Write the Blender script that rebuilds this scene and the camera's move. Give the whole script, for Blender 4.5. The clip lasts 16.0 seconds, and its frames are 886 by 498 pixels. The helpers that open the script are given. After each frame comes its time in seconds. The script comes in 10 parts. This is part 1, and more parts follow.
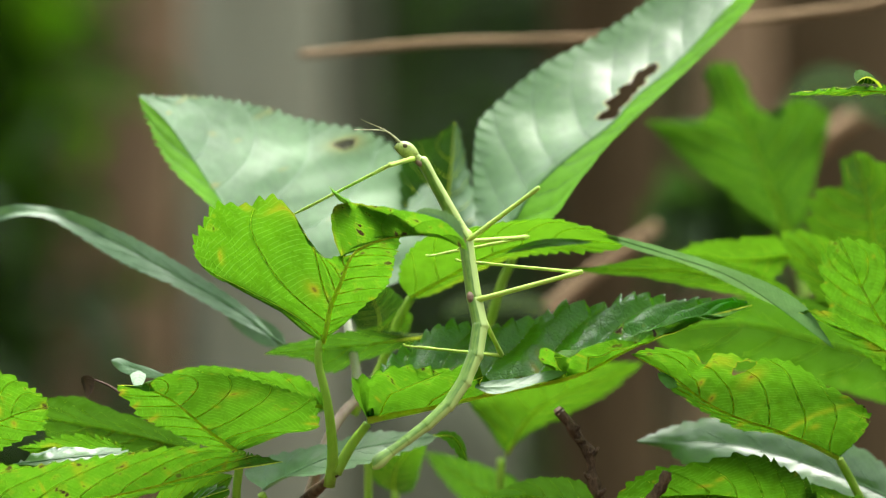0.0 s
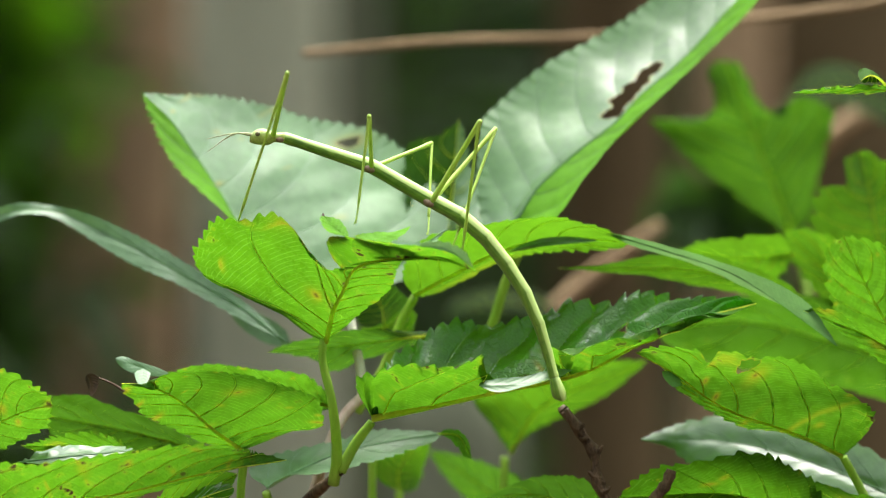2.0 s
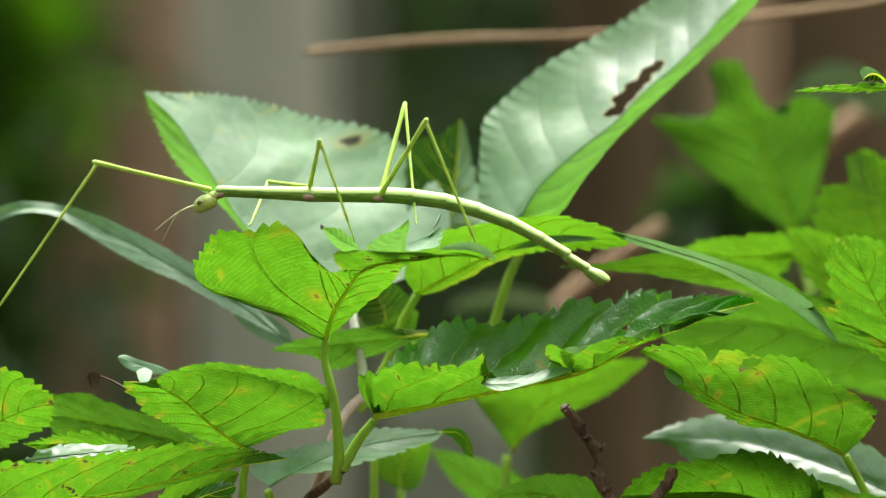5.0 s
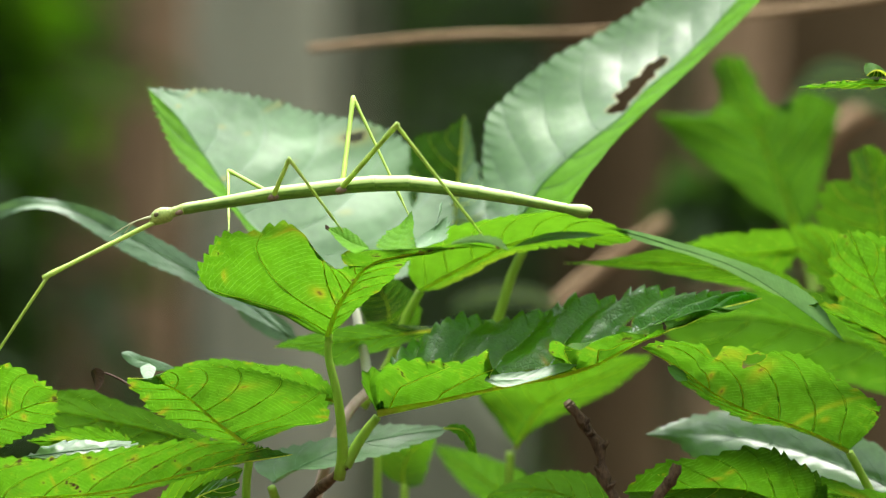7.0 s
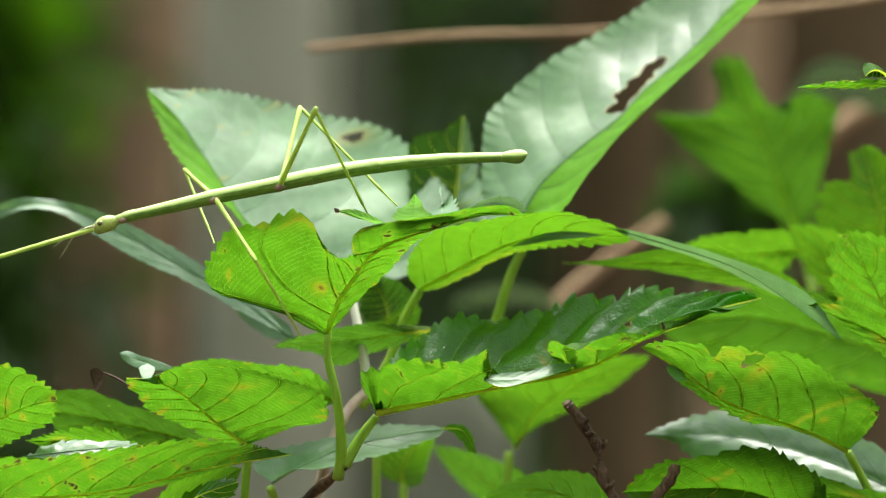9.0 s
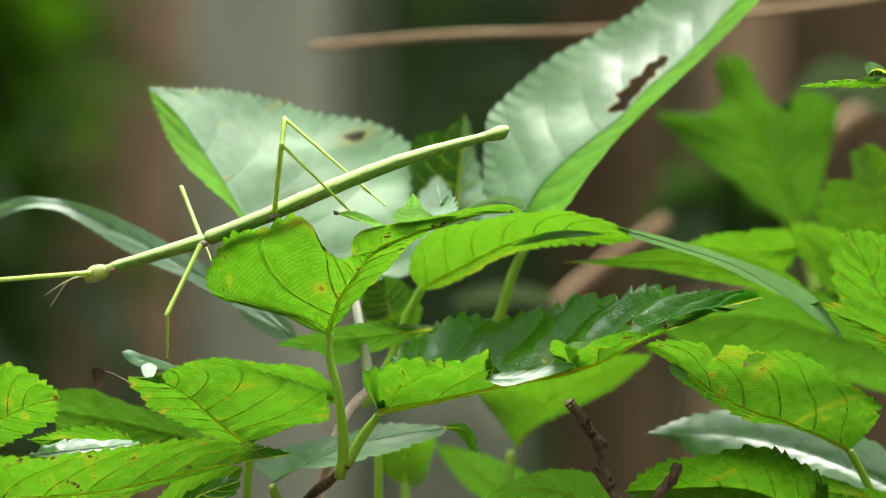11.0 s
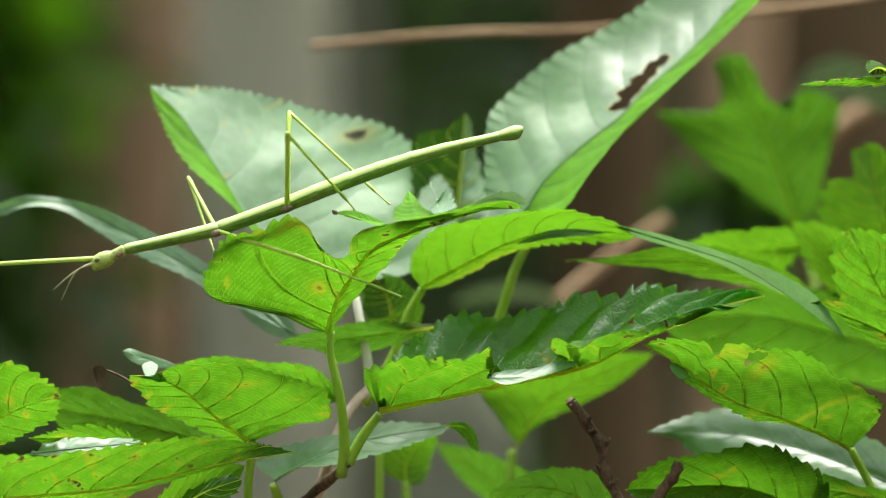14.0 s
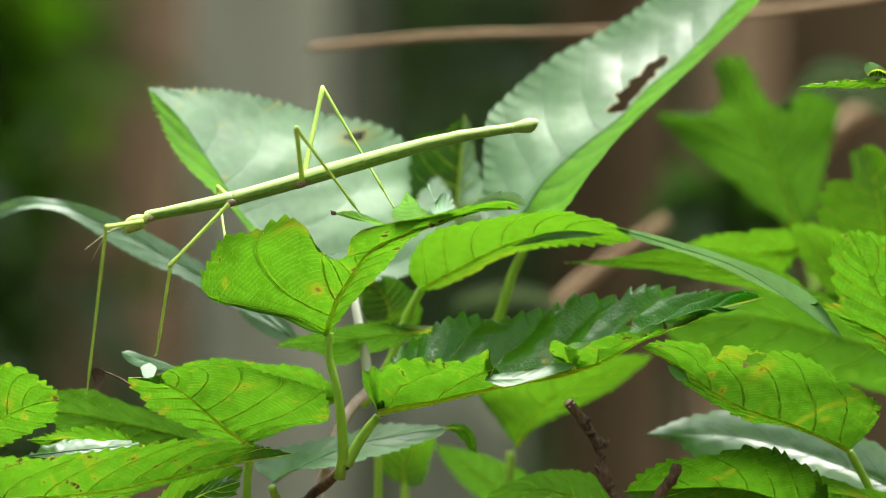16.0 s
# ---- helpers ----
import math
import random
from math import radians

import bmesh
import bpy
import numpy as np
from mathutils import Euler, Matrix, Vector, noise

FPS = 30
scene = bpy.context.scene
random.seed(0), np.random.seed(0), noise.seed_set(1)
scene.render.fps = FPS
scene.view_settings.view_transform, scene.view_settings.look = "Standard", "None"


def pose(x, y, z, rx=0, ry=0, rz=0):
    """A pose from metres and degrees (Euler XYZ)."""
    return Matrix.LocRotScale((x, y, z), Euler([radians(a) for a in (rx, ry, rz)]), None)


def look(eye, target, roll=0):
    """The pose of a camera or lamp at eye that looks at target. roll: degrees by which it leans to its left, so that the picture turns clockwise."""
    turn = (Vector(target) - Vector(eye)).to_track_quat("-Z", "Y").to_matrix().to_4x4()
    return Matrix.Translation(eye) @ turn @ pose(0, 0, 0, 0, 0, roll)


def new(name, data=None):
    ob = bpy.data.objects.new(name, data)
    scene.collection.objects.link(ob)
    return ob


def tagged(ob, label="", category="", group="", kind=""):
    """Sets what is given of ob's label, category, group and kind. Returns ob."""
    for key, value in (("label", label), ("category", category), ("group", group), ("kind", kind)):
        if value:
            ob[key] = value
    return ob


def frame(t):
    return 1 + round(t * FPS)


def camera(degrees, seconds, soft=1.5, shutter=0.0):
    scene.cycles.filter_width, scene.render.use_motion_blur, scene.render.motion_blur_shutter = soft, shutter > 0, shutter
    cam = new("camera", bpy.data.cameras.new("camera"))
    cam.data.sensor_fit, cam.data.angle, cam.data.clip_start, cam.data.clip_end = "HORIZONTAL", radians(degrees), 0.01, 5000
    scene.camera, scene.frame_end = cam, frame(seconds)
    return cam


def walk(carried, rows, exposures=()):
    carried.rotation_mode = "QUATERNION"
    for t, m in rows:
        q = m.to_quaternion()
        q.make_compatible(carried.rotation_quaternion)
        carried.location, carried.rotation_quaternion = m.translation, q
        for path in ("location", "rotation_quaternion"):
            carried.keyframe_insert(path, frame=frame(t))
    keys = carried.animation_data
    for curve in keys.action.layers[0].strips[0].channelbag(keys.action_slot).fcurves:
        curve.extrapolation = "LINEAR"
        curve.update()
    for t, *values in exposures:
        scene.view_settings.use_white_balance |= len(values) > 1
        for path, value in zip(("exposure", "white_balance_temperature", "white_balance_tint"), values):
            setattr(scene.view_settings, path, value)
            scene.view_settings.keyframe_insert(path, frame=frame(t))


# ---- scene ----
cam = camera(10.3, 16.0, soft=1.1)
# a long lens focused on the insect, one metre away
cam.data.dof.use_dof = True
cam.data.dof.focus_distance = 0.99
cam.data.dof.aperture_fstop = 14.0
walk(cam, [
    (0, pose(0.00161, -1, 0.90079, 90.0370, 0, -0.0231)),
    (0.5, pose(0.00097, -1, 0.90060, 90.0282, 0, -0.0138)),
    (1, pose(0.00092, -1, 0.90060, 90.0282, 0, -0.0132)),
    (1.5, pose(0.00083, -1, 0.90057, 90.0267, 0, -0.0119)),
    (2, pose(0.00092, -1, 0.90060, 90.0282, 0, -0.0132)),
    (2.5, pose(0.00087, -1, 0.90054, 90.0252, 0, -0.0125)),
    (3, pose(0.00055, -1, 0.90035, 90.0163, 0, -0.0079)),
    (3.5, pose(0.00055, -1, 0.90032, 90.0148, 0, -0.0079)),
    (4, pose(0.00064, -1, 0.90044, 90.0207, 0, -0.0092)),
    (6.5, pose(0.00018, -1, 0.90013, 90.0059, 0, -0.0026)),
    (7, pose(-0.00000, -1, 0.90000, 90.0000, 0, 0.0000)),
    (7.5, pose(-0.00000, -1, 0.90000, 90.0000, 0, 0.0000)),
    (8, pose(-0.00005, -1, 0.89991, 89.9956, 0, 0.0007)),
    (8.5, pose(0.00005, -1, 0.89997, 89.9985, 0, -0.0007)),
    (9, pose(0.00018, -1, 0.90000, 90.0000, 0, -0.0026)),
    (11.5, pose(-0.00018, -1, 0.89987, 89.9941, 0, 0.0026)),
    (12, pose(0.00037, -1, 0.90000, 90.0000, 0, -0.0053)),
    (12.5, pose(-0.00014, -1, 0.89981, 89.9911, 0, 0.0020)),
    (13, pose(-0.00028, -1, 0.89965, 89.9837, 0, 0.0040)),
    (13.5, pose(-0.00028, -1, 0.89981, 89.9911, 0, 0.0040)),
    (14, pose(-0.00032, -1, 0.89972, 89.9867, 0, 0.0046)),
    (14.5, pose(-0.00041, -1, 0.89968, 89.9852, 0, 0.0059)),
    (15, pose(-0.00046, -1, 0.89972, 89.9867, 0, 0.0066)),
    (15.5, pose(-0.00055, -1, 0.89972, 89.9867, 0, 0.0079)),
    (16, pose(-0.00009, -1, 0.89994, 89.9970, 0, 0.0013)),
], exposures=((0, 2.35, 6500, 10), (16, 2.35, 6500, 10)))

# ---- light: bright overcast sky over a small clearing ----
SUN_UP, SUN_TURN = 72.0, 20.0
world = bpy.data.worlds.new("sky")
scene.world = world
world.use_nodes = True
wn = world.node_tree.nodes
sky = wn.new("ShaderNodeTexSky")
sky.sky_type = "NISHITA"
sky.sun_disc = False
sky.sun_elevation, sky.sun_rotation = radians(SUN_UP), radians(SUN_TURN)
sky.air_density, sky.dust_density = 1.0, 4.0
wn["Background"].inputs["Strength"].default_value = 0.15
veil = wn.new("ShaderNodeHueSaturation")  # cloud takes most of the blue out of the sky
veil.inputs["Saturation"].default_value = 0.25
world.node_tree.links.new(sky.outputs["Color"], veil.inputs["Color"])
world.node_tree.links.new(veil.outputs["Color"], wn["Background"].inputs["Color"])

sun_data = bpy.data.lights.new("sun", "SUN")
sun_data.energy, sun_data.angle, sun_data.color = 0.9, radians(40), (1.0, 0.96, 0.88)
sun = new("sun", sun_data)
sun_to = Vector((math.sin(radians(SUN_TURN)) * math.cos(radians(SUN_UP)), math.cos(radians(SUN_TURN)) * math.cos(radians(SUN_UP)), math.sin(radians(SUN_UP))))
sun.matrix_world = look(sun_to * 20, (0, 0, 0))

# ---- materials ----
def graph(name):
    m = bpy.data.materials.new(name)
    m.use_nodes = True
    nt = m.node_tree
    nt.nodes.clear()
    return m, nt, nt.nodes.new("ShaderNodeOutputMaterial")


def node(nt, kind, ins=None, **props):
    n = nt.nodes.new(kind)
    for k, v in props.items():
        setattr(n, k, v)
    for k, v in (ins or {}).items():
        if isinstance(v, bpy.types.NodeSocket):
            nt.links.new(v, n.inputs[k])
        else:
            n.inputs[k].default_value = v
    return n


def calc(nt, op, a, b=0.0, c=0.0):
    return node(nt, "ShaderNodeMath", {0: a, 1: b, 2: c}, operation=op).outputs[0]


def blend(nt, fac, a, b, mode="MIX"):
    n = node(nt, "ShaderNodeMix", data_type="RGBA", blend_type=mode)
    for i, v in ((0, fac), (6, a), (7, b)):
        if isinstance(v, bpy.types.NodeSocket):
            nt.links.new(v, n.inputs[i])
        else:
            n.inputs[i].default_value = v if i == 0 else (*v, 1)[:4]
    return n.outputs[2]


def step(nt, x, lo, hi):
    return node(nt, "ShaderNodeMapRange", {0: x, 1: lo, 2: hi, 3: 0.0, 4: 1.0}, interpolation_type="SMOOTHSTEP").outputs[0]


def leaf_material(name, top, glow, thin=0.5, rough=0.42, gloss=0.4, vein_mix=0.5, spots=0.62, vein_col=(0.10, 0.16, 0.02), relief=0.3, cross=0.4):
    """Leaf blade: a waxy skin over a thin translucent body, with side veins, fine cross veins and brown flecks."""
    m, nt, out = graph(name)
    co = node(nt, "ShaderNodeTexCoord").outputs["Object"]
    grain = node(nt, "ShaderNodeTexNoise", {"Vector": co, "Scale": 420.0, "Detail": 4.0}).outputs[0]
    patch = node(nt, "ShaderNodeTexNoise", {"Vector": co, "Scale": 60.0, "Detail": 3.0}).outputs[0]
    fr = calc(nt, "FRACT", node(nt, "ShaderNodeAttribute", attribute_name="side_vein").outputs["Fac"])
    side = calc(nt, "ABSOLUTE", calc(nt, "SUBTRACT", fr, 0.5))
    vein = calc(nt, "SUBTRACT", 1.0, step(nt, side, 0.008, 0.05))
    drift = node(nt, "ShaderNodeTexNoise", {"Vector": co, "Scale": 110.0, "Detail": 2.0}).outputs[0]
    rung = node(nt, "ShaderNodeAttribute", attribute_name="rung").outputs["Fac"]
    wob = calc(nt, "ADD", calc(nt, "MULTIPLY", rung, 0.85), calc(nt, "ADD", calc(nt, "MULTIPLY", patch, 1.6), calc(nt, "MULTIPLY", drift, 1.1)))
    fine = calc(nt, "ABSOLUTE", calc(nt, "SUBTRACT", calc(nt, "FRACT", wob), 0.5))
    fine = calc(nt, "MULTIPLY", calc(nt, "SUBTRACT", 1.0, step(nt, fine, 0.02, 0.14)), step(nt, grain, 0.36, 0.54))
    fine = calc(nt, "MULTIPLY", fine, step(nt, rung, 1.0, 2.0))
    cell = node(nt, "ShaderNodeTexVoronoi", {"Vector": co, "Scale": 700.0}, feature="DISTANCE_TO_EDGE").outputs["Distance"]
    cellm = step(nt, cell, 0.0, 0.18)
    broad = node(nt, "ShaderNodeTexNoise", {"Vector": co, "Scale": 24.0, "Detail": 2.0}).outputs[0]
    rnd = node(nt, "ShaderNodeObjectInfo").outputs["Random"]
    tone = calc(nt, "ADD", calc(nt, "MULTIPLY", patch, 0.7), calc(nt, "ADD", calc(nt, "MULTIPLY", grain, 0.45), calc(nt, "MULTIPLY", rnd, 0.12)))
    tone = calc(nt, "ADD", step(nt, tone, 0.25, 1.0), calc(nt, "MULTIPLY", calc(nt, "SUBTRACT", broad, 0.5), 1.1))
    fleck = node(nt, "ShaderNodeTexNoise", {"Vector": co, "Scale": 430.0, "Detail": 2.0}).outputs[0]
    big = node(nt, "ShaderNodeTexNoise", {"Vector": co, "Scale": 38.0, "Detail": 1.0}).outputs[0]
    brown = calc(nt, "MULTIPLY", step(nt, fleck, spots + 0.06, spots + 0.1), step(nt, big, 0.5, 0.62))
    yellow = calc(nt, "MULTIPLY", step(nt, fleck, spots - 0.06, spots + 0.06), step(nt, big, 0.48, 0.6))

    rim = node(nt, "ShaderNodeAttribute", attribute_name="gnawed").outputs["Fac"]

    def coloured(base, vc):
        lite = tuple(min(1.0, c * 1.25) for c in base)
        dark = tuple(c * 0.66 for c in base)
        c = blend(nt, tone, dark, lite)
        c = blend(nt, calc(nt, "MULTIPLY", calc(nt, "SUBTRACT", 1.0, cellm), 0.07), c, tuple(min(1, x * 1.5 + 0.03) for x in base))
        c = blend(nt, calc(nt, "MULTIPLY", fine, cross), c, tuple(min(1, x * 2.0 + 0.05) for x in base))
        c = blend(nt, calc(nt, "MULTIPLY", vein, vein_mix), c, vc)
        c = blend(nt, calc(nt, "MULTIPLY", yellow, 0.09), c, (0.55, 0.50, 0.03))
        c = blend(nt, rim, c, (0.27, 0.25, 0.012))
        return blend(nt, calc(nt, "MAXIMUM", brown, calc(nt, "POWER", rim, 3.0)), c, (0.028, 0.016, 0.008))

    quilt = node(nt, "ShaderNodeTexVoronoi", {"Vector": co, "Scale": 300.0}, feature="SMOOTH_F1").outputs["Distance"]
    h0 = calc(nt, "ADD", calc(nt, "MULTIPLY", quilt, -0.7), calc(nt, "MULTIPLY", drift, 0.8))
    h = calc(nt, "ADD", h0, calc(nt, "ADD", calc(nt, "MULTIPLY", vein, -0.5), calc(nt, "ADD", calc(nt, "MULTIPLY", side, 1.6), calc(nt, "ADD", calc(nt, "MULTIPLY", cellm, 0.10), calc(nt, "MULTIPLY", grain, 0.2)))))
    bump = node(nt, "ShaderNodeBump", {"Height": h, "Strength": relief, "Distance": 0.0010}).outputs[0]
    skin = node(nt, "ShaderNodeBsdfPrincipled", {"Base Color": coloured(top, vein_col), "Roughness": calc(nt, "ADD", rough - 0.08, calc(nt, "MULTIPLY", patch, 0.18)), "Specular IOR Level": gloss, "Normal": bump})
    glowing = node(nt, "ShaderNodeBsdfTranslucent", {"Color": coloured(glow, tuple(0.5 * x for x in glow)), "Normal": bump})
    mix = node(nt, "ShaderNodeMixShader", {0: thin, 1: skin.outputs[0], 2: glowing.outputs[0]})
    nt.links.new(mix.outputs[0], out.inputs[0])
    return m


def plain_material(name, dark, light, scale=300.0, rough=0.5, bump=0.3, dist=0.0004, stretch=(1, 1, 1), gloss=0.4, soft=0.0):
    """Two tones of noise at two scales, with relief."""
    m, nt, out = graph(name)
    co = node(nt, "ShaderNodeTexCoord").outputs["Object"]
    co = node(nt, "ShaderNodeMapping", {"Vector": co, "Scale": stretch}).outputs[0]
    n1 = node(nt, "ShaderNodeTexNoise", {"Vector": co, "Scale": scale, "Detail": 6.0, "Roughness": 0.65}).outputs[0]
    n2 = node(nt, "ShaderNodeTexNoise", {"Vector": co, "Scale": scale * 0.13, "Detail": 3.0}).outputs[0]
    f = step(nt, calc(nt, "ADD", calc(nt, "MULTIPLY", n1, 0.6), calc(nt, "MULTIPLY", n2, 0.5)), 0.33, 0.77)
    bn = node(nt, "ShaderNodeBump", {"Height": n1, "Strength": bump, "Distance": dist}).outputs[0]
    p = node(nt, "ShaderNodeBsdfPrincipled", {"Base Color": blend(nt, f, dark, light), "Roughness": rough, "Specular IOR Level": gloss, "Normal": bn})
    if soft:
        tr = node(nt, "ShaderNodeBsdfTranslucent", {"Color": blend(nt, f, dark, light)})
        p = node(nt, "ShaderNodeMixShader", {0: soft, 1: p.outputs[0], 2: tr.outputs[0]})
    nt.links.new(p.outputs[0], out.inputs[0])
    return m


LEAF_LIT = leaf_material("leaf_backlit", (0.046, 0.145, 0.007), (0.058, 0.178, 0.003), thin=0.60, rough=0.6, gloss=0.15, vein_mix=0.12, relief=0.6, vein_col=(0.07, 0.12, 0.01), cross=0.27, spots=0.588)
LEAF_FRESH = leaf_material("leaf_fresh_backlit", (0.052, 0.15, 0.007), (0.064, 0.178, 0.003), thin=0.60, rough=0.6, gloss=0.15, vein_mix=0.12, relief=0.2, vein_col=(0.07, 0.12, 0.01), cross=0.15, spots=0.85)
LEAF_UNDER = leaf_material("leaf_pale_underside", (0.10, 0.21, 0.085), (0.12, 0.25, 0.07), thin=0.3, rough=0.45, gloss=0.5, vein_mix=0.2, spots=0.85, relief=0.1, cross=0.1, vein_col=(0.06, 0.14, 0.05))
LEAF_DARK = leaf_material("leaf_dark_glossy", (0.018, 0.082, 0.003), (0.10, 0.38, 0.005), thin=0.55, rough=0.2, gloss=0.24, vein_mix=0.7, vein_col=(0.11, 0.27, 0.02), relief=0.65, spots=0.72, cross=0.12)
LEAF_PALE = leaf_material("leaf_pale_sheen", (0.046, 0.130, 0.021), (0.08, 0.25, 0.02), thin=0.25, rough=0.32, gloss=0.8, vein_mix=0.30, spots=0.75, vein_col=(0.02, 0.06, 0.015), relief=0.12, cross=0.08)
# brighter copy of the leaf green: sunlight is put into the colour
LEAF_SUNNY = leaf_material("leaf_sunny", (0.085, 0.25, 0.008), (0.07, 0.2, 0.004), thin=0.35, rough=0.65, gloss=0.08, vein_mix=0.2, spots=0.75, relief=0.2, cross=0.2)
# pale base colour: part of the sky sheen is put into it
LEAF_SILK = leaf_material("leaf_silky", (0.10, 0.21, 0.078), (0.10, 0.25, 0.035), thin=0.25, rough=0.42, gloss=0.5, vein_mix=0.4, spots=0.8, vein_col=(0.17, 0.29, 0.15), relief=0.10, cross=0.1)
LEAF_FAR = leaf_material("leaf_dull", (0.030, 0.052, 0.030), (0.03, 0.06, 0.02), thin=0.3, rough=0.5, gloss=0.3, vein_mix=0.2, spots=0.8)
# darker copy of the backlit leaf: shade is put into the colour
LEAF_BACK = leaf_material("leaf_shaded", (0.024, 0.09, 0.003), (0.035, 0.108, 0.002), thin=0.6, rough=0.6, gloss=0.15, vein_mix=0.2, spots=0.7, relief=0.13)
STEM_GREEN = plain_material("stem_green", (0.19, 0.36, 0.025), (0.35, 0.54, 0.06), 500, 0.5, 0.25, 0.0003, (1, 1, 0.12), soft=0.4)
VEIN_GREEN = plain_material("vein_green", (0.62, 0.74, 0.10), (0.86, 0.93, 0.24), 600, 0.55, 0.2, 0.0002, soft=0.93)
VEIN_SILK = plain_material("vein_silky", (0.10, 0.22, 0.08), (0.17, 0.31, 0.14), 600, 0.5, 0.2, 0.0002, soft=0.3)
TWIG_BARK = plain_material("twig_bark", (0.020, 0.013, 0.007), (0.18, 0.122, 0.065), 900, 0.9, 1.0, 0.002, (1, 1, 0.5), gloss=0.15)
VEIN_DULL = plain_material("vein_dull", (0.04, 0.12, 0.03), (0.08, 0.19, 0.05), 600, 0.5, 0.2, 0.0002, soft=0.3)
TWIG_PALE = plain_material("twig_pale", (0.36, 0.25, 0.18), (0.66, 0.52, 0.42), 350, 0.7, 0.4, 0.0006, (1, 1, 0.3))
DEAD_LEAF = plain_material("dead_leaf", (0.025, 0.014, 0.010), (0.13, 0.075, 0.04), 600, 0.8, 0.7, 0.0005)
BARK_BROWN = plain_material("bark_brown", (0.145, 0.102, 0.056), (0.35, 0.25, 0.143), 16, 0.9, 1.0, 0.01, (1, 1, 0.25), gloss=0.05)
BARK_PALE = plain_material("bark_pale", (0.20, 0.215, 0.145), (0.40, 0.415, 0.295), 14, 0.85, 0.8, 0.008, (1, 1, 0.3), gloss=0.05)
BARK_GREYGREEN = plain_material("bark_greygreen", (0.07, 0.08, 0.05), (0.16, 0.175, 0.115), 14, 0.9, 0.8, 0.008, (1, 1, 0.3), gloss=0.05)
BARK_DARK = plain_material("bark_dark", (0.040, 0.029, 0.013), (0.115, 0.084, 0.042), 16, 0.9, 1.0, 0.01, (1, 1, 0.25), gloss=0.05)
# pale stem, whitened further: the strong light on it is put into the colour
STEM_PALE = plain_material("stem_pale", (0.55, 0.56, 0.40), (0.80, 0.80, 0.64), 300, 0.6, 0.3, 0.0004, (1, 1, 0.2), soft=0.2)
SOIL = plain_material("leaf_litter", (0.03, 0.021, 0.013), (0.10, 0.07, 0.045), 9, 0.95, 1.0, 0.02, gloss=0.08)
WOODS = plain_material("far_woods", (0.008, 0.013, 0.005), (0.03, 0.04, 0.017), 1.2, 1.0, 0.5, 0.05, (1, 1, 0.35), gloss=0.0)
# undergrowth leaf: the shade of a canopy is put into this low colour
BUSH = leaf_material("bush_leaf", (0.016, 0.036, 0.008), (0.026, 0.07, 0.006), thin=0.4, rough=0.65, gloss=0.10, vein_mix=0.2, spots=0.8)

# ---- building helpers: sizes in millimetres, measured from the insect's leaf, 0.9 m above the ground ----
ORIGIN = Vector((0, 0, 0.9))


def mm(p):
    return ORIGIN + Vector(p) * 0.001


def link_mesh(name, verts, faces, material, parent=None, origin=None, uvs=None, smooth=True):
    """One mesh object; verts in world metres, its own origin at origin."""
    o = Vector(origin) if origin is not None else (parent.matrix_world.translation.copy() if parent else Vector((0, 0, 0)))
    me = bpy.data.meshes.new(name)
    me.from_pydata([tuple(Vector(v) - o) for v in verts], [], faces)
    me.materials.append(material)
    if smooth:
        me.polygons.foreach_set("use_smooth", [True] * len(me.polygons))
    if uvs is not None:
        layer = me.uv_layers.new(name="UVMap")
        flat = np.array([uvs[l.vertex_index] for l in me.loops], dtype=np.float32)
        layer.data.foreach_set("uv", flat.ravel())
    me.update()
    ob = new(name, me)
    if parent:
        ob.parent = parent
        base = WORLD_AT.get(parent.name, Vector((0, 0, 0)))
        ob.location = o - base
        WORLD_AT[ob.name] = o
    else:
        ob.location = o
        WORLD_AT[ob.name] = o
    return ob


WORLD_AT = {}


def anchor(name, at, label, category, group="", kind=""):
    """The Empty at the foot of a thing."""
    ob = new(name)
    ob.location = at
    WORLD_AT[ob.name] = Vector(at)
    return tagged(ob, label, category, group, kind)


def spline(pts, n):
    """Catmull-Rom through the points, n samples evenly along it."""
    pts = [Vector(p) for p in pts]
    if len(pts) == 2:
        return [pts[0].lerp(pts[1], i / (n - 1)) for i in range(n)]
    ext = [2 * pts[0] - pts[1]] + pts + [2 * pts[-1] - pts[-2]]
    knots = [0.0]
    for p, q in zip(ext, ext[1:]):
        knots.append(knots[-1] + max((q - p).length, 1e-6) ** 0.5)
    chord = [0.0]
    for p, q in zip(pts, pts[1:]):
        chord.append(chord[-1] + (q - p).length)
    out = []
    for i in range(n):
        s = i / (n - 1) * chord[-1]
        k = 0
        while k < len(pts) - 2 and s > chord[k + 1]:
            k += 1
        u = (s - chord[k]) / (chord[k + 1] - chord[k])
        t0, t1, t2, t3 = knots[k:k + 4]
        t = t1 + u * (t2 - t1)
        p0, p1, p2, p3 = ext[k:k + 4]
        a1 = p0 * ((t1 - t) / (t1 - t0)) + p1 * ((t - t0) / (t1 - t0))
        a2 = p1 * ((t2 - t) / (t2 - t1)) + p2 * ((t - t1) / (t2 - t1))
        a3 = p2 * ((t3 - t) / (t3 - t2)) + p3 * ((t - t2) / (t3 - t2))
        b1 = a1 * ((t2 - t) / (t2 - t0)) + a2 * ((t - t0) / (t2 - t0))
        b2 = a2 * ((t3 - t) / (t3 - t1)) + a3 * ((t - t1) / (t3 - t1))
        out.append(b1 * ((t2 - t) / (t2 - t1)) + b2 * ((t - t1) / (t2 - t1)))
    return out


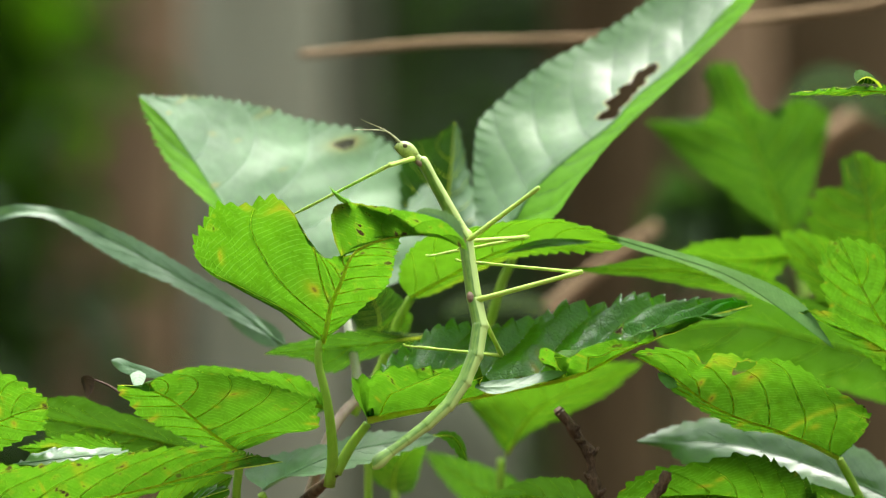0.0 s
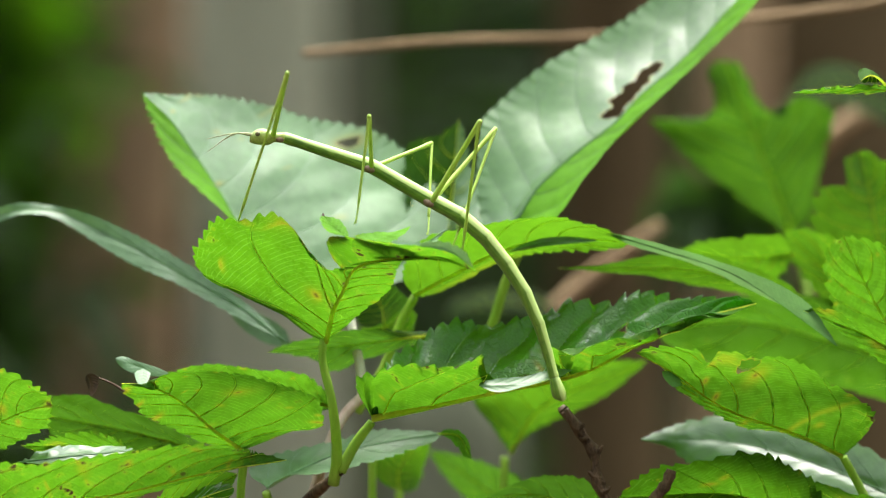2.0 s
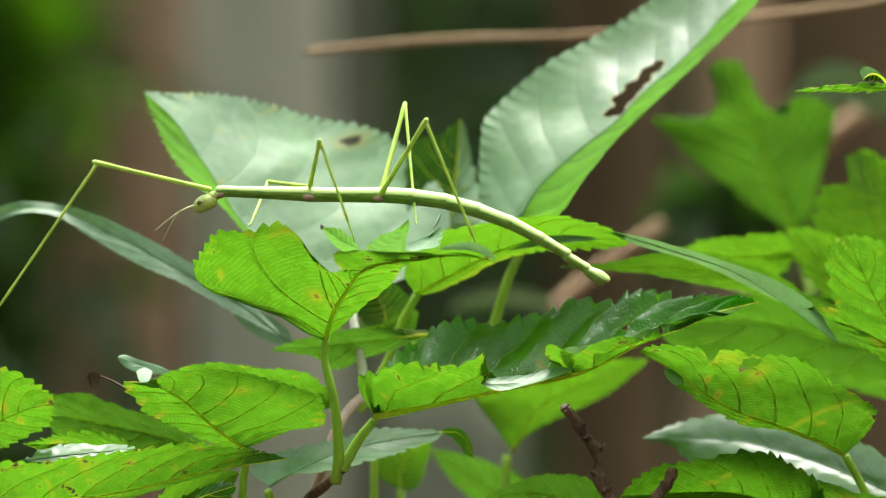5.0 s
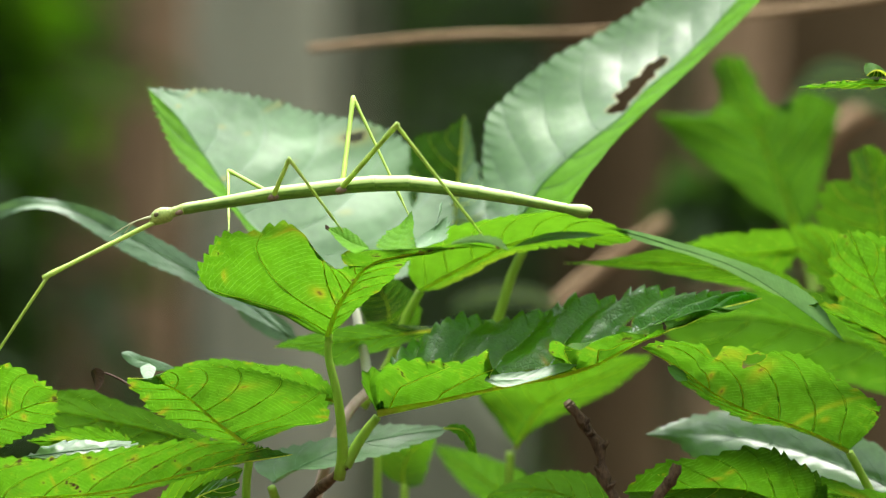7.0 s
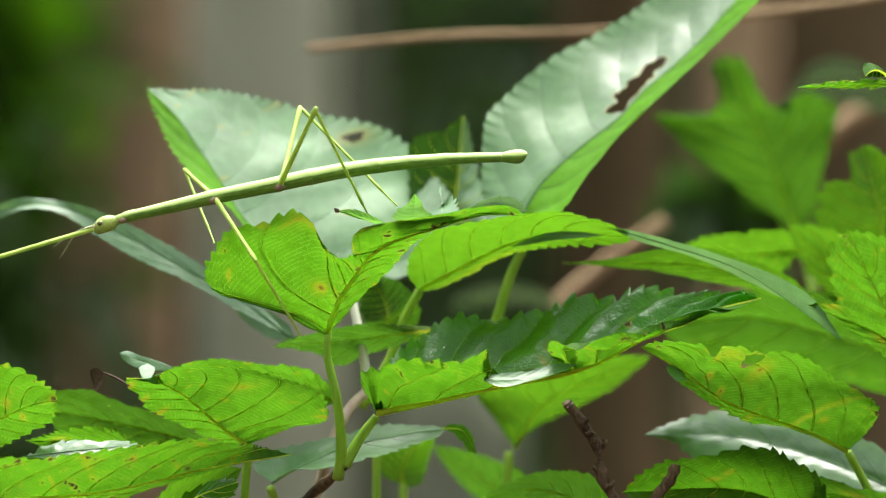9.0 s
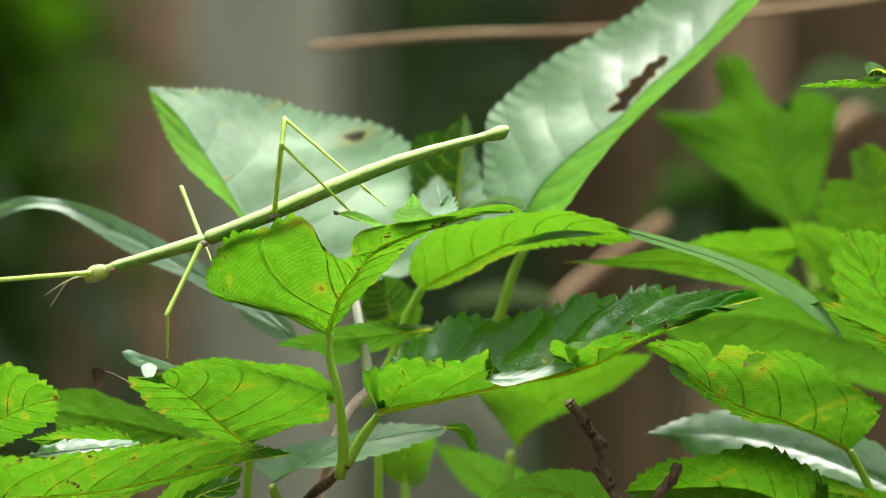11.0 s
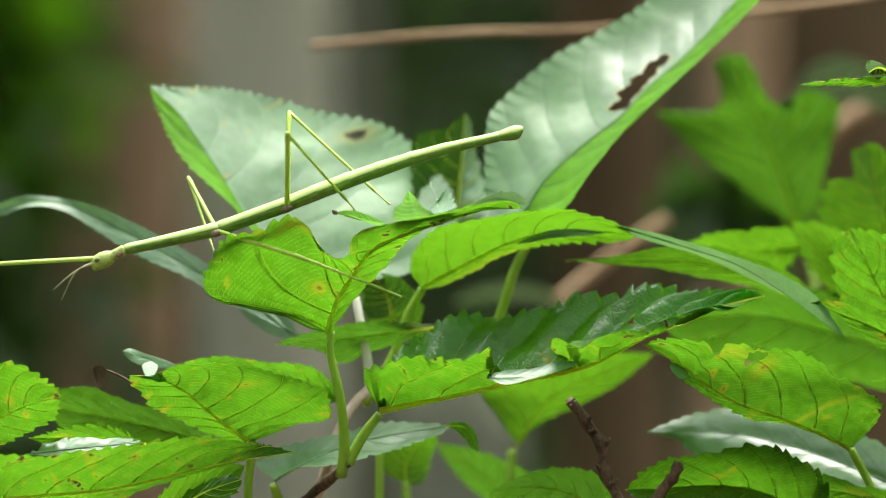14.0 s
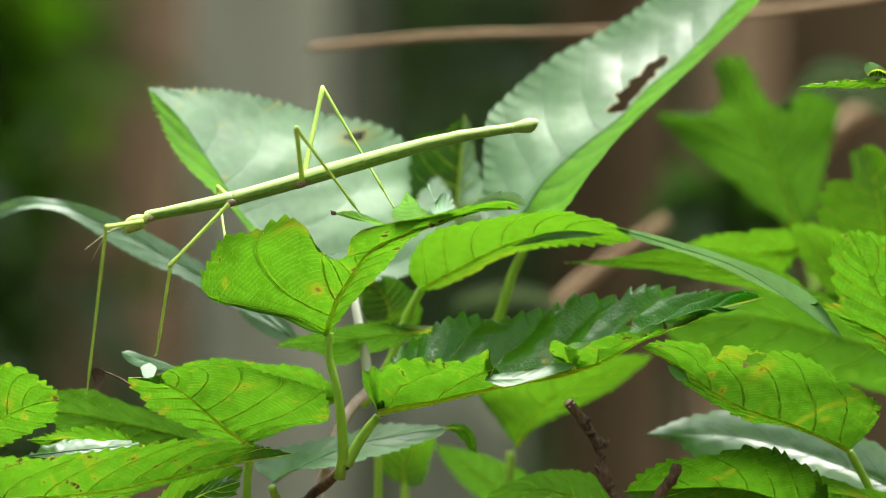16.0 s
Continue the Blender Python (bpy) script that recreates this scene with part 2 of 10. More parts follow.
def tube(pts, radii, sides=8, rough=0.0, seed=0.0, caps=True):
    """Verts and faces of a tube along world points, one radius a point."""
    verts, faces = [], []
    n = len(pts)
    ref = Vector((0.31, 0.87, 0.2))
    for i, p in enumerate(pts):
        d = (pts[min(i + 1, n - 1)] - pts[max(i - 1, 0)]).normalized()
        side = d.cross(ref).normalized()
        up = side.cross(d)
        for j in range(sides):
            a = 2 * math.pi * j / sides
            r = radii[i]
            if rough:
                r *= 1 + rough * noise.noise(Vector((math.cos(a) * 1.3 + seed, math.sin(a) * 1.3, i * 0.37 + seed)))
            verts.append(p + (side * math.cos(a) + up * math.sin(a)) * r)
    for i in range(n - 1):
        for j in range(sides):
            k = (j + 1) % sides
            faces.append((i * sides + j, i * sides + k, (i + 1) * sides + k, (i + 1) * sides + j))
    if caps:
        faces.append(tuple(range(sides - 1, -1, -1)))
        faces.append(tuple(range((n - 1) * sides, n * sides)))
    return verts, faces


def stem(parent, name, pts, r0, r1, material, label="", n=24, rough=0.08, swell=(), sides=8, wide=0.035):
    """A stem, petiole or twig through points in millimetres; swell: (where, how much) knots along it."""
    line = spline([mm(p) for p in pts], n)
    ts = [i / (n - 1) for i in range(n)]
    if min(p[2] for p in pts) < -500:
        # fine steps near the leaves, coarse ones down to the ground
        fine = spline([mm(p) for p in pts], 600)
        keep = [i for i in range(600) if fine[i].z > 0.75 or i % 30 == 0]
        line, ts = [fine[i] for i in keep], [i / 599 for i in keep]
    radii = []
    for t in ts:
        r = r0 + (r1 - r0) * t
        for at, more in swell:
            r *= 1 + more * math.exp(-((t - at) / wide) ** 2)
        radii.append(r * 0.001)
    v, f = tube(line, radii, sides, rough, seed=pts[0][0])
    ob = link_mesh(name, v, f, material, parent)
    return tagged(ob, label)


class Blade:
    """A leaf's surface: u from -1 to 1 across, v from 0 at the base to 1 at the tip; millimetres."""

    def __init__(self, mid, left, right, rise=0.6, fall=1.1, teeth=26, tooth=0.09, cup=(0, 0, 0), wave=0.6, seed=0.0, pucker=0.2):
        self.mid = [Vector(p) for p in mid]
        self.l0, self.r0 = Vector(left), Vector(right)
        self.rise, self.fall, self.teeth, self.tooth = rise, fall, teeth, tooth
        self.cup, self.wave, self.seed, self.pucker = Vector(cup), wave, seed, pucker
        self.pairs, self.bow = 6, 0.24
        self.run = (sum((b - a).length for a, b in zip(self.mid, self.mid[1:])),)
        pk = rise / (rise + fall)
        self.norm = pk ** rise * (1 - pk) ** fall

    def rib(self, v):
        v = min(max(v, 0.0), 1.0)
        m = self.mid
        if len(m) == 3:
            return m[0] * (1 - v) ** 2 + m[1] * 2 * v * (1 - v) + m[2] * v * v
        return m[0] * (1 - v) ** 3 + m[1] * 3 * v * (1 - v) ** 2 + m[2] * 3 * v * v * (1 - v) + m[3] * v ** 3

    def width(self, u, v):
        side = self.l0 if u < 0 else self.r0
        return side.length * max(v, 0) ** self.rise * max(1 - v, 0) ** self.fall / self.norm

    def at(self, u, v, edge=True):
        a = abs(u)
        w = (max(v, 0) ** self.rise * max(1 - v, 0) ** self.fall) / self.norm
        w *= 1 + 0.10 * a * noise.noise(Vector((v * 7, self.seed, u)))
        if edge and self.tooth and a > 0.86:
            # forward-pointing teeth of uneven size
            k = v * self.teeth + 0.5 * math.sin(v * 17 + self.seed) + (0.4 if u > 0 else 0.0)
            saw = k % 1.0
            saw = saw / 0.8 if saw < 0.8 else (1 - saw) / 0.2
            big = 0.35 + 1.1 * abs(math.sin(int(k) * 2.17 + self.seed + u))
            w *= 1 + 1.15 * self.tooth * big * (saw ** 1.3 - 0.45) * ((a - 0.86) / 0.14)
        side = self.l0 if u < 0 else self.r0
        p = self.rib(v) + side * (w * a) + self.cup * (a * a * w)
        q = p * 0.045 + Vector((self.seed, 0, 0))
        nrm = side.cross(self.rib(min(v + 0.02, 1)) - self.rib(max(v - 0.02, 0)))
        if nrm.length > 0:
            nrm.normalize()
        bulge = self.pucker * abs(math.sin(math.pi * 7.5 * (v - 0.02 - 0.24 * a ** 1.25))) * min(1, a * 3) * min(1, w)
        crease = 0.55 * self.pucker * noise.noise(p * 0.30 + Vector((self.seed, 3, 0))) * min(1, a * 4) * min(1, w * 1.5)
        return p + nrm * (bulge + crease + self.wave * (0.3 + a) * min(1, w + 0.1) * noise.noise(q))


class Sheet:
    """A leaf's surface between three curves, in millimetres: its midrib from base to tip and a margin on either side."""

    def __init__(self, rib, left, right, pitch=2.7, tooth=0.75, seed=0.0, wave=0.5, pucker=0.25, dome=0.06, pairs=6, cut_left=(0.0, 1.0), cut_right=(0.0, 1.0), crease=0.2, ease_left=None, bow=0.24):
        line = [Vector(p) for p in rib]
        self.n = 240
        self.mid = spline(line, self.n + 1)
        self.edges = [spline([line[0]] + [Vector(p) for p in e] + [line[-1]], self.n + 1) for e in (left, right)]
        self.run = [sum((b - a).length for a, b in zip(e, e[1:])) for e in (self.mid, *self.edges)]
        self.pitch, self.tooth, self.seed, self.wave, self.pucker, self.dome, self.pairs, self.crease, self.bow = pitch, tooth, seed, wave, pucker, dome, pairs, crease, bow
        self.ease = ease_left  # (along the rib, along the left margin) pairs that lie opposite each other beside a gap
        self.cuts = (cut_left, cut_right)  # where along each margin the teeth stand; the rest was eaten
        self.teeth = int(max(self.run[1:]) / pitch)

    def share(self, s, v):
        """How far along margin s the place opposite v on the rib lies."""
        if self.ease and s == 0:
            return float(np.interp(v, [0, *[e[0] for e in self.ease], 1], [0, *[e[1] for e in self.ease], 1]))
        return v

    def along(self, line, v):
        k = min(max(v, 0.0), 1.0) * self.n
        i = min(int(k), self.n - 1)
        return line[i].lerp(line[i + 1], k - i)

    def rib(self, v):
        return self.along(self.mid, v)

    def width(self, u, v):
        s = 0 if u < 0 else 1
        return (self.along(self.edges[s], self.share(s, v)) - self.rib(v)).length

    def at(self, u, v, edge=True):
        a, s = abs(u), 0 if u < 0 else 1
        r = self.rib(v)
        m = self.share(s, v)
        reach = self.along(self.edges[s], m) - r
        w = reach.length
        lead = self.rib(v + 0.02) - self.rib(v - 0.02)
        nrm = reach.cross(lead) * (1 if s == 0 else -1)
        if nrm.length > 1e-9:
            nrm.normalize()
        p = r + reach * a
        if edge and self.tooth and a > 0.86 and w > 1e-6:
            lo, hi = self.cuts[s]
            k = m * self.run[1 + s] / self.pitch + 0.45 * math.sin(m * 13 + self.seed) + 0.35 * s
            saw = k % 1.0
            saw = (saw / 0.78) ** 0.75 if saw < 0.78 else ((1 - saw) / 0.22) ** 1.3
            size = 0.55 + 0.75 * abs(math.sin(int(k) * 2.17 + self.seed + s))
            if not lo < m < hi:
                saw, size = 0.5 + 0.5 * noise.noise(Vector((k * 3.1, self.seed, 0))), 1.0
            fade = min(1.0, w / 3.0) * (a - 0.86) / 0.14
            p = p + (reach / w) * (self.tooth * size * (saw - 0.5) * fade) + lead.normalized() * (0.35 * self.tooth * size * saw * fade)
        full = min(1.0, w / 3.0)
        bulge = self.pucker * abs(math.sin(math.pi * 1.25 * self.pairs * (v - 0.02 - self.bow * a ** 1.25))) * min(1, a * 3) * full
        fold = self.crease * noise.noise(p * 0.30 + Vector((self.seed, 3, 0))) * min(1, a * 4) * full
        curl = self.dome * w * 4 * a * (1 - a)
        return p + nrm * (bulge + fold + curl + self.wave * (0.3 + a) * full * noise.noise(p * 0.045 + Vector((self.seed, 0, 0))))


def leaf(parent, blade, material, holes=(), name="leaf", label="", cols=13, per=7, rib_r=0.36, origin=None, rib_mat=None, veins=True, span=(0.0, 1.0), other=None, marks=()):
    """A leaf blade with gnawed holes (u, v, half width, half length), its midrib and its side veins."""
    rows = max(60, blade.teeth * per)
    half = [0.86 * i / cols for i in range(cols + 1)] + [0.91, 0.955, 1.0]
    us = [-u for u in half[:0:-1]] + half
    vs = [span[0] + (span[1] - span[0]) * i / rows for i in range(rows + 1)]

    def inside(u, v):
        for k, (hu, hv, ru, rv) in enumerate(holes):
            du, dv = (u - hu) / ru, (v - hv) / rv
            ang = math.atan2(dv, du)
            rad = 1 + 0.16 * math.sin(3 * ang + k + blade.seed) + 0.09 * math.sin(7 * ang + 2 * k) + 0.05 * math.sin(13 * ang + k)
            d = math.hypot(du, dv) / rad
            if d < 1:
                return (hu, hv, d)
        return None

    def scar(u, v):
        # how near a place lies to what was eaten
        near = [math.hypot((u - hu) / ru, (v - hv) / rv) - 0.13 * math.sin(3 * math.atan2((v - hv) / rv, (u - hu) / ru) + k + blade.seed) for k, (hu, hv, ru, rv) in enumerate(holes)]
        return 0.45 * max(0.0, 1 - (min(near) - 1.0) / 0.09) if near else 0.0

    verts, uvs, gone = [], [], []
    for v in vs:
        for u in us:
            h = inside(u, v)
            uu, vv = u, v
            for again in range(3):
                g = inside(uu, vv)
                if not g:
                    break
                d = max(g[2], 0.02) * 0.995
                uu, vv = g[0] + (uu - g[0]) / d, g[1] + (vv - g[1]) / d
                uu, vv = max(-1, min(1, uu)), max(0.001, min(1, vv))
            gone.append(h is not None)
            verts.append(mm(blade.at(uu, vv)))
            uvs.append((uu * 0.5 + 0.5, vv))
    n = len(us)
    faces = []
    for i in range(rows):
        for j in range(n - 1):
            q = (i * n + j, i * n + j + 1, (i + 1) * n + j + 1, (i + 1) * n + j)
            if not all(gone[k] for k in q):
                faces.append(q)
    ob = link_mesh(name, verts, faces, material, parent, origin if origin is not None else mm(blade.rib(0)), uvs)
    tagged(ob, label)
    rim = ob.data.attributes.new("gnawed", "FLOAT", "POINT")  # dry brown rim round what was eaten
    # old leaves carry brown blots, many of them along the margin
    rng = random.Random(int(blade.seed * 10))
    blots = list(marks)
    if material in (LEAF_LIT, LEAF_SUNNY):
        for k in range(14):
            edge = k % 2
            u = (rng.choice((-1, 1)) * rng.uniform(0.93, 1.0)) if edge else rng.uniform(-0.8, 0.8)
            blots.append((u, rng.uniform(0.08, 0.95), rng.uniform(0.022, 0.06), rng.uniform(0.0035, 0.011), rng.uniform(0.35, 0.95)))

    def blot(u, v):
        return max([0.0] + [s * math.exp(-((u - bu) / ru) ** 2 - ((v - bv) / rv) ** 2) for bu, bv, ru, rv, s in blots])

    rim.data.foreach_set("value", [1.0 if g else max(blot(c[0] * 2 - 1, c[1]), min(0.55, scar(c[0] * 2 - 1, c[1]))) for g, c in zip(gone, uvs)])
    # side veins and the fine rungs between them follow the blade's own size
    pairs = blade.pairs
    ob.data.attributes.new("side_vein", "FLOAT", "POINT").data.foreach_set("value", [0.5 + 100 + 1.25 * pairs * (c[1] - 0.02 - blade.bow * abs(c[0] * 2 - 1) ** 1.25) for c in uvs])
    ob.data.attributes.new("rung", "FLOAT", "POINT").data.foreach_set("value", [10 + abs(c[0] * 2 - 1) * blade.width(c[0] - 0.5, c[1]) + c[1] * blade.run[0] for c in uvs])
    rib_mat = rib_mat or (VEIN_SILK if LEAF_SILK in (material, other) else VEIN_DULL if LEAF_PALE in (material, other) or material == LEAF_UNDER else VEIN_GREEN)
    if rib_r:
        top = span[1]
        ribv = [i / 30 for i in range(31) if span[0] <= i / 30 <= top and not inside(0, i / 30)]
        if len(ribv) > 3:
            line = [mm(blade.at(0, v)) for v in ribv]
            v_, f_ = tube(line, [0.001 * rib_r * (1 - 0.8 * v) for v in ribv], 6)
            link_mesh("midrib", v_, f_, rib_mat, ob, origin=WORLD_AT[ob.name])
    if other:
        # the other half takes its underside tone, with its light put into the colour
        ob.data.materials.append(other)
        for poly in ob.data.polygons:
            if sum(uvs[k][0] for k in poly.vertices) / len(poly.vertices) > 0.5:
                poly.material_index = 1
    for k in range(pairs if veins else 0):
        for s in (-1, 1):
            v0 = 0.02 + 0.80 * k / pairs
            line = []
            for i in range(10):
                a = i / 9 * 0.95
                v = v0 + blade.bow * a ** 1.25
                if v > 0.985 or inside(s * a, v) or v > span[1] or v < span[0]:
                    break
                line.append(mm(blade.at(s * a, v, False)))
            if len(line) > 4:
                v_, f_ = tube(line, [0.001 * 0.30 * rib_r * (1 - 0.8 * i / 9) for i in range(len(line))], 5)
                link_mesh("side_vein", v_, f_, VEIN_SILK if s < 0 and material == LEAF_DARK else rib_mat, ob, origin=WORLD_AT[ob.name])
    return ob


# ---- ground, far woods, trunks ----
def ground():
    n, r = 60, 60.0
    verts = []
    for i in range(n + 1):
        for j in range(n + 1):
            x, y = (i / n * 2 - 1), (j / n * 2 - 1)
            x, y = r * x * abs(x), r * y * abs(y)
            verts.append((x, y, 0.05 * noise.noise(Vector((x * 0.8, y * 0.8, 0))) - 0.05))
    faces = [(i * (n + 1) + j, (i + 1) * (n + 1) + j, (i + 1) * (n + 1) + j + 1, i * (n + 1) + j + 1) for i in range(n) for j in range(n)]
    tagged(link_mesh("ground", verts, faces, SOIL), "brown forest floor of soil and old leaves", "ground", kind="structure")


def far_woods():
    n, r = 96, 16.0
    verts, faces = [], []
    for i in range(n):
        a = 2 * math.pi * i / n
        rr = r + 1.2 * noise.noise(Vector((math.cos(a) * 4, math.sin(a) * 4, 0)))
        top = 8 + 2.5 * noise.noise(Vector((math.cos(a) * 9, math.sin(a) * 9, 3)))
        for z in (-0.3, 3.0, 6.0, top):
            verts.append((rr * math.cos(a), rr * math.sin(a), z))
    for i in range(n):
        k = (i + 1) % n
        for j in range(3):
            faces.append((i * 4 + j, k * 4 + j, k * 4 + j + 1, i * 4 + j + 1))
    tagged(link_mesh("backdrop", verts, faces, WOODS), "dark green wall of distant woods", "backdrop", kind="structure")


def trunk(x, y, r, material, label, lean=0.0, seed=0.0):
    """A young tree: only its trunk is in view."""
    tree = anchor("tree", (x, y, 0), label, "tree", "forest trees")
    line = [Vector((x + lean * z + 0.02 * noise.noise(Vector((seed, 0, z))), y, z)) for z in [-0.12 + 0.2 * i for i in range(40)]]
    radii = [r * (1 - 0.05 * i / 10) * (1 + 0.6 * math.exp(-i * 0.9)) for i in range(40)]
    v, f = tube(line, radii, 20, 0.10, seed)
    link_mesh("trunk", v, f, material, tree)
    return tree


ground()
far_woods()
# ---- trees behind ----
trunk(-0.325, 4.0, 0.064, BARK_BROWN, "slim brown forest tree trunk", 0.0, 1.0)
trunk(-0.205, 4.6, 0.086, BARK_PALE, "smooth pale grey forest tree trunk", 0.0, 2.0)
# added trunk of middle tone, so the pale trunk fades out softly
trunk(-0.112, 5.0, 0.038, BARK_GREYGREEN, "slim grey-green trunk added beside the pale trunk to soften its edge", 0.0, 6.0)
trunk(0.188, 4.4, 0.064, BARK_DARK, "thick dark brown forest tree trunk", 0.0, 3.0)
trunk(0.262, 3.6, 0.036, BARK_BROWN, "thin brown sapling trunk", 0.01, 4.0)
trunk(0.46, 5.0, 0.16, BARK_DARK, "thick dark brown forest tree trunk", 0.0, 5.0)


def stump(x, y, r, top):
    """A stump form added for an unidentified grey mass: a flared base and a broken, uneven top."""
    thing = anchor("grey_mass", (x, y, 0), "blurred grey mass added low between the trees, shaped as a stump", "stump")
    zs = [-0.12 + (top + 0.12) * i / 14 for i in range(15)]
    line = [Vector((x + 0.006 * noise.noise(Vector((3, 0, z * 3))), y, z)) for z in zs]
    v, f = tube(line, [r * (1 + 0.5 * math.exp(-6 * (z + 0.12))) for z in zs], 24, 0.12, 7.0)
    for k in range(24):
        v[-1 - k] = v[-1 - k] + Vector((0, 0, 0.03 * noise.noise(Vector((k * 0.9, 2, 0)))))
    link_mesh("trunk", v, f, BARK_GREYGREEN, thing)


stump(0.008, 3.2, 0.056, 0.80)


def bush(x, y, w, h, count, seed, label, low=0.05, deep=0.25, size=1.0, material=BUSH):
    """Undergrowth: many small leaves on thin stems, as one mass."""
    rng = random.Random(seed)
    verts, faces, uvs = [], [], []
    for k in range(count):
        c = Vector((x + rng.gauss(0, w * 0.5), y + rng.gauss(0, deep), rng.uniform(low, h)))
        d = Vector((rng.uniform(-1, 1), rng.uniform(-1, 1), rng.uniform(-0.7, 0.5))).normalized()
        s = d.cross(Vector((rng.uniform(-0.4, 0.4), rng.uniform(-0.4, 0.4), 1))).normalized()
        ln, wd = size * rng.uniform(0.06, 0.11), size * rng.uniform(0.02, 0.035)
        b = len(verts)
        for i in range(6):
            v = i / 5
            ww = wd * (v ** 0.6 * (1 - v) ** 0.9) * 2
            p = c + d * ln * v - Vector((0, 0, 0.02 * v * v))
            for u in (-1, 0, 1):
                verts.append(p + s * ww * u + Vector((0, 0, 0.006 * abs(u))))
                uvs.append((u * 0.5 + 0.5, v))
        for i in range(5):
            for j in range(2):
                faces.append((b + i * 3 + j, b + i * 3 + j + 1, b + i * 3 + j + 4, b + i * 3 + j + 3))
    tagged(link_mesh("undergrowth", verts, faces, material, origin=(x, y, 0), uvs=uvs), label, "bush", kind="stuff")


bush(-0.46, 3.6, 0.16, 1.9, 900, 1, "undergrowth leaves between trees, darkened in colour for forest shade")
# same undergrowth in a brighter leaf material that stands in for sunlight
bush(-0.49, 3.5, 0.12, 1.35, 760, 7, "leaves between trees, sunlight put into their brighter green", 0.96, 0.1, 1.0, LEAF_FRESH)
bush(-0.02, 5.6, 0.35, 1.9, 900, 2, "undergrowth leaves between trees, darkened in colour for forest shade")

# ---- shrub with the gnawed leaf ----
shrub = anchor("shrub", (-0.03, 0.03, 0), "leafy green shrub with serrated, insect-gnawed leaves", "shrub")
stem(shrub, "woody_stem", [(-30, 30, -900), (-32, 25, -300), (-33.2, 18.0, -57.2), (-27.5, 15.0, -51.2), (-22.4, 6.0, -46.7), (-19.9, 4.0, -44.4)], 1.3, 0.8, TWIG_BARK, "dark brown woody stem", 60, 0.15, ((0.99, 0.5),), wide=0.006)
# gnawed leaf, its underside towards the viewer; it moves under the insect
stem(shrub, "petiole", [(-21.3, 5.0, -47.0), (-20.5, 3.0, -41.4), (-21.5, 0.0, -29.8), (-23.4, 0.0, -21.2), (-23.1, 0.0, -17.1)], 1.25, 0.8, STEM_GREEN, "pale green leaf stalk")
HINGE = mm((-14.4, -20.0, -3.2))
gnawed = leaf(shrub, Sheet([(-23.5, 0.0, -17.9), (-22.5, -3.0, -14.8), (-21.3, -7.0, -11.8), (-18.5, -13.0, -7.8), (-16.1, -19.0, -4.5), (-13.7, -23.0, -2.8), (-9.4, -27.0, -1.6), (-3.6, -31.0, -0.6)], [(-27.4, -2.0, -16.6), (-32.5, -5.0, -13.8), (-39.2, -8.0, -11.4), (-47.4, -13.0, -7.9), (-49.0, -18.0, -4.0), (-47.5, -20.0, -1.7), (-44.0, -24.0, 2.6), (-37.4, -25.0, 3.3), (-31.2, -27.0, 5.4), (-27.3, -24.0, 2.1), (-26.4, -21.0, 0.0), (-24.8, -18.0, -2.3), (-22.3, -17.0, -4.1), (-18.7, -18.0, -3.7), (-15.1, -21.0, -3.2), (-9.4, -26.0, -1.2)], [(-22.0, -1.0, -16.9), (-16.5, -3.0, -11.9), (-10.7, -7.0, -7.0), (-7.7, -16.0, -3.1)], pitch=2.9, tooth=1.2, seed=1.3, wave=0.5, pairs=8, bow=0.1, cut_left=(0.22, 0.6), cut_right=(0.0, 0.0), pucker=0.3, ease_left=((0.26, 0.645), (0.56, 0.79))), LEAF_LIT, label="bright green serrated leaf with large gnawed gap", rib_r=0.62, cols=38, per=22, marks=((-0.17, 0.196, 0.039, 0.017, 1.0), (-0.18, 0.192, 0.064, 0.027, 0.3), (-0.89, 0.25, 0.129, 0.021, 0.35), (-0.86, 0.242, 0.017, 0.021, 0.8), (-0.98, 0.258, 0.078, 0.004, 0.75), (-0.88, 0.279, 0.049, 0.015, 0.9), (-0.57, 0.267, 0.068, 0.012, 0.5), (-0.68, 0.471, 0.236, 0.009, 0.62), (-1.0, 0.608, 0.293, 0.007, 0.55), (-0.81, 0.138, 0.016, 0.008, 0.75), (-0.98, 0.208, 0.048, 0.005, 0.5)))
gnawed_end = leaf(shrub, Sheet([(-18.8, -17.0, -3.5), (-15.1, -22.0, -2.8), (-9.4, -27.0, -1.0), (-2.7, -31.0, -0.2), (5.1, -34.0, 1.0), (13.0, -35.0, -0.2)], [(-19.9, -22.0, -2.5), (-19.9, -29.0, -0.8), (-16.0, -34.0, -0.2), (-9.3, -37.0, 0.1), (-2.7, -39.0, 0.6), (5.1, -39.0, 2.0), (9.5, -38.0, 2.3)], [(-15.2, -21.0, -3.6), (-9.4, -26.0, -2.0), (-2.7, -31.0, -1.0), (5.1, -34.0, 0.3)], pitch=4, tooth=0.78, seed=2.2, wave=0.3, pairs=4, cut_left=(0.0, 0.0), cut_right=(0.0, 0.0), pucker=0.05, dome=0.02), LEAF_LIT, label="gnawed leaf end with ragged flap and pale tip", name='leaf_end', rib_r=0.0, cols=14, per=12, veins=False, origin=HINGE, marks=((-1.0, 0.08, 0.2, 0.06, 0.55), (-1.0, 0.3, 0.12, 0.05, 0.6), (-1.0, 0.5, 0.1, 0.06, 0.5), (-0.3, 0.03, 0.3, 0.04, 0.5)))
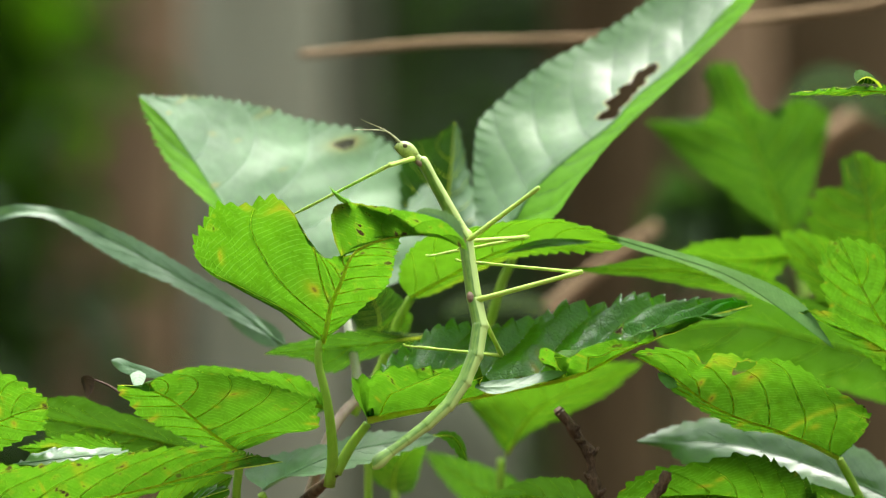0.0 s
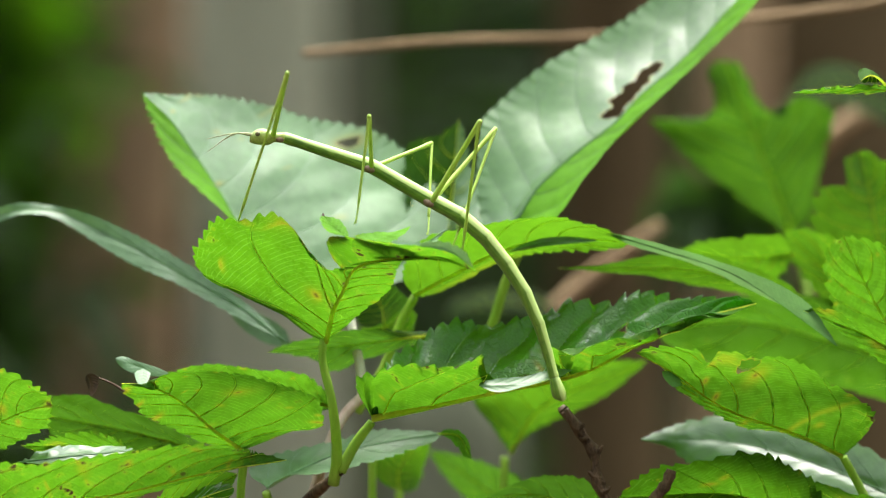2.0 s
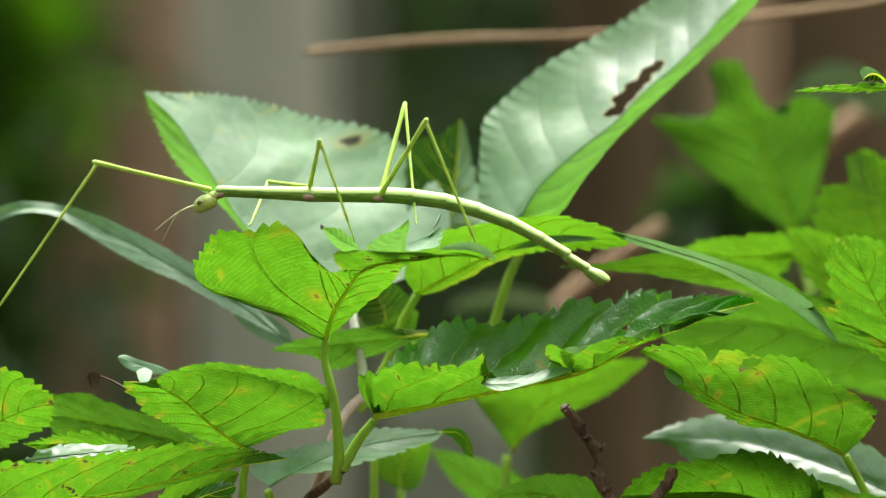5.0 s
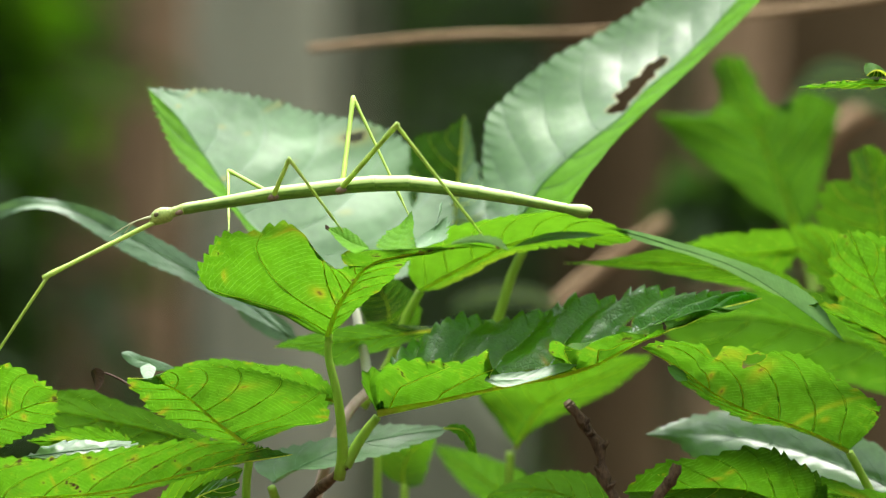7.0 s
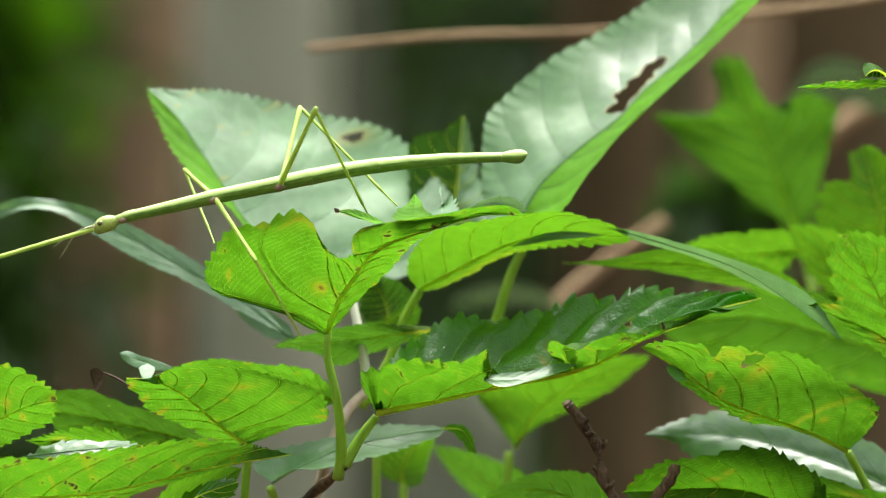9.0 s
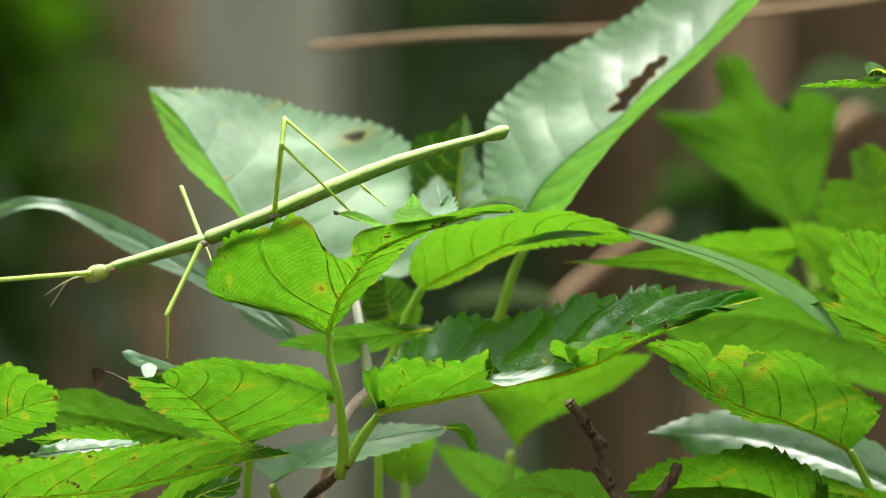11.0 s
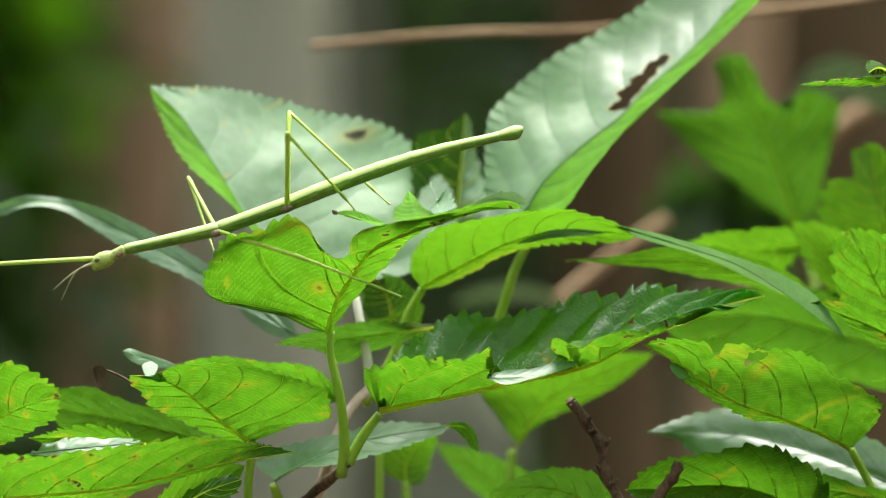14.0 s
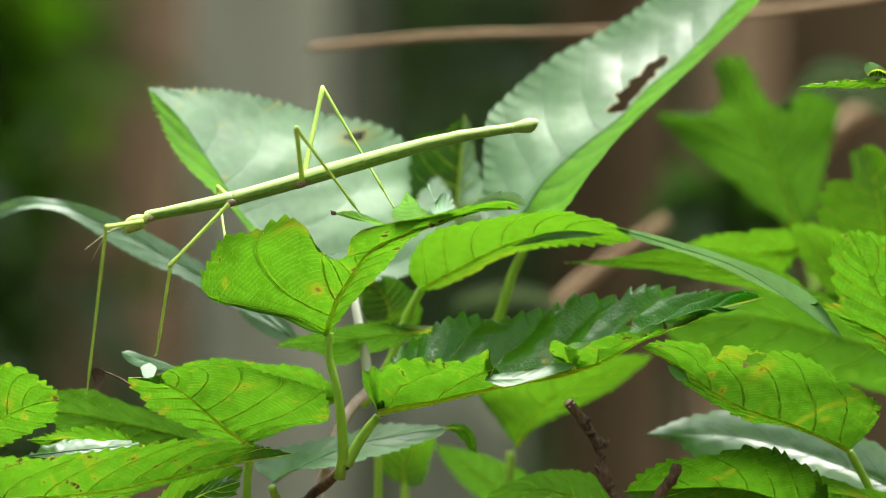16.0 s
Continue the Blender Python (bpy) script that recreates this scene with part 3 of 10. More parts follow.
leaf(gnawed_end, Sheet([(-14.3, -33.0, 0.0), (-18.8, -30.0, 1.6), (-23.1, -26.0, 4.4)], [(-16.1, -30.0, 1.9), (-19.2, -27.0, 4.1)], [(-17.3, -38.0, -0.9), (-20.9, -34.0, 1.8)], pitch=2.0, tooth=0.78, seed=1.7, pucker=0.0, cut_left=(0, 0)), LEAF_SUNNY, label="twisted yellow-green strip left by gnawing", name='leaf_scrap', veins=False, rib_r=0)
leaf(gnawed_end, Sheet([(-22.6, -27.0, 3.7), (-23.1, -26.5, 4.3), (-23.3, -26.0, 5.0)], [(-23.3, -26.0, 4.1)], [(-22.5, -27.0, 4.3)], pitch=1, tooth=0.2, seed=1.8, pucker=0.0), DEAD_LEAF, label="dry dark tip", name='leaf_scrap', veins=False, rib_r=0)
leaf(gnawed_end, Sheet([(-9.3, -36.0, -0.2), (-7.8, -29.0, 3.5), (-6.2, -22.0, 7.6)], [(-12.9, -35.0, 0.1), (-11.4, -29.0, 2.9), (-8.5, -25.0, 5.0)], [(-5.4, -36.0, 0.1), (-5.9, -30.0, 2.9), (-5.8, -26.0, 5.2)], pitch=1.5, tooth=0.9, seed=2.6, pucker=0.0, cut_right=(0, 0)), LEAF_SUNNY, label="dark green serrated scrap", name='leaf_scrap', veins=False, rib_r=0)
leaf(gnawed_end, Sheet([(-5.1, -37.0, 0.1), (-2.1, -28.0, 2.6), (-0.1, -18.0, 9.6)], [(-5.4, -34.0, 1.8), (-3.6, -29.0, 3.2), (-1.3, -25.0, 4.8), (-0.7, -19.0, 8.6)], [(-1.0, -35.0, 1.2), (0.7, -31.0, 2.3), (0.4, -25.0, 6.3), (-1.6, -26.0, 4.4), (-0.3, -20.0, 7.4)], pitch=1.5, tooth=0.93, seed=2.9, pucker=0.1), LEAF_UNDER, label="pale grey-green scrap", name='leaf_scrap', veins=False, rib_r=0)
leaf(gnawed_end, Sheet([(1.2, -40.0, 0.9), (6.2, -40.0, 1.9), (13.0, -39.0, -0.3)], [(2.9, -41.0, 1.9), (7.3, -41.0, 2.9), (11.1, -41.0, 1.9)], [(4.0, -40.0, 1.2), (8.4, -40.0, 1.2)], pitch=1.2, tooth=1.1, seed=3.1, pucker=0.05), LEAF_UNDER, label="pale curled leaf tip", name='leaf_scrap', veins=False, rib_r=0)
# folded leaf: dark glossy far half, light near half
stem(shrub, "petiole", [(-19.9, 4.0, -44.4), (-16.6, 4.0, -38.5), (-13.4, 3.0, -34.2)], 1.2, 0.9, STEM_GREEN, "pale green leaf stalk")
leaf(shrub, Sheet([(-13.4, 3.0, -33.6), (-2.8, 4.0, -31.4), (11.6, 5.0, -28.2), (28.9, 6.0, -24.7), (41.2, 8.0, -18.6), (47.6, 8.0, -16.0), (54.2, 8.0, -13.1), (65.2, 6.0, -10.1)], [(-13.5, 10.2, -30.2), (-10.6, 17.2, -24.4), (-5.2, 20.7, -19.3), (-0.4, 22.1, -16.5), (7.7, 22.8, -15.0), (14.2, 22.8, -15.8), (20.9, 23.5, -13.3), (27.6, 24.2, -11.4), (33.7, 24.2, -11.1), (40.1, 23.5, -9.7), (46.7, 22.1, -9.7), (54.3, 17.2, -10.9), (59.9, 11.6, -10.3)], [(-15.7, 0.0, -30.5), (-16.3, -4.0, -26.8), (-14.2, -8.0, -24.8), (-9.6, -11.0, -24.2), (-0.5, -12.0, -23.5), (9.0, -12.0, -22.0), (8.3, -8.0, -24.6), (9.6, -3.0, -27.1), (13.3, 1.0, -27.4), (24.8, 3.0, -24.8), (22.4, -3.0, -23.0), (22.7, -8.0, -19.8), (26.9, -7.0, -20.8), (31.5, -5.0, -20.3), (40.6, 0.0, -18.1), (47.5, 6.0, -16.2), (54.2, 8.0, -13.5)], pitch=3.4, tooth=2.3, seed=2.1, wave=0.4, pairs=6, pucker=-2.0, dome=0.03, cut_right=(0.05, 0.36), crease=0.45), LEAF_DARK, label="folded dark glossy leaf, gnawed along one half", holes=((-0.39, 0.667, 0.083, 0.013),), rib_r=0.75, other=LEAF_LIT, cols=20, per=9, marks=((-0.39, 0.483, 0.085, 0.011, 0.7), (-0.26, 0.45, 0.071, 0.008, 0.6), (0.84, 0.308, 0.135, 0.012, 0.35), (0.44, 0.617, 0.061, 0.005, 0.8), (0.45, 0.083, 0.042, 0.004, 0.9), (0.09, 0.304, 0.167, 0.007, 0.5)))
leaf(shrub, Sheet([(8.4, -6.0, -26.6), (17.2, -5.0, -26.1), (27.5, -1.0, -23.5)], [(8.9, -5.0, -25.7), (17.8, -3.5, -24.7), (23.6, -1.0, -23.4)], [(12.0, -7.0, -27.9), (17.8, -6.0, -26.8), (24.7, -3.5, -24.9)], tooth=0.2, seed=2.3, pucker=0.02), LEAF_SILK, label="pale curled leaf margin", name='leaf_fold', veins=False, rib_r=0)
# pale leaf below
stem(shrub, "petiole", [(-30.9, 18.0, -57.2), (-34.3, 16.0, -52.4), (-35.4, 14.0, -49.1)], 1.2, 0.9, STEM_GREEN)
leaf(shrub, Sheet([(-35.1, 14.0, -48.2), (-28.6, 18.0, -44.5), (-19.4, 24.0, -41.0), (-7.6, 28.0, -38.8), (1.8, 26.0, -37.3)], [(-39.1, 16.0, -45.4), (-36.8, 18.0, -42.9), (-34.2, 20.0, -41.4), (-27.0, 23.0, -39.6), (-19.7, 28.0, -38.1), (-12.4, 32.0, -36.6), (-5.3, 31.0, -37.0)], [(-33.6, 12.0, -46.8), (-30.8, 12.5, -45.3), (-24.9, 14.0, -44.6), (-16.9, 18.0, -43.5), (-11.1, 21.0, -42.5), (-4.7, 24.0, -40.7), (-0.5, 25.0, -38.9)], pitch=3.2, tooth=0.93, seed=3.7, pucker=0.15, wave=0.8), LEAF_SILK, label="pale glossy leaf with curled green tip")
leaf(shrub, Sheet([(0.1, 25.0, -37.4), (4.4, 23.0, -37.9), (7.1, 20.0, -42.7)], [(1.8, 25.0, -36.5), (5.1, 23.0, -37.1), (6.6, 21.0, -39.4)], [(1.8, 24.0, -38.1), (4.2, 22.0, -40.0), (5.3, 21.0, -41.7)], pitch=1.4, tooth=1.2, seed=3.9, pucker=0.03), LEAF_SUNNY, label="curled bright green leaf tip", name='leaf_tip', veins=False, rib_r=0.2)
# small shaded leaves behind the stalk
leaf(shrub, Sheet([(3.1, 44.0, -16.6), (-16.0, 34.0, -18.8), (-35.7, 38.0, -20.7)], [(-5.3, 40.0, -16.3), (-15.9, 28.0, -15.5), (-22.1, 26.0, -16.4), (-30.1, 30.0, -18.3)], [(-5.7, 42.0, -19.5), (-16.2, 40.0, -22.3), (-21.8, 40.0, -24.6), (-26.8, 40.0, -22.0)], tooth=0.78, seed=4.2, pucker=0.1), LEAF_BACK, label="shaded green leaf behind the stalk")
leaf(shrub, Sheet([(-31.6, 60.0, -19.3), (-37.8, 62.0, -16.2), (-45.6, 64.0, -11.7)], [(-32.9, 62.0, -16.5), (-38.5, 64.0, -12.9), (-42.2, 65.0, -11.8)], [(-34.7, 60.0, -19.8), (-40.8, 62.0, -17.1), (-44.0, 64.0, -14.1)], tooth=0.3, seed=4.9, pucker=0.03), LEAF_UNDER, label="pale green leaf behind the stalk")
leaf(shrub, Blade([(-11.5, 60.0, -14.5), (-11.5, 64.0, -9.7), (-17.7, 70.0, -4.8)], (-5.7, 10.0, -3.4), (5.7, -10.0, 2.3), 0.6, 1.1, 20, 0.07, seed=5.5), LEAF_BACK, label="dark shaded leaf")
# long narrow leaf
leaf(shrub, Sheet([(-32.4, 46.0, -18.8), (-42.7, 48.0, -10.9), (-56.1, 50.0, -3.4), (-70.8, 53.0, 4.3), (-83.6, 55.0, 9.5), (-94.9, 52.0, 8.1), (-103.1, 50.0, 4.5)], [(-40.3, 49.0, -10.7), (-53.1, 51.0, -2.3), (-68.3, 53.0, 5.9), (-76.9, 54.0, 9.3), (-84.3, 56.0, 10.6), (-89.6, 54.0, 11.0), (-94.8, 51.0, 9.5)], [(-42.6, 46.0, -13.3), (-52.9, 47.0, -7.5), (-65.7, 50.0, -2.0), (-74.3, 52.0, 3.1), (-81.6, 53.0, 7.6), (-88.8, 52.0, 8.5), (-94.9, 52.0, 6.5)], tooth=0.4, seed=6.1, pucker=0.03, dome=0.02), LEAF_UNDER, label="long narrow leaf with pale sheen")
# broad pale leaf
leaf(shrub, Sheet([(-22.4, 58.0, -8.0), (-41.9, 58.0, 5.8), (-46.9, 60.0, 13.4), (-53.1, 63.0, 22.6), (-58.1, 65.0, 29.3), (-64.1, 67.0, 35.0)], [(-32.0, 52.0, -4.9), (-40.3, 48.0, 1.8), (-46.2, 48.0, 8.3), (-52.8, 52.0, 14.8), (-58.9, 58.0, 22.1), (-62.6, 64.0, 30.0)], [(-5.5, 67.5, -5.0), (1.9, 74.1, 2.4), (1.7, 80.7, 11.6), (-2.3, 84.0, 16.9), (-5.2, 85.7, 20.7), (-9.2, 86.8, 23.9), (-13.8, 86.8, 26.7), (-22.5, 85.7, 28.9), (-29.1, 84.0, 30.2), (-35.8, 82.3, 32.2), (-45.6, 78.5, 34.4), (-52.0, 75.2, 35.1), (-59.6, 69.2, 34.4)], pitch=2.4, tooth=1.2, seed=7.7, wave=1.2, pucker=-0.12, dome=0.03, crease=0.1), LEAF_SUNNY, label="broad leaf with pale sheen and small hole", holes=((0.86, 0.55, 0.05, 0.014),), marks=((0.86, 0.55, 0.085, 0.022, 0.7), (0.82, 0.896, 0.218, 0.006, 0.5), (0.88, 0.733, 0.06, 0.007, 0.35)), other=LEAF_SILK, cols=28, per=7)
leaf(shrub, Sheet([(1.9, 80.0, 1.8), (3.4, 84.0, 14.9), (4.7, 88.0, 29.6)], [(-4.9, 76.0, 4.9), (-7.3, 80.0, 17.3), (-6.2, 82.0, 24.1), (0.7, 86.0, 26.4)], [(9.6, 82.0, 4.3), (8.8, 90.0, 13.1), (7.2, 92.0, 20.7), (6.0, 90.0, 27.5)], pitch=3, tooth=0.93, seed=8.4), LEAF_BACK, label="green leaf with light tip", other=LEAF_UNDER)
# tall leaf with the hole
stem(shrub, "petiole", [(4.4, 60.0, -31.6), (11.6, 54.0, -15.6), (14.6, 52.0, -5.9), (17.6, 50.0, 0.7)], 1.3, 1.0, STEM_GREEN, "pale green leaf stalk")
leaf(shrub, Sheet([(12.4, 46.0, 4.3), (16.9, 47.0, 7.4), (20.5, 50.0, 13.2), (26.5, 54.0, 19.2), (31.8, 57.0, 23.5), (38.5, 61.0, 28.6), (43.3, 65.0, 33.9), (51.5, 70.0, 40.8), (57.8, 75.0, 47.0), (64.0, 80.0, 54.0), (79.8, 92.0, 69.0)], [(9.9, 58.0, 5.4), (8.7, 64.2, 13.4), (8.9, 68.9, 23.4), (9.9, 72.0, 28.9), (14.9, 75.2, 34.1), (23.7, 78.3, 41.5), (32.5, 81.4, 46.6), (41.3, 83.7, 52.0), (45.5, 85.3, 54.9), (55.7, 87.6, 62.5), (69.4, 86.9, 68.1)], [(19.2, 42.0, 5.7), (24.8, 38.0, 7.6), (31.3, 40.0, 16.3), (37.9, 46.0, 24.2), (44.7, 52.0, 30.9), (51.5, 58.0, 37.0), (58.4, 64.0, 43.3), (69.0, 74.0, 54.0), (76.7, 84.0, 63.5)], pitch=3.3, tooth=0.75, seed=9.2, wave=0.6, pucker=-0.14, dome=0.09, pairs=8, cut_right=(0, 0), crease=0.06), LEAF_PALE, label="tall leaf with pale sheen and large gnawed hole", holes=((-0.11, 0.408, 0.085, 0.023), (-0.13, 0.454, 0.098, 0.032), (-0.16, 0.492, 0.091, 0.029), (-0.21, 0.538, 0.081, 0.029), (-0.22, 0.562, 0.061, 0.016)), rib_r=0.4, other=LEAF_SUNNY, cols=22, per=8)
# arching leaf
stem(shrub, "petiole", [(-17.3, 45.0, -33.5), (-11.3, 44.0, -23.9), (-7.7, 42.0, -14.3), (-4.7, 40.0, -8.8)], 1.2, 0.9, STEM_GREEN, "pale green leaf stalk")
leaf(shrub, Sheet([(-5.1, 40.0, -8.9), (1.8, 37.0, -5.1), (13.7, 32.0, 0.9), (25.5, 28.0, 3.5), (40.7, 25.0, 2.3)], [(-7.4, 36.0, -5.1), (-5.9, 28.0, -0.1), (-2.2, 22.0, 3.4), (8.1, 16.0, 5.6), (15.8, 14.0, 6.8), (24.7, 14.0, 7.5), (33.1, 18.0, 5.8)], [(-2.2, 42.0, -8.7), (4.4, 42.0, -6.2), (10.2, 40.0, -2.9), (14.9, 38.0, -0.8), (19.9, 34.0, 0.2), (27.6, 30.0, 0.7), (36.1, 27.0, 0.9)], pitch=3, tooth=0.93, seed=10.5, pucker=0.2), LEAF_FRESH, label="long arching green leaf", rib_r=0.45, marks=((1.0, 0.3, 0.25, 0.2, 0.3),))
leaf(shrub, Sheet([(34.2, 24.0, 4.7), (48.7, 19.0, 0.2), (62.4, 13.0, -4.9), (82.0, 4.0, -19.0)], [(40.6, 21.0, 3.6), (49.6, 17.0, 1.1), (58.9, 12.0, -2.0), (68.8, 8.0, -5.6), (75.6, 5.0, -10.1)], [(40.6, 23.0, 1.8), (52.9, 20.0, -2.2), (62.3, 16.0, -6.4), (71.6, 12.0, -11.0), (80.2, 7.0, -17.2)], tooth=0.2, seed=10.2, pucker=0.03, dome=0.0), LEAF_UNDER, label="drooping leaf with pale sheen", veins=False, rib_r=0.2)
leaf(shrub, Sheet([(79.9, 60.0, -11.0), (56.4, 54.0, -3.7), (25.9, 52.0, -3.0)], [(74.7, 56.0, -5.9), (57.3, 48.0, -0.0), (44.4, 46.0, -0.2), (34.6, 48.0, -1.7)], [(75.1, 62.0, -11.0), (68.4, 60.0, -8.8), (54.9, 58.0, -6.6), (44.9, 56.0, -4.4), (34.8, 54.0, -3.4)], pitch=4, tooth=0.3, seed=10.9), LEAF_FRESH, label="bright green leaf behind")
leaf(shrub, Sheet([(14.2, 22.0, 0.3), (22.9, 20.0, 2.6), (33.4, 19.0, 2.8)], [(18.3, 22.0, 2.3), (22.9, 20.0, 3.5), (28.8, 19.0, 3.6)], [(18.3, 22.0, 1.0), (24.1, 20.0, 1.9), (29.9, 19.0, 2.4)], tooth=0.0, seed=10.7, pucker=0.0), LEAF_SILK, label="pale folded leaf margin", name='leaf_fold', veins=False, rib_r=0)
# upright stems behind
stem(shrub, "shoot_stem", [(-15.6, 36.0, -30.9), (-16.2, 36.0, -24.5), (-17.1, 36.0, -19.7), (-18.9, 38.0, -10.7)], 1.15, 0.9, STEM_PALE, "pale upright stem")
stem(shrub, "shoot_stem", [(-30.0, 26.0, -66.0), (-25.0, 28.0, -47.0), (-21.5, 30.0, -37.2), (-18.6, 32.0, -32.6), (-14.0, 35.0, -28.6)], 1.25, 1.05, TWIG_PALE, "pinkish brown twig")
stem(shrub, "shoot_stem", [(-14.1, 60.0, -68.1), (-14.1, 60.0, -51.1), (-14.1, 60.0, -41.3)], 0.9, 0.9, STEM_GREEN)

# ---- low spotted leaves ----
low = anchor("shrub", (-0.08, 0.02, 0), "low leafy shoot with serrated spotted leaves", "shrub")
stem(low, "woody_stem", [(-80, 20, -900), (-60, 15, -300), (-40.0, 6.0, -64.6), (-40.1, 3.0, -48.3), (-39.0, 0.0, -39.8)], 3.0, 0.9, STEM_GREEN, "green stem", 50)
leaf(low, Sheet([(-40.0, 0.0, -39.8), (-45.1, -5.0, -35.7), (-52.8, -11.0, -28.9), (-58.4, -13.0, -26.4), (-63.3, -14.0, -25.9)], [(-42.6, 2.0, -40.0), (-49.8, 0.0, -37.2), (-55.3, -3.0, -34.6), (-59.7, -6.0, -32.3), (-60.9, -9.0, -30.0), (-62.8, -11.0, -28.3)], [(-37.5, 2.0, -39.3), (-30.5, 3.0, -36.5), (-23.8, 2.0, -35.3), (-23.3, -3.0, -31.6), (-24.1, -6.0, -29.3), (-27.2, -9.0, -27.7), (-33.7, -12.0, -25.5), (-40.8, -15.0, -23.8), (-46.8, -16.0, -23.5), (-53.6, -17.0, -24.1), (-56.4, -16.0, -25.8), (-55.8, -15.0, -27.2), (-59.2, -14.0, -26.8)], pitch=2.4, tooth=0.78, seed=11.3, pairs=6, pucker=0.3), LEAF_LIT, label="spotted green leaf with dry brown tip", rib_r=0.5, cols=34, per=9, marks=((0.54, 0.508, 0.046, 0.011, 1.0), (0.54, 0.508, 0.144, 0.032, 0.3), (0.96, 0.267, 0.071, 0.007, 0.9), (0.99, 0.875, 0.293, 0.009, 0.85), (-0.07, 0.325, 0.094, 0.012, 0.8), (-0.9, 0.754, 0.142, 0.016, 0.9), (-0.87, 0.588, 0.159, 0.016, 0.8), (-0.96, 0.904, 0.379, 0.024, 0.8), (0.3, 0.612, 0.035, 0.007, 0.6), (0.25, 0.454, 0.023, 0.018, 0.5)))
stem(low, "dry_tip", [(-62.0, -8.0, -28.4), (-66.0, -8.0, -25.9), (-70.6, -9.0, -24.2)], 0.32, 0.16, DEAD_LEAF, "dry brown leaf tip", 16, 0.3)
leaf(low, Blade([(-70.6, -9.0, -24.2), (-69.3, -8.0, -25.9), (-69.9, -7.0, -28.7)], (-0.7, 3.0, -0.5), (1.4, -3.0, 0.5), 0.5, 0.8, 8, 0.1, seed=11.6, pucker=0.2), DEAD_LEAF, name="dry_tip", veins=False, rib_r=0)
leaf(low, Sheet([(-21.8, 26.0, -32.1), (-35.8, 24.0, -27.4), (-58.0, 20.0, -25.8)], [(-24.2, 20.0, -27.3), (-28.4, 16.0, -24.3), (-35.7, 14.0, -23.6), (-42.4, 12.0, -22.6), (-48.1, 12.0, -22.5), (-54.2, 15.0, -24.0)], [(-26.6, 30.0, -33.8), (-39.6, 30.0, -32.3), (-51.2, 26.0, -30.7)], pitch=2.4, tooth=1.1, seed=11.9), LEAF_LIT, label="bright green serrated leaf overhanging another")
leaf(low, Sheet([(-100.3, -2.0, -41.4), (-89.7, -5.0, -34.6), (-82.6, -8.0, -31.4), (-77.6, -9.0, -30.4)], [(-99.5, -10.0, -28.5), (-92.3, -14.0, -23.9), (-87.1, -15.0, -23.4), (-83.4, -14.0, -24.7), (-80.0, -12.0, -27.1), (-78.1, -10.0, -28.5)], [(-99.8, 4.0, -46.2), (-90.4, 2.0, -40.7), (-84.6, 0.0, -37.6), (-79.2, -4.0, -34.6)], pitch=2.4, tooth=1.1, seed=12.8), LEAF_LIT, label="green serrated leaf with brown spots", marks=((0.36, 0.671, 0.132, 0.018, 0.9), (-0.19, 0.596, 0.088, 0.026, 0.7), (-0.11, 0.975, 0.499, 0.045, 0.5)), cols=18)
leaf(low, Sheet([(-105.5, -28.0, -52.8), (-87.7, -28.0, -49.9), (-65.4, -27.0, -47.9), (-45.3, -25.0, -43.3), (-30.5, -8.0, -41.5)], [(-103.8, -34.0, -45.6), (-93.5, -37.0, -41.6), (-86.9, -37.0, -40.8), (-80.2, -37.0, -41.0), (-70.3, -36.0, -40.0), (-56.8, -34.0, -38.7), (-47.7, -32.0, -37.7), (-40.3, -28.0, -38.8), (-35.7, -12.0, -40.0)], [(-101.9, -20.0, -58.6), (-81.8, -18.0, -56.5), (-63.2, -19.0, -50.2), (-50.0, -20.0, -45.7), (-38.7, -12.0, -42.3)], pitch=3.0, tooth=1.1, seed=13.9, pairs=8), LEAF_LIT, label="green serrated leaf with brown spots", marks=((-0.89, 0.442, 0.103, 0.004, 0.9), (-0.64, 0.542, 0.08, 0.006, 0.9), (-0.25, 0.788, 0.238, 0.006, 0.8), (-0.65, 0.446, 0.179, 0.011, 0.35), (-0.33, 0.358, 0.152, 0.003, 0.8), (-1.0, 0.379, 0.104, 0.005, 0.6), (-0.74, 0.696, 0.067, 0.004, 0.7), (-0.36, 0.446, 0.051, 0.004, 0.7)), cols=18, rib_r=0.5)
leaf(low, Sheet([(-84.3, -13.0, -41.8), (-74.3, -13.0, -40.6), (-60.3, -10.0, -39.4)], [(-81.7, -5.0, -40.7), (-76.4, -3.0, -38.8), (-71.1, -2.0, -39.1), (-65.3, -3.0, -39.0)], [(-79.9, -14.0, -41.9), (-70.8, -14.0, -41.1), (-64.1, -12.0, -40.0)], pitch=4.6, tooth=1.6, seed=13.1, pucker=0.35, crease=0.7, wave=0.6), LEAF_PALE, label="crumpled leaf margin with pale sheen", veins=False, rib_r=0.2)
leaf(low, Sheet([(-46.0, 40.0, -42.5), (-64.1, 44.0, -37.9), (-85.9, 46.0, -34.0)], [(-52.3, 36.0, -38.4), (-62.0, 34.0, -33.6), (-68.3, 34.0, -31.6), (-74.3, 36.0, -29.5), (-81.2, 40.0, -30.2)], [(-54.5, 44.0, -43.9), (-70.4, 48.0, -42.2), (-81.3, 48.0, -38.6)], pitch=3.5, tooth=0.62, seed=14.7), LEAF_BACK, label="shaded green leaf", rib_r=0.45)
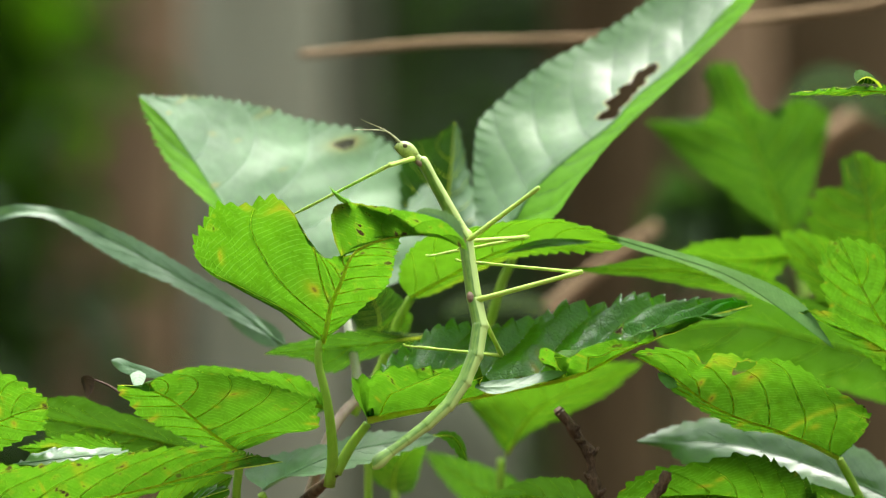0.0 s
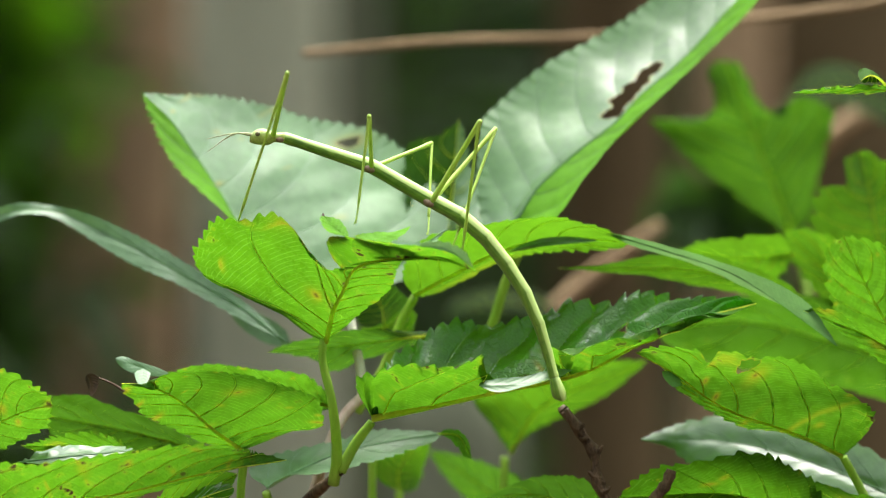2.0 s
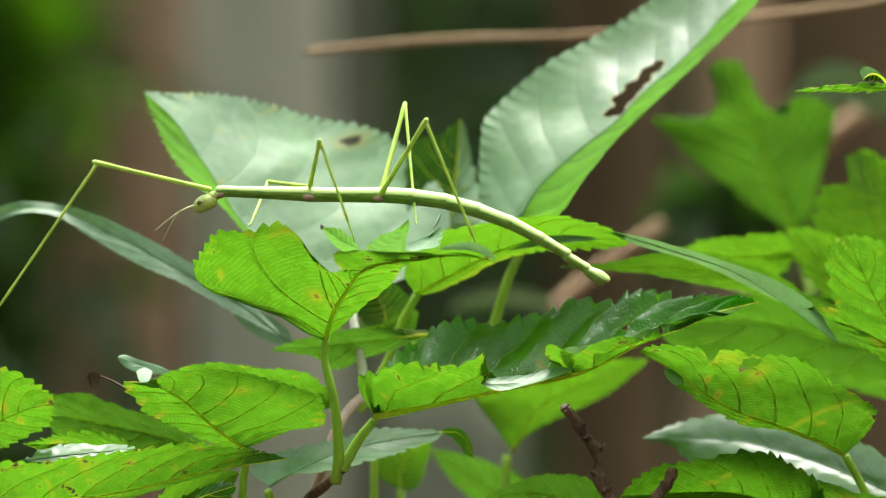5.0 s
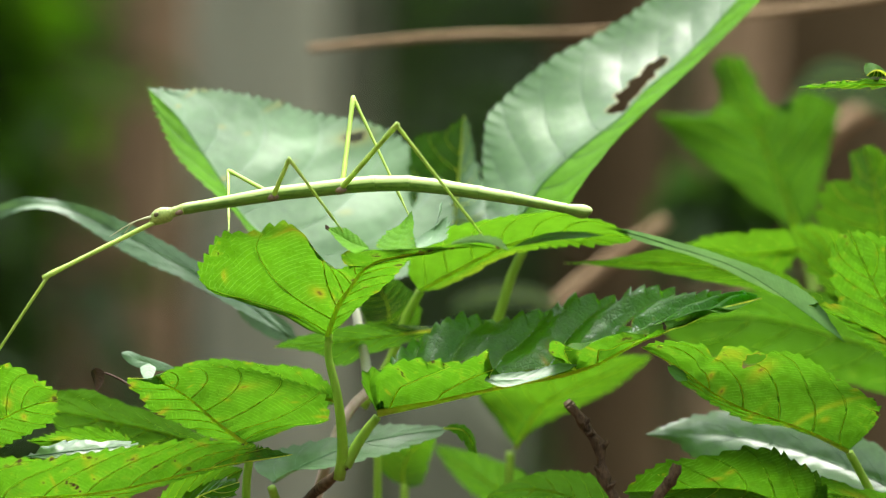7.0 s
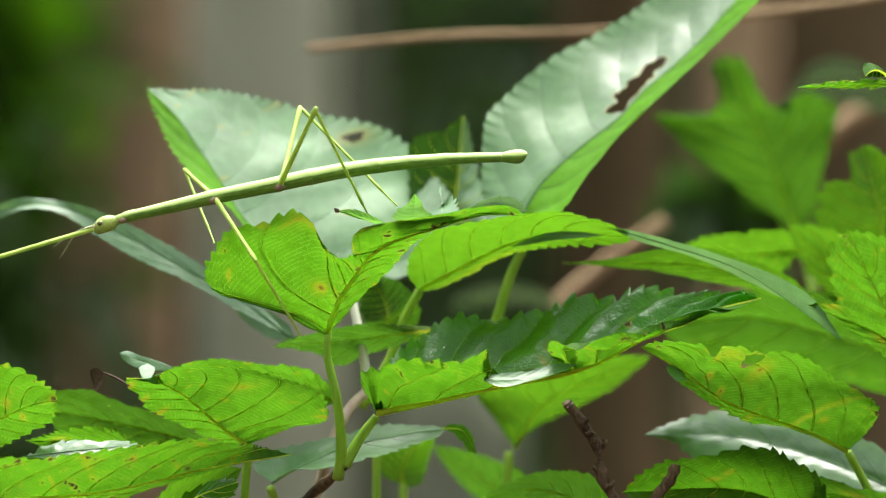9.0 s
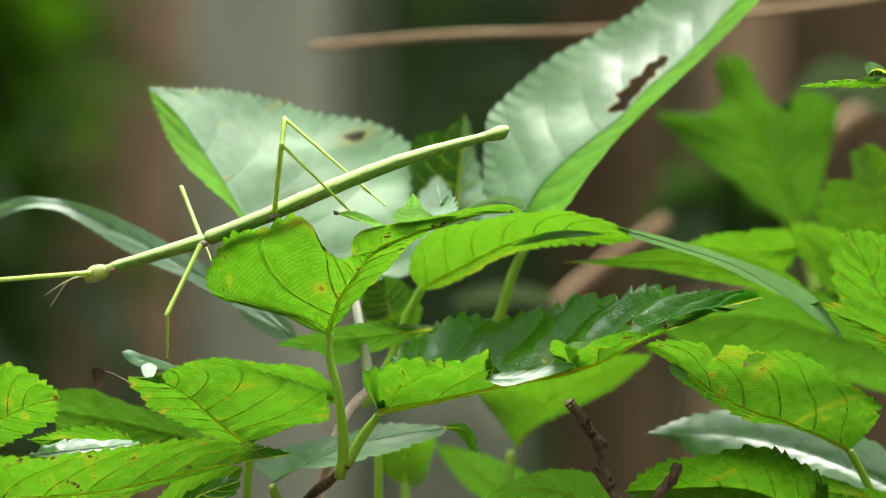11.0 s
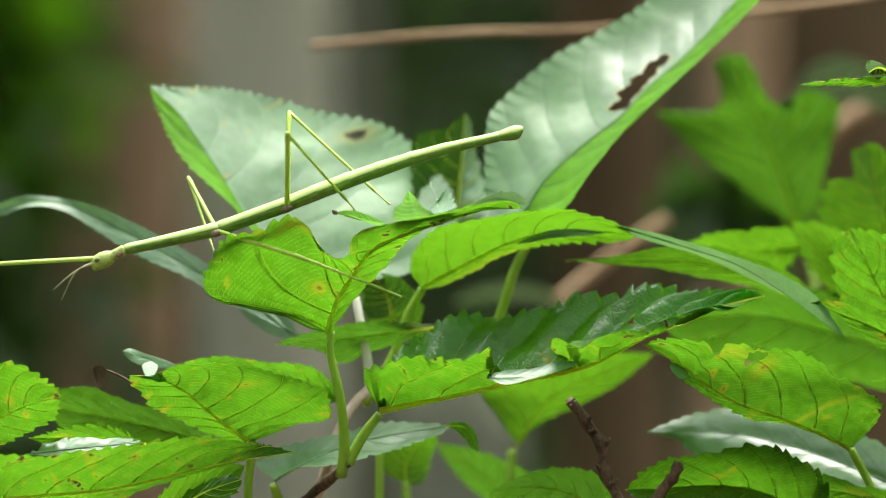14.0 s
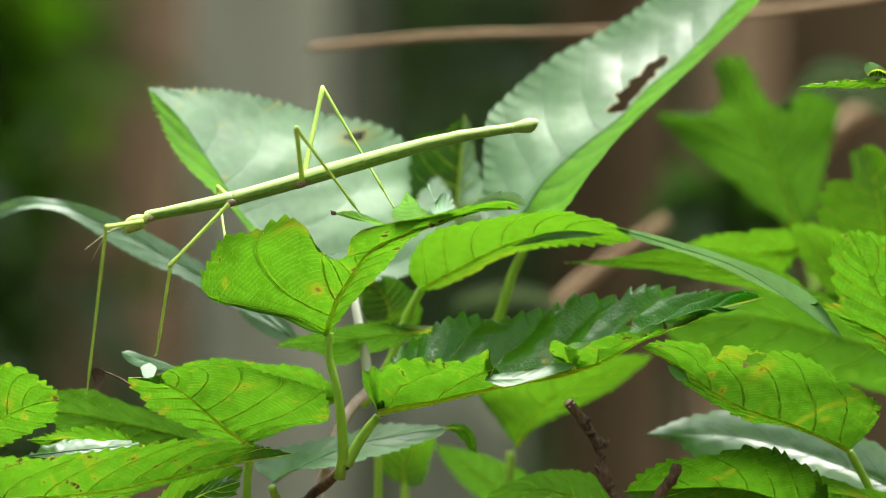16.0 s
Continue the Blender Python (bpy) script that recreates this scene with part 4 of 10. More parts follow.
leaf(low, Sheet([(-61.2, 6.0, -40.5), (-73.5, 8.0, -39.2), (-85.5, 10.0, -39.3)], [(-65.7, 4.0, -37.2), (-72.5, 2.0, -36.0), (-78.4, 4.0, -37.0)], [(-67.7, 8.0, -41.8), (-79.5, 10.0, -41.3)], pitch=2, tooth=1.6, seed=15.7), LEAF_LIT, label="small yellow-green leaf", marks=((-0.3, 0.7, 0.3, 0.08, 0.5),))
leaf(low, Blade([(-62.0, 10.0, -57.9), (-52.7, 10.0, -51.0), (-41.3, 14.0, -45.3)], (0.0, -14.0, 5.7), (3.4, 4.0, -4.6), 0.6, 0.9, 16, 0.12, seed=16.1), LEAF_FRESH, label="small green leaf")
leaf(low, Sheet([(-54.2, 10.0, -24.9), (-60.9, 10.0, -23.3), (-66.4, 12.0, -21.5)], [(-57.5, 10.3, -23.3), (-61.7, 10.5, -22.0), (-64.9, 12.3, -21.0)], [(-57.4, 9.6, -25.1), (-62.6, 9.6, -24.4), (-65.4, 11.6, -22.8)], tooth=0.2, seed=17.1, pucker=0.0, wave=0.3), LEAF_UNDER, label="small curled pale green leaf", veins=False, rib_r=0)
leaf(low, Sheet([(-60.4, 8.5, -23.5), (-60.2, 5.0, -26.0), (-60.0, 3.0, -28.2)], [(-62.0, 7.5, -24.2), (-61.2, 4.5, -26.4)], [(-58.9, 7.5, -24.3), (-59.4, 4.5, -26.4)], tooth=0.2, seed=17.6, pucker=0.0), LEAF_UNDER, label="small hanging pale leaf lobe", veins=False, rib_r=0)

# dark leaf material stands in for the shadow on this leaf
leaf(low, Sheet([(-56.5, -6.0, -56.0), (-49.7, -6.0, -50.3), (-41.2, -6.0, -47.1)], [(-53.4, 0.0, -50.6), (-48.9, 2.0, -48.0), (-44.1, -2.0, -46.6)], [(-51.7, -10.0, -55.3), (-44.9, -10.0, -51.3), (-41.6, -8.0, -48.9)], pitch=2.2, tooth=1.6, seed=16.6), LEAF_DARK, label="dark green serrated leaf in shade")
# ---- leaves on the other side ----
side = anchor("shrub", (0.11, 0.04, 0), "leafy shoot with serrated green leaves", "shrub")
stem(side, "woody_stem", [(110, 40, -900), (100, 30, -300), (96.0, 20.0, -66.0), (89.6, 17.0, -52.6), (86.6, 16.0, -46.8), (83.8, 14.0, -41.9)], 3.0, 0.9, STEM_GREEN, "green stem", 50)
leaf(side, Sheet([(83.6, 14.0, -41.8), (76.3, 12.0, -38.2), (69.1, 9.0, -35.4), (62.0, 7.0, -33.0), (55.4, 5.0, -29.6), (49.1, 3.0, -24.8), (40.4, 1.0, -20.0)], [(78.4, 16.0, -39.9), (70.5, 14.0, -37.1), (63.6, 12.0, -36.1), (55.6, 9.0, -32.2), (49.9, 7.0, -28.0), (46.7, 4.0, -23.8)], [(86.6, 11.0, -39.0), (89.3, 2.0, -32.5), (84.4, -4.0, -29.1), (78.5, -8.0, -26.1), (75.4, -10.0, -23.6), (71.2, -12.0, -21.5), (67.2, -12.0, -20.8), (63.1, -12.0, -21.3), (58.5, -12.0, -19.7), (56.3, -11.0, -20.2), (54.9, -8.0, -22.4), (53.1, -9.0, -20.1), (48.7, -7.0, -19.0), (45.2, -5.0, -18.6)], pitch=3.4, tooth=1.1, seed=18.3, pairs=5, bow=0.4, pucker=0.3, crease=0.4), LEAF_LIT, label="green leaf with brown spots and hole", holes=((0.75, 0.604, 0.171, 0.027),), marks=((0.54, 0.55, 0.077, 0.011, 1.0), (0.54, 0.55, 0.188, 0.026, 0.4), (0.77, 0.671, 0.157, 0.039, 0.38), (0.08, 0.617, 0.062, 0.01, 1.0), (0.26, 0.208, 0.06, 0.014, 0.5), (0.61, 0.708, 0.081, 0.021, 0.6), (-0.53, 0.438, 0.505, 0.01, 0.5), (-0.31, 0.267, 1.587, 0.012, 0.45)), rib_r=0.5, cols=34, per=9)
leaf(side, Sheet([(101.9, 36.0, -53.6), (83.2, 40.0, -45.5), (61.9, 44.0, -39.9), (43.0, 46.0, -39.5)], [(92.8, 41.0, -41.9), (78.7, 45.0, -37.3), (64.5, 48.0, -34.7), (49.8, 48.0, -36.8)], [(92.2, 34.0, -54.7), (78.1, 37.0, -48.9), (65.2, 40.0, -45.7), (52.8, 43.0, -43.9), (49.9, 45.0, -41.3)], pitch=3.5, tooth=0.8, seed=19.3, pucker=0.08, wave=1.0, crease=0.3), LEAF_PALE, label="pale glossy leaf with broad sheen")
leaf(side, Sheet([(80.2, 18.0, -57.4), (62.5, 16.0, -50.0), (37.1, 10.0, -50.0)], [(78.6, 12.0, -48.0), (72.1, 8.0, -43.2), (67.4, 6.0, -40.9), (61.6, 5.0, -40.6), (53.7, 4.0, -42.3), (47.7, 4.0, -43.0), (42.3, 6.0, -44.9)], [(71.0, 4.0, -60.1), (53.6, 2.0, -56.5), (42.1, 2.0, -53.0)], pitch=3.4, tooth=1.4, seed=20.3, pucker=0.4), LEAF_LIT, label="green leaf with brown flecks", marks=((-0.35, 0.6, 0.06, 0.03, 0.9), (-0.5, 0.55, 0.05, 0.02, 0.8)), cols=18)
leaf(side, Sheet([(100.3, 20.0, -57.5), (88.6, 20.0, -52.2), (75.0, 18.0, -49.9)], [(94.9, 12.0, -51.2), (85.4, 10.0, -48.6), (78.0, 12.0, -46.6)], [(91.3, 24.0, -57.7), (81.7, 22.0, -54.1)], pitch=3, tooth=0.93, seed=20.8), LEAF_LIT, label="green leaf with brown flecks", marks=((-0.5, 0.6, 0.2, 0.08, 0.5),))
leaf(side, Sheet([(104.1, 34.0, -26.2), (93.0, 30.0, -12.5), (84.7, 26.0, 3.7)], [(92.5, 38.0, -21.5), (84.0, 36.0, -12.6), (81.2, 30.0, -3.6), (81.5, 28.0, 1.1)], [(105.2, 22.0, -15.3), (98.9, 18.0, -3.6), (90.9, 20.0, 2.5)], pitch=3.2, tooth=1.1, seed=24.3), LEAF_LIT, label="green leaf with brown flecks", rib_r=0.4, cols=18)
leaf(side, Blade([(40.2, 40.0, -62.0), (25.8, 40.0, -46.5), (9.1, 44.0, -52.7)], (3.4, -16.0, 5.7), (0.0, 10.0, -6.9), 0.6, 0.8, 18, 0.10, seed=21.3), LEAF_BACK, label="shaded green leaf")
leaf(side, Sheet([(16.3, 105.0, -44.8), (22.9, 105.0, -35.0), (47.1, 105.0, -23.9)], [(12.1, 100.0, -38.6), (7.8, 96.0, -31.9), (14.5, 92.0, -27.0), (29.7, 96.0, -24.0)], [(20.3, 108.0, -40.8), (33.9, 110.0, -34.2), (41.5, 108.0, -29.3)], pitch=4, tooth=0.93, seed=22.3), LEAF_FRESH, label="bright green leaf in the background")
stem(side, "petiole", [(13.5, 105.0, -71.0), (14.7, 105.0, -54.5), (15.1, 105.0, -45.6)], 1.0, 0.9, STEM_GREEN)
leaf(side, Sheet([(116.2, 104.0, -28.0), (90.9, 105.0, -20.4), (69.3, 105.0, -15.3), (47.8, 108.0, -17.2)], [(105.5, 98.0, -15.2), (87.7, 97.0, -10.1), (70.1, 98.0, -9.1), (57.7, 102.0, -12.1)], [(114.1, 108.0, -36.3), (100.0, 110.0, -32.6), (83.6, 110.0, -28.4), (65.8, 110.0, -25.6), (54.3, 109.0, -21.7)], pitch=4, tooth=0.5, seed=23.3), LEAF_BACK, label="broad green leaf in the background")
leaf(side, Sheet([(103.1, 2.0, -27.7), (89.5, 4.0, -17.6), (74.9, 6.0, -11.5)], [(100.2, -4.0, -21.8), (89.8, -3.0, -15.9), (82.8, 0.0, -12.2), (78.0, 4.0, -11.0)], [(98.9, 6.0, -27.8), (87.9, 6.0, -19.9), (82.2, 6.0, -15.7), (78.7, 6.0, -12.8)], pitch=3, tooth=0.78, seed=25.3), LEAF_LIT, label="narrow folded green leaf", marks=((-0.9, 0.85, 0.3, 0.05, 0.6), (0.2, 0.5, 0.2, 0.05, 0.5)))
leaf(side, Blade([(98.4, 0.0, 33.5), (84.6, 0.0, 33.9), (72.4, 0.0, 32.9)], (0.0, -5.0, 1.0), (0.0, 4.0, -0.9), 0.5, 0.4, 12, 0.5, seed=26.3, pucker=0.6), LEAF_LIT, label="gnawed remains of a green leaf")
leaf(side, Blade([(91.5, 0.0, 33.9), (88.4, -3.0, 37.9), (85.7, -6.0, 35.0)], (-1.6, 3.0, 1.1), (1.8, 4.0, -1.6), 0.5, 0.6, 8, 0.3, seed=26.8, pucker=0.6), LEAF_LIT, label="curled scrap of green leaf")
leaf(side, Sheet([(45.7, 1.0, -23.8), (47.3, 0.0, -25.3), (49.8, 0.0, -26.7)], [(47.7, 3.0, -23.9), (49.3, 3.0, -25.2)], [(46.1, -2.0, -25.3), (47.7, -2.0, -26.7)], tooth=0.3, seed=18.8, pucker=0.0), LEAF_SILK, label="small pale curled leaf margin", name='leaf_fold', veins=False, rib_r=0)
# bare twigs
twig = anchor("twig", (0.03, 0.0, 0), "bare dark brown twig with broken pale tip", "twig")
stem(twig, "twig_branch", [(32, 0, -900), (37.5, 0.0, -59.7), (35.4, 0.0, -51.6), (32.9, 0.0, -47.6), (32.2, 0.0, -43.6), (31.8, 0.0, -40.1), (30.0, 0.0, -37.6), (28.3, 0.0, -34.9), (25.5, 0.0, -31.4)], 1.5, 0.98, TWIG_BARK, "", 70, 0.4, ((0.9995, 0.3), (0.9945, 0.35), (0.9875, 0.5), (0.9805, 0.6), (0.9715, 0.45), (0.963, 0.5)), wide=0.0016)
stem(twig, "bud", [(32.2, -0.6, -40.3), (33.2, -0.9, -39.6), (33.6, -1.0, -38.8)], 0.8, 0.25, TWIG_BARK, "", 8)
stem(twig, "bud", [(31.7, -0.6, -44.9), (31.0, -0.9, -44.6), (30.7, -1.0, -44.0)], 0.7, 0.25, TWIG_BARK, "", 8)
stem(twig, "bud", [(33.4, -0.6, -48.4), (34.5, -0.9, -47.9), (35.1, -1.0, -47.2)], 0.8, 0.25, TWIG_BARK, "", 8)
stem(twig, "bud", [(28.6, -0.6, -35.6), (29.4, -1.0, -35.0), (29.8, -1.2, -34.4)], 0.7, 0.25, TWIG_BARK, "", 8)
stem(twig, "bud", [(30.2, -0.6, -37.4), (29.4, -1.1, -37.6), (28.9, -1.3, -37.3)], 0.65, 0.25, TWIG_BARK, "", 8)
stem(twig, "broken_tip", [(25.9, -0.1, -31.9), (25.4, -0.2, -31.3), (25.1, -0.2, -30.9)], 1.12, 0.8, TWIG_PALE, "pale broken end", 8, 0.3)
stem(twig, "twig_branch", [(37.5, 0.0, -59.7), (43.9, 2.0, -50.3), (46.8, 2.0, -46.5), (47.7, 2.0, -43.9)], 1.3, 1.0, TWIG_BARK, "", 30, 0.22, ((0.8, 0.3), (0.93, 0.3)))

# ---- out-of-focus shrub behind ----
back = anchor("shrub", (0.1, 0.16, 0), "green shrub out of focus behind", "shrub")
stem(back, "woody_stem", [(100, 160, -900), (90, 150, -200), (91.6, 215.0, -11.0), (88.9, 225.0, 3.7)], 4, 1, STEM_GREEN, "green stem", 40)
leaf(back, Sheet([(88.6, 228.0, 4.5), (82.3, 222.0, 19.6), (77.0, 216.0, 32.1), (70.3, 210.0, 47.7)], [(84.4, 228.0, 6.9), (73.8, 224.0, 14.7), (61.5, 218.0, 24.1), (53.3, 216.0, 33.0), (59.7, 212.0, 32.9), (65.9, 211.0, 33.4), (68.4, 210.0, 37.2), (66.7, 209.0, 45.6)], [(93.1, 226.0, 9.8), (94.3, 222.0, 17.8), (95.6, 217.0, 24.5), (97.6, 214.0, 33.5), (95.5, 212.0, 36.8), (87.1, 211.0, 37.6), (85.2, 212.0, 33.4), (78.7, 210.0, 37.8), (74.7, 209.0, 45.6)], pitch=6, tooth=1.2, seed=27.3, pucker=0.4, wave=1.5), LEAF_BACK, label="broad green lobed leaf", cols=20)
leaf(back, Sheet([(104.9, 92.0, -25.2), (89.8, 92.0, -7.6), (77.3, 96.0, 5.2)], [(93.9, 96.0, -18.9), (82.7, 98.0, -5.9), (77.7, 98.0, 1.2)], [(101.6, 84.0, -7.5), (89.2, 84.0, 2.4), (80.9, 90.0, 5.2)], pitch=5, tooth=1.2, seed=29.3), LEAF_FRESH, label="bright green leaf")
leaf(back, Sheet([(99.3, 100.0, -2.6), (97.4, 100.0, 10.1), (94.6, 104.0, 23.1)], [(88.0, 100.0, -0.0), (84.0, 98.0, 7.5), (85.9, 98.0, 14.5), (91.5, 100.0, 15.4), (92.2, 102.0, 21.5)], [(107.8, 96.0, 5.0), (105.3, 96.0, 15.1), (98.1, 100.0, 22.2)], pitch=5, tooth=1.6, seed=29.7), LEAF_FRESH, label="bright green jagged leaf")
leaf(back, Sheet([(79.0, 90.0, -0.0), (67.1, 90.0, -1.0), (52.9, 95.0, 0.2)], [(76.1, 84.0, 4.1), (66.5, 80.0, 3.6), (58.6, 84.0, 3.1)], [(76.6, 92.0, -4.4), (68.6, 94.0, -6.1), (59.2, 94.0, -2.8)], pitch=4, tooth=1.6, seed=30.3), LEAF_FRESH, label="bright green leaf")
leaf(back, Blade([(142.7, 450.0, 35.2), (116.0, 450.0, 63.5), (100.2, 450.0, 40.2)], (-2.3, -20.0, 4.6), (2.3, 20.0, -6.9), 0.5, 0.6, 12, 0.08, seed=31.3), LEAF_FAR, label="pale green leaf far behind")
leaf(back, Blade([(38.5, 420.0, -19.4), (22.2, 420.0, -8.0), (2.6, 420.0, -16.2)], (-1.1, -16.0, 2.8), (1.1, 16.0, -3.4), 0.5, 0.6, 12, 0.08, seed=32.3), LEAF_FAR, label="dull green leaf far behind")
stem(back, "shoot_stem", [(32.3, 400.0, -15.9), (47.6, 400.0, -3.1), (63.7, 400.0, 8.2)], 2.2, 1.8, BARK_BROWN, "brown twig far behind")
stem(back, "shoot_stem", [(111.6, 480.0, 29.1), (121.8, 480.0, 38.4), (135.4, 480.0, 46.1)], 3.0, 2.6, BARK_BROWN, "brown twig far behind")
# added clump of dark leaves that stands in for a shadowed gap
bush(0.119, 1.0, 0.018, 0.935, 70, 5, "dark leaf clump added for a shadowed gap", 0.900, 0.01, 0.28)
# blurred leaves low behind
leaf(back, Blade([(-8.6, 90.0, -52.5), (-10.5, 90.0, -45.0), (-1.8, 95.0, -41.4)], (-5.7, -10.0, 2.3), (4.6, 10.0, -2.3), 0.45, 0.8, 12, 0.06, seed=33.1), LEAF_FRESH, label="bright green leaf low behind")
stem(back, "petiole", [(-8.0, 90.0, -70.0), (-8.5, 90.0, -57.5), (-8.6, 90.0, -52.5)], 1.0, 0.9, STEM_GREEN)
leaf(back, Blade([(22.7, 120.0, -61.7), (9.8, 120.0, -52.7), (-1.8, 125.0, -45.1)], (-3.4, 10.0, -3.4), (4.6, -16.0, 4.6), 0.5, 0.8, 12, 0.08, seed=33.6), LEAF_BACK, label="green leaf low behind")
leaf(back, Blade([(-10.4, 75.0, -19.6), (-11.6, 78.0, -13.5), (-17.9, 84.0, -7.4)], (-4.6, 10.0, -3.4), (6.9, -14.0, 2.3), 0.5, 0.8, 12, 0.06, seed=34.1), LEAF_FRESH, label="bright green leaf behind the stalk")

# twigs behind
dead = anchor("branch", (0.3, 0.6, 0), "thin dead brown branch out of focus", "branch")
stem(dead, "branch_stem", [(300, 640, -900), (330, 420, -200), (159.1, 240.0, 68.6), (101.2, 230.0, 61.6), (38.9, 225.0, 54.3), (2.3, 225.0, 53.2), (-33.7, 225.0, 50.0)], 2.2, 0.9, BARK_BROWN, "", 60, 0.1)

# ---- stick insect ----
def body_skin(name, up):
    """Green cuticle with fine length-wise streaks; its paler back is pigment plus sky light put into the colour; up:
    the sign of the back on the piece's z.
    """
    m, nt, out = graph(name)
    co = node(nt, "ShaderNodeTexCoord").outputs["Object"]
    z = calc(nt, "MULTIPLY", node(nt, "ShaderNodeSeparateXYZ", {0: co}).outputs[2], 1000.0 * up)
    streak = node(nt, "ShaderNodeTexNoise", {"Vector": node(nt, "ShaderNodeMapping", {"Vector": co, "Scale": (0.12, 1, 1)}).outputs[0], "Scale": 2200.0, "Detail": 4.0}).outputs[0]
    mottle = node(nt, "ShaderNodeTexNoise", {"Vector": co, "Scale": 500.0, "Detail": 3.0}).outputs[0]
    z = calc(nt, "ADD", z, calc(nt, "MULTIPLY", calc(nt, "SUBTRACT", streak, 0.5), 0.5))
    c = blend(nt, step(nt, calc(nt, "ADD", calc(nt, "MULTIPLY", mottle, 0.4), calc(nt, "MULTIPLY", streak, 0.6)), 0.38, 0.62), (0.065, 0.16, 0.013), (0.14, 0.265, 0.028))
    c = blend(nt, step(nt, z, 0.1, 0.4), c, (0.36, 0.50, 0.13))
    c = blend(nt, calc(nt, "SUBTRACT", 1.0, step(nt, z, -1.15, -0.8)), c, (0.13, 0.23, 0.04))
    bump = node(nt, "ShaderNodeBump", {"Height": streak, "Strength": 0.3, "Distance": 0.0002}).outputs[0]
    p = node(nt, "ShaderNodeBsdfPrincipled", {"Base Color": c, "Roughness": 0.40, "Specular IOR Level": 0.4, "Normal": bump})
    nt.links.new(p.outputs[0], out.inputs[0])
    return m


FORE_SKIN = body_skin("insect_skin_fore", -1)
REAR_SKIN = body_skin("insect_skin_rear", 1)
LEG_SKIN = plain_material("insect_leg", (0.31, 0.50, 0.05), (0.52, 0.70, 0.13), 900, 0.45, 0.2, 0.0001, (0.3, 1, 1), gloss=0.45, soft=0.25)
JOINT_SKIN = plain_material("insect_joint", (0.09, 0.06, 0.035), (0.25, 0.17, 0.10), 1500, 0.55, 0.4, 0.0002)
HEAD_SKIN = plain_material("insect_head", (0.12, 0.20, 0.025), (0.36, 0.47, 0.09), 1700, 0.42, 0.4, 0.0002, gloss=0.5)
FEELER = plain_material("insect_feeler", (0.18, 0.19, 0.07), (0.38, 0.40, 0.19), 1500, 0.6, 0.1, 0.0001)
EYE = plain_material("insect_eye", (0.03, 0.03, 0.015), (0.16, 0.14, 0.06), 1800, 0.2, 0.1, 0.0001)
INSECT = {}
insect = new("stick_insect")
tagged(insect, "slender green stick insect with brown joints and thread-thin legs", "stick insect")


def shell(name, parent, stations, material, sides=14, label=""):
    """A body piece along +x: stations (x, half height, half width, lift) in millimetres, rounded at its ends."""
    verts, faces = [], []
    for x, h, w, up in stations:
        for j in range(sides):
            a = 2 * math.pi * j / sides
            keel = 1 + 0.06 * max(0, math.cos(a - math.pi / 2)) ** 8
            verts.append((x * 0.001, w * 0.001 * math.cos(a), (up + h * keel * math.sin(a)) * 0.001))
    n = len(stations)
    for i in range(n - 1):
        for j in range(sides):
            k = (j + 1) % sides
            faces.append((i * sides + j, i * sides + k, (i + 1) * sides + k, (i + 1) * sides + j))
    faces.append(tuple(range(sides - 1, -1, -1)))
    faces.append(tuple(range((n - 1) * sides, n * sides)))
    me = bpy.data.meshes.new(name)
    me.from_pydata(verts, [], faces)
    me.materials.append(material)
    me.polygons.foreach_set("use_smooth", [True] * len(me.polygons))
    ob = new(name, me)
    ob.parent = parent
    return tagged(ob, label)


def rounded(length, r0, r1, over=0.5, bulge=0.0, n=12, flat=1.0):
    """Stations from -over to length+over, closing at both ends, with a slight bulge at the far joint."""
    out = []
    for i in range(n + 1):
        t = i / n
        x = -over + (length + 2 * over) * t
        r = r0 + (r1 - r0) * t + bulge * math.exp(-((t - 0.93) / 0.07) ** 2) + 0.6 * bulge * math.exp(-((t - 0.06) / 0.06) ** 2)
        out.append((x, r, r * flat, 0.0))
    a, b = out[0], out[-1]
    return [(a[0] - 0.55 * a[1], a[1] * 0.35, a[2] * 0.35, 0), (a[0] - 0.25 * a[1], a[1] * 0.8, a[2] * 0.8, 0)] + out + [(b[0] + 0.25 * b[1], b[1] * 0.8, b[2] * 0.8, 0), (b[0] + 0.55 * b[1], b[1] * 0.35, b[2] * 0.35, 0)]


def leg_piece(name, parent, length, r0, r1, knee=0.12):
    return shell(name, parent, rounded(length, r0, r1, 0.05, knee, 14), LEG_SKIN, 8)


# head points along +x, towards the feelers
head = INSECT["head"] = shell("head", insect, [(-1.0, 0.6, 0.6, 0), (-0.6, 1.1, 1.0, 0), (0.2, 1.5, 1.3, 0.05), (1.4, 1.62, 1.4, -0.05), (2.5, 1.5, 1.3, 0.0), (3.3, 1.2, 1.0, 0.2), (4.0, 0.75, 0.65, 0.4)], HEAD_SKIN, 16, "green head with brown-ringed eyes")
for sgn in (-1, 1):
    e = shell("eye", head, [(-0.5, 0.12, 0.1, 0), (-0.36, 0.36, 0.2, 0), (0, 0.5, 0.3, 0), (0.36, 0.36, 0.2, 0), (0.5, 0.12, 0.1, 0)], EYE, 10)
    e.location = (0.0024, sgn * 0.00122, -0.0005)
    line = spline([Vector((0.0034, sgn * 0.0004, -0.0003)), Vector((0.0070, sgn * 0.0012, -0.0004)), Vector((0.0125, sgn * 0.0030, 0.0022 + 0.0012 * sgn))], 14)
    v, f = tube(line, [0.00034, 0.00034, 0.00030] + [0.00017 * (1 - 0.75 * i / 11) for i in range(11)], 6)
    me = bpy.data.meshes.new("antenna")
    me.from_pydata([tuple(p) for p in v], [], f)
    me.materials.append(FEELER)
    a = new("antenna", me)
    a.parent = head
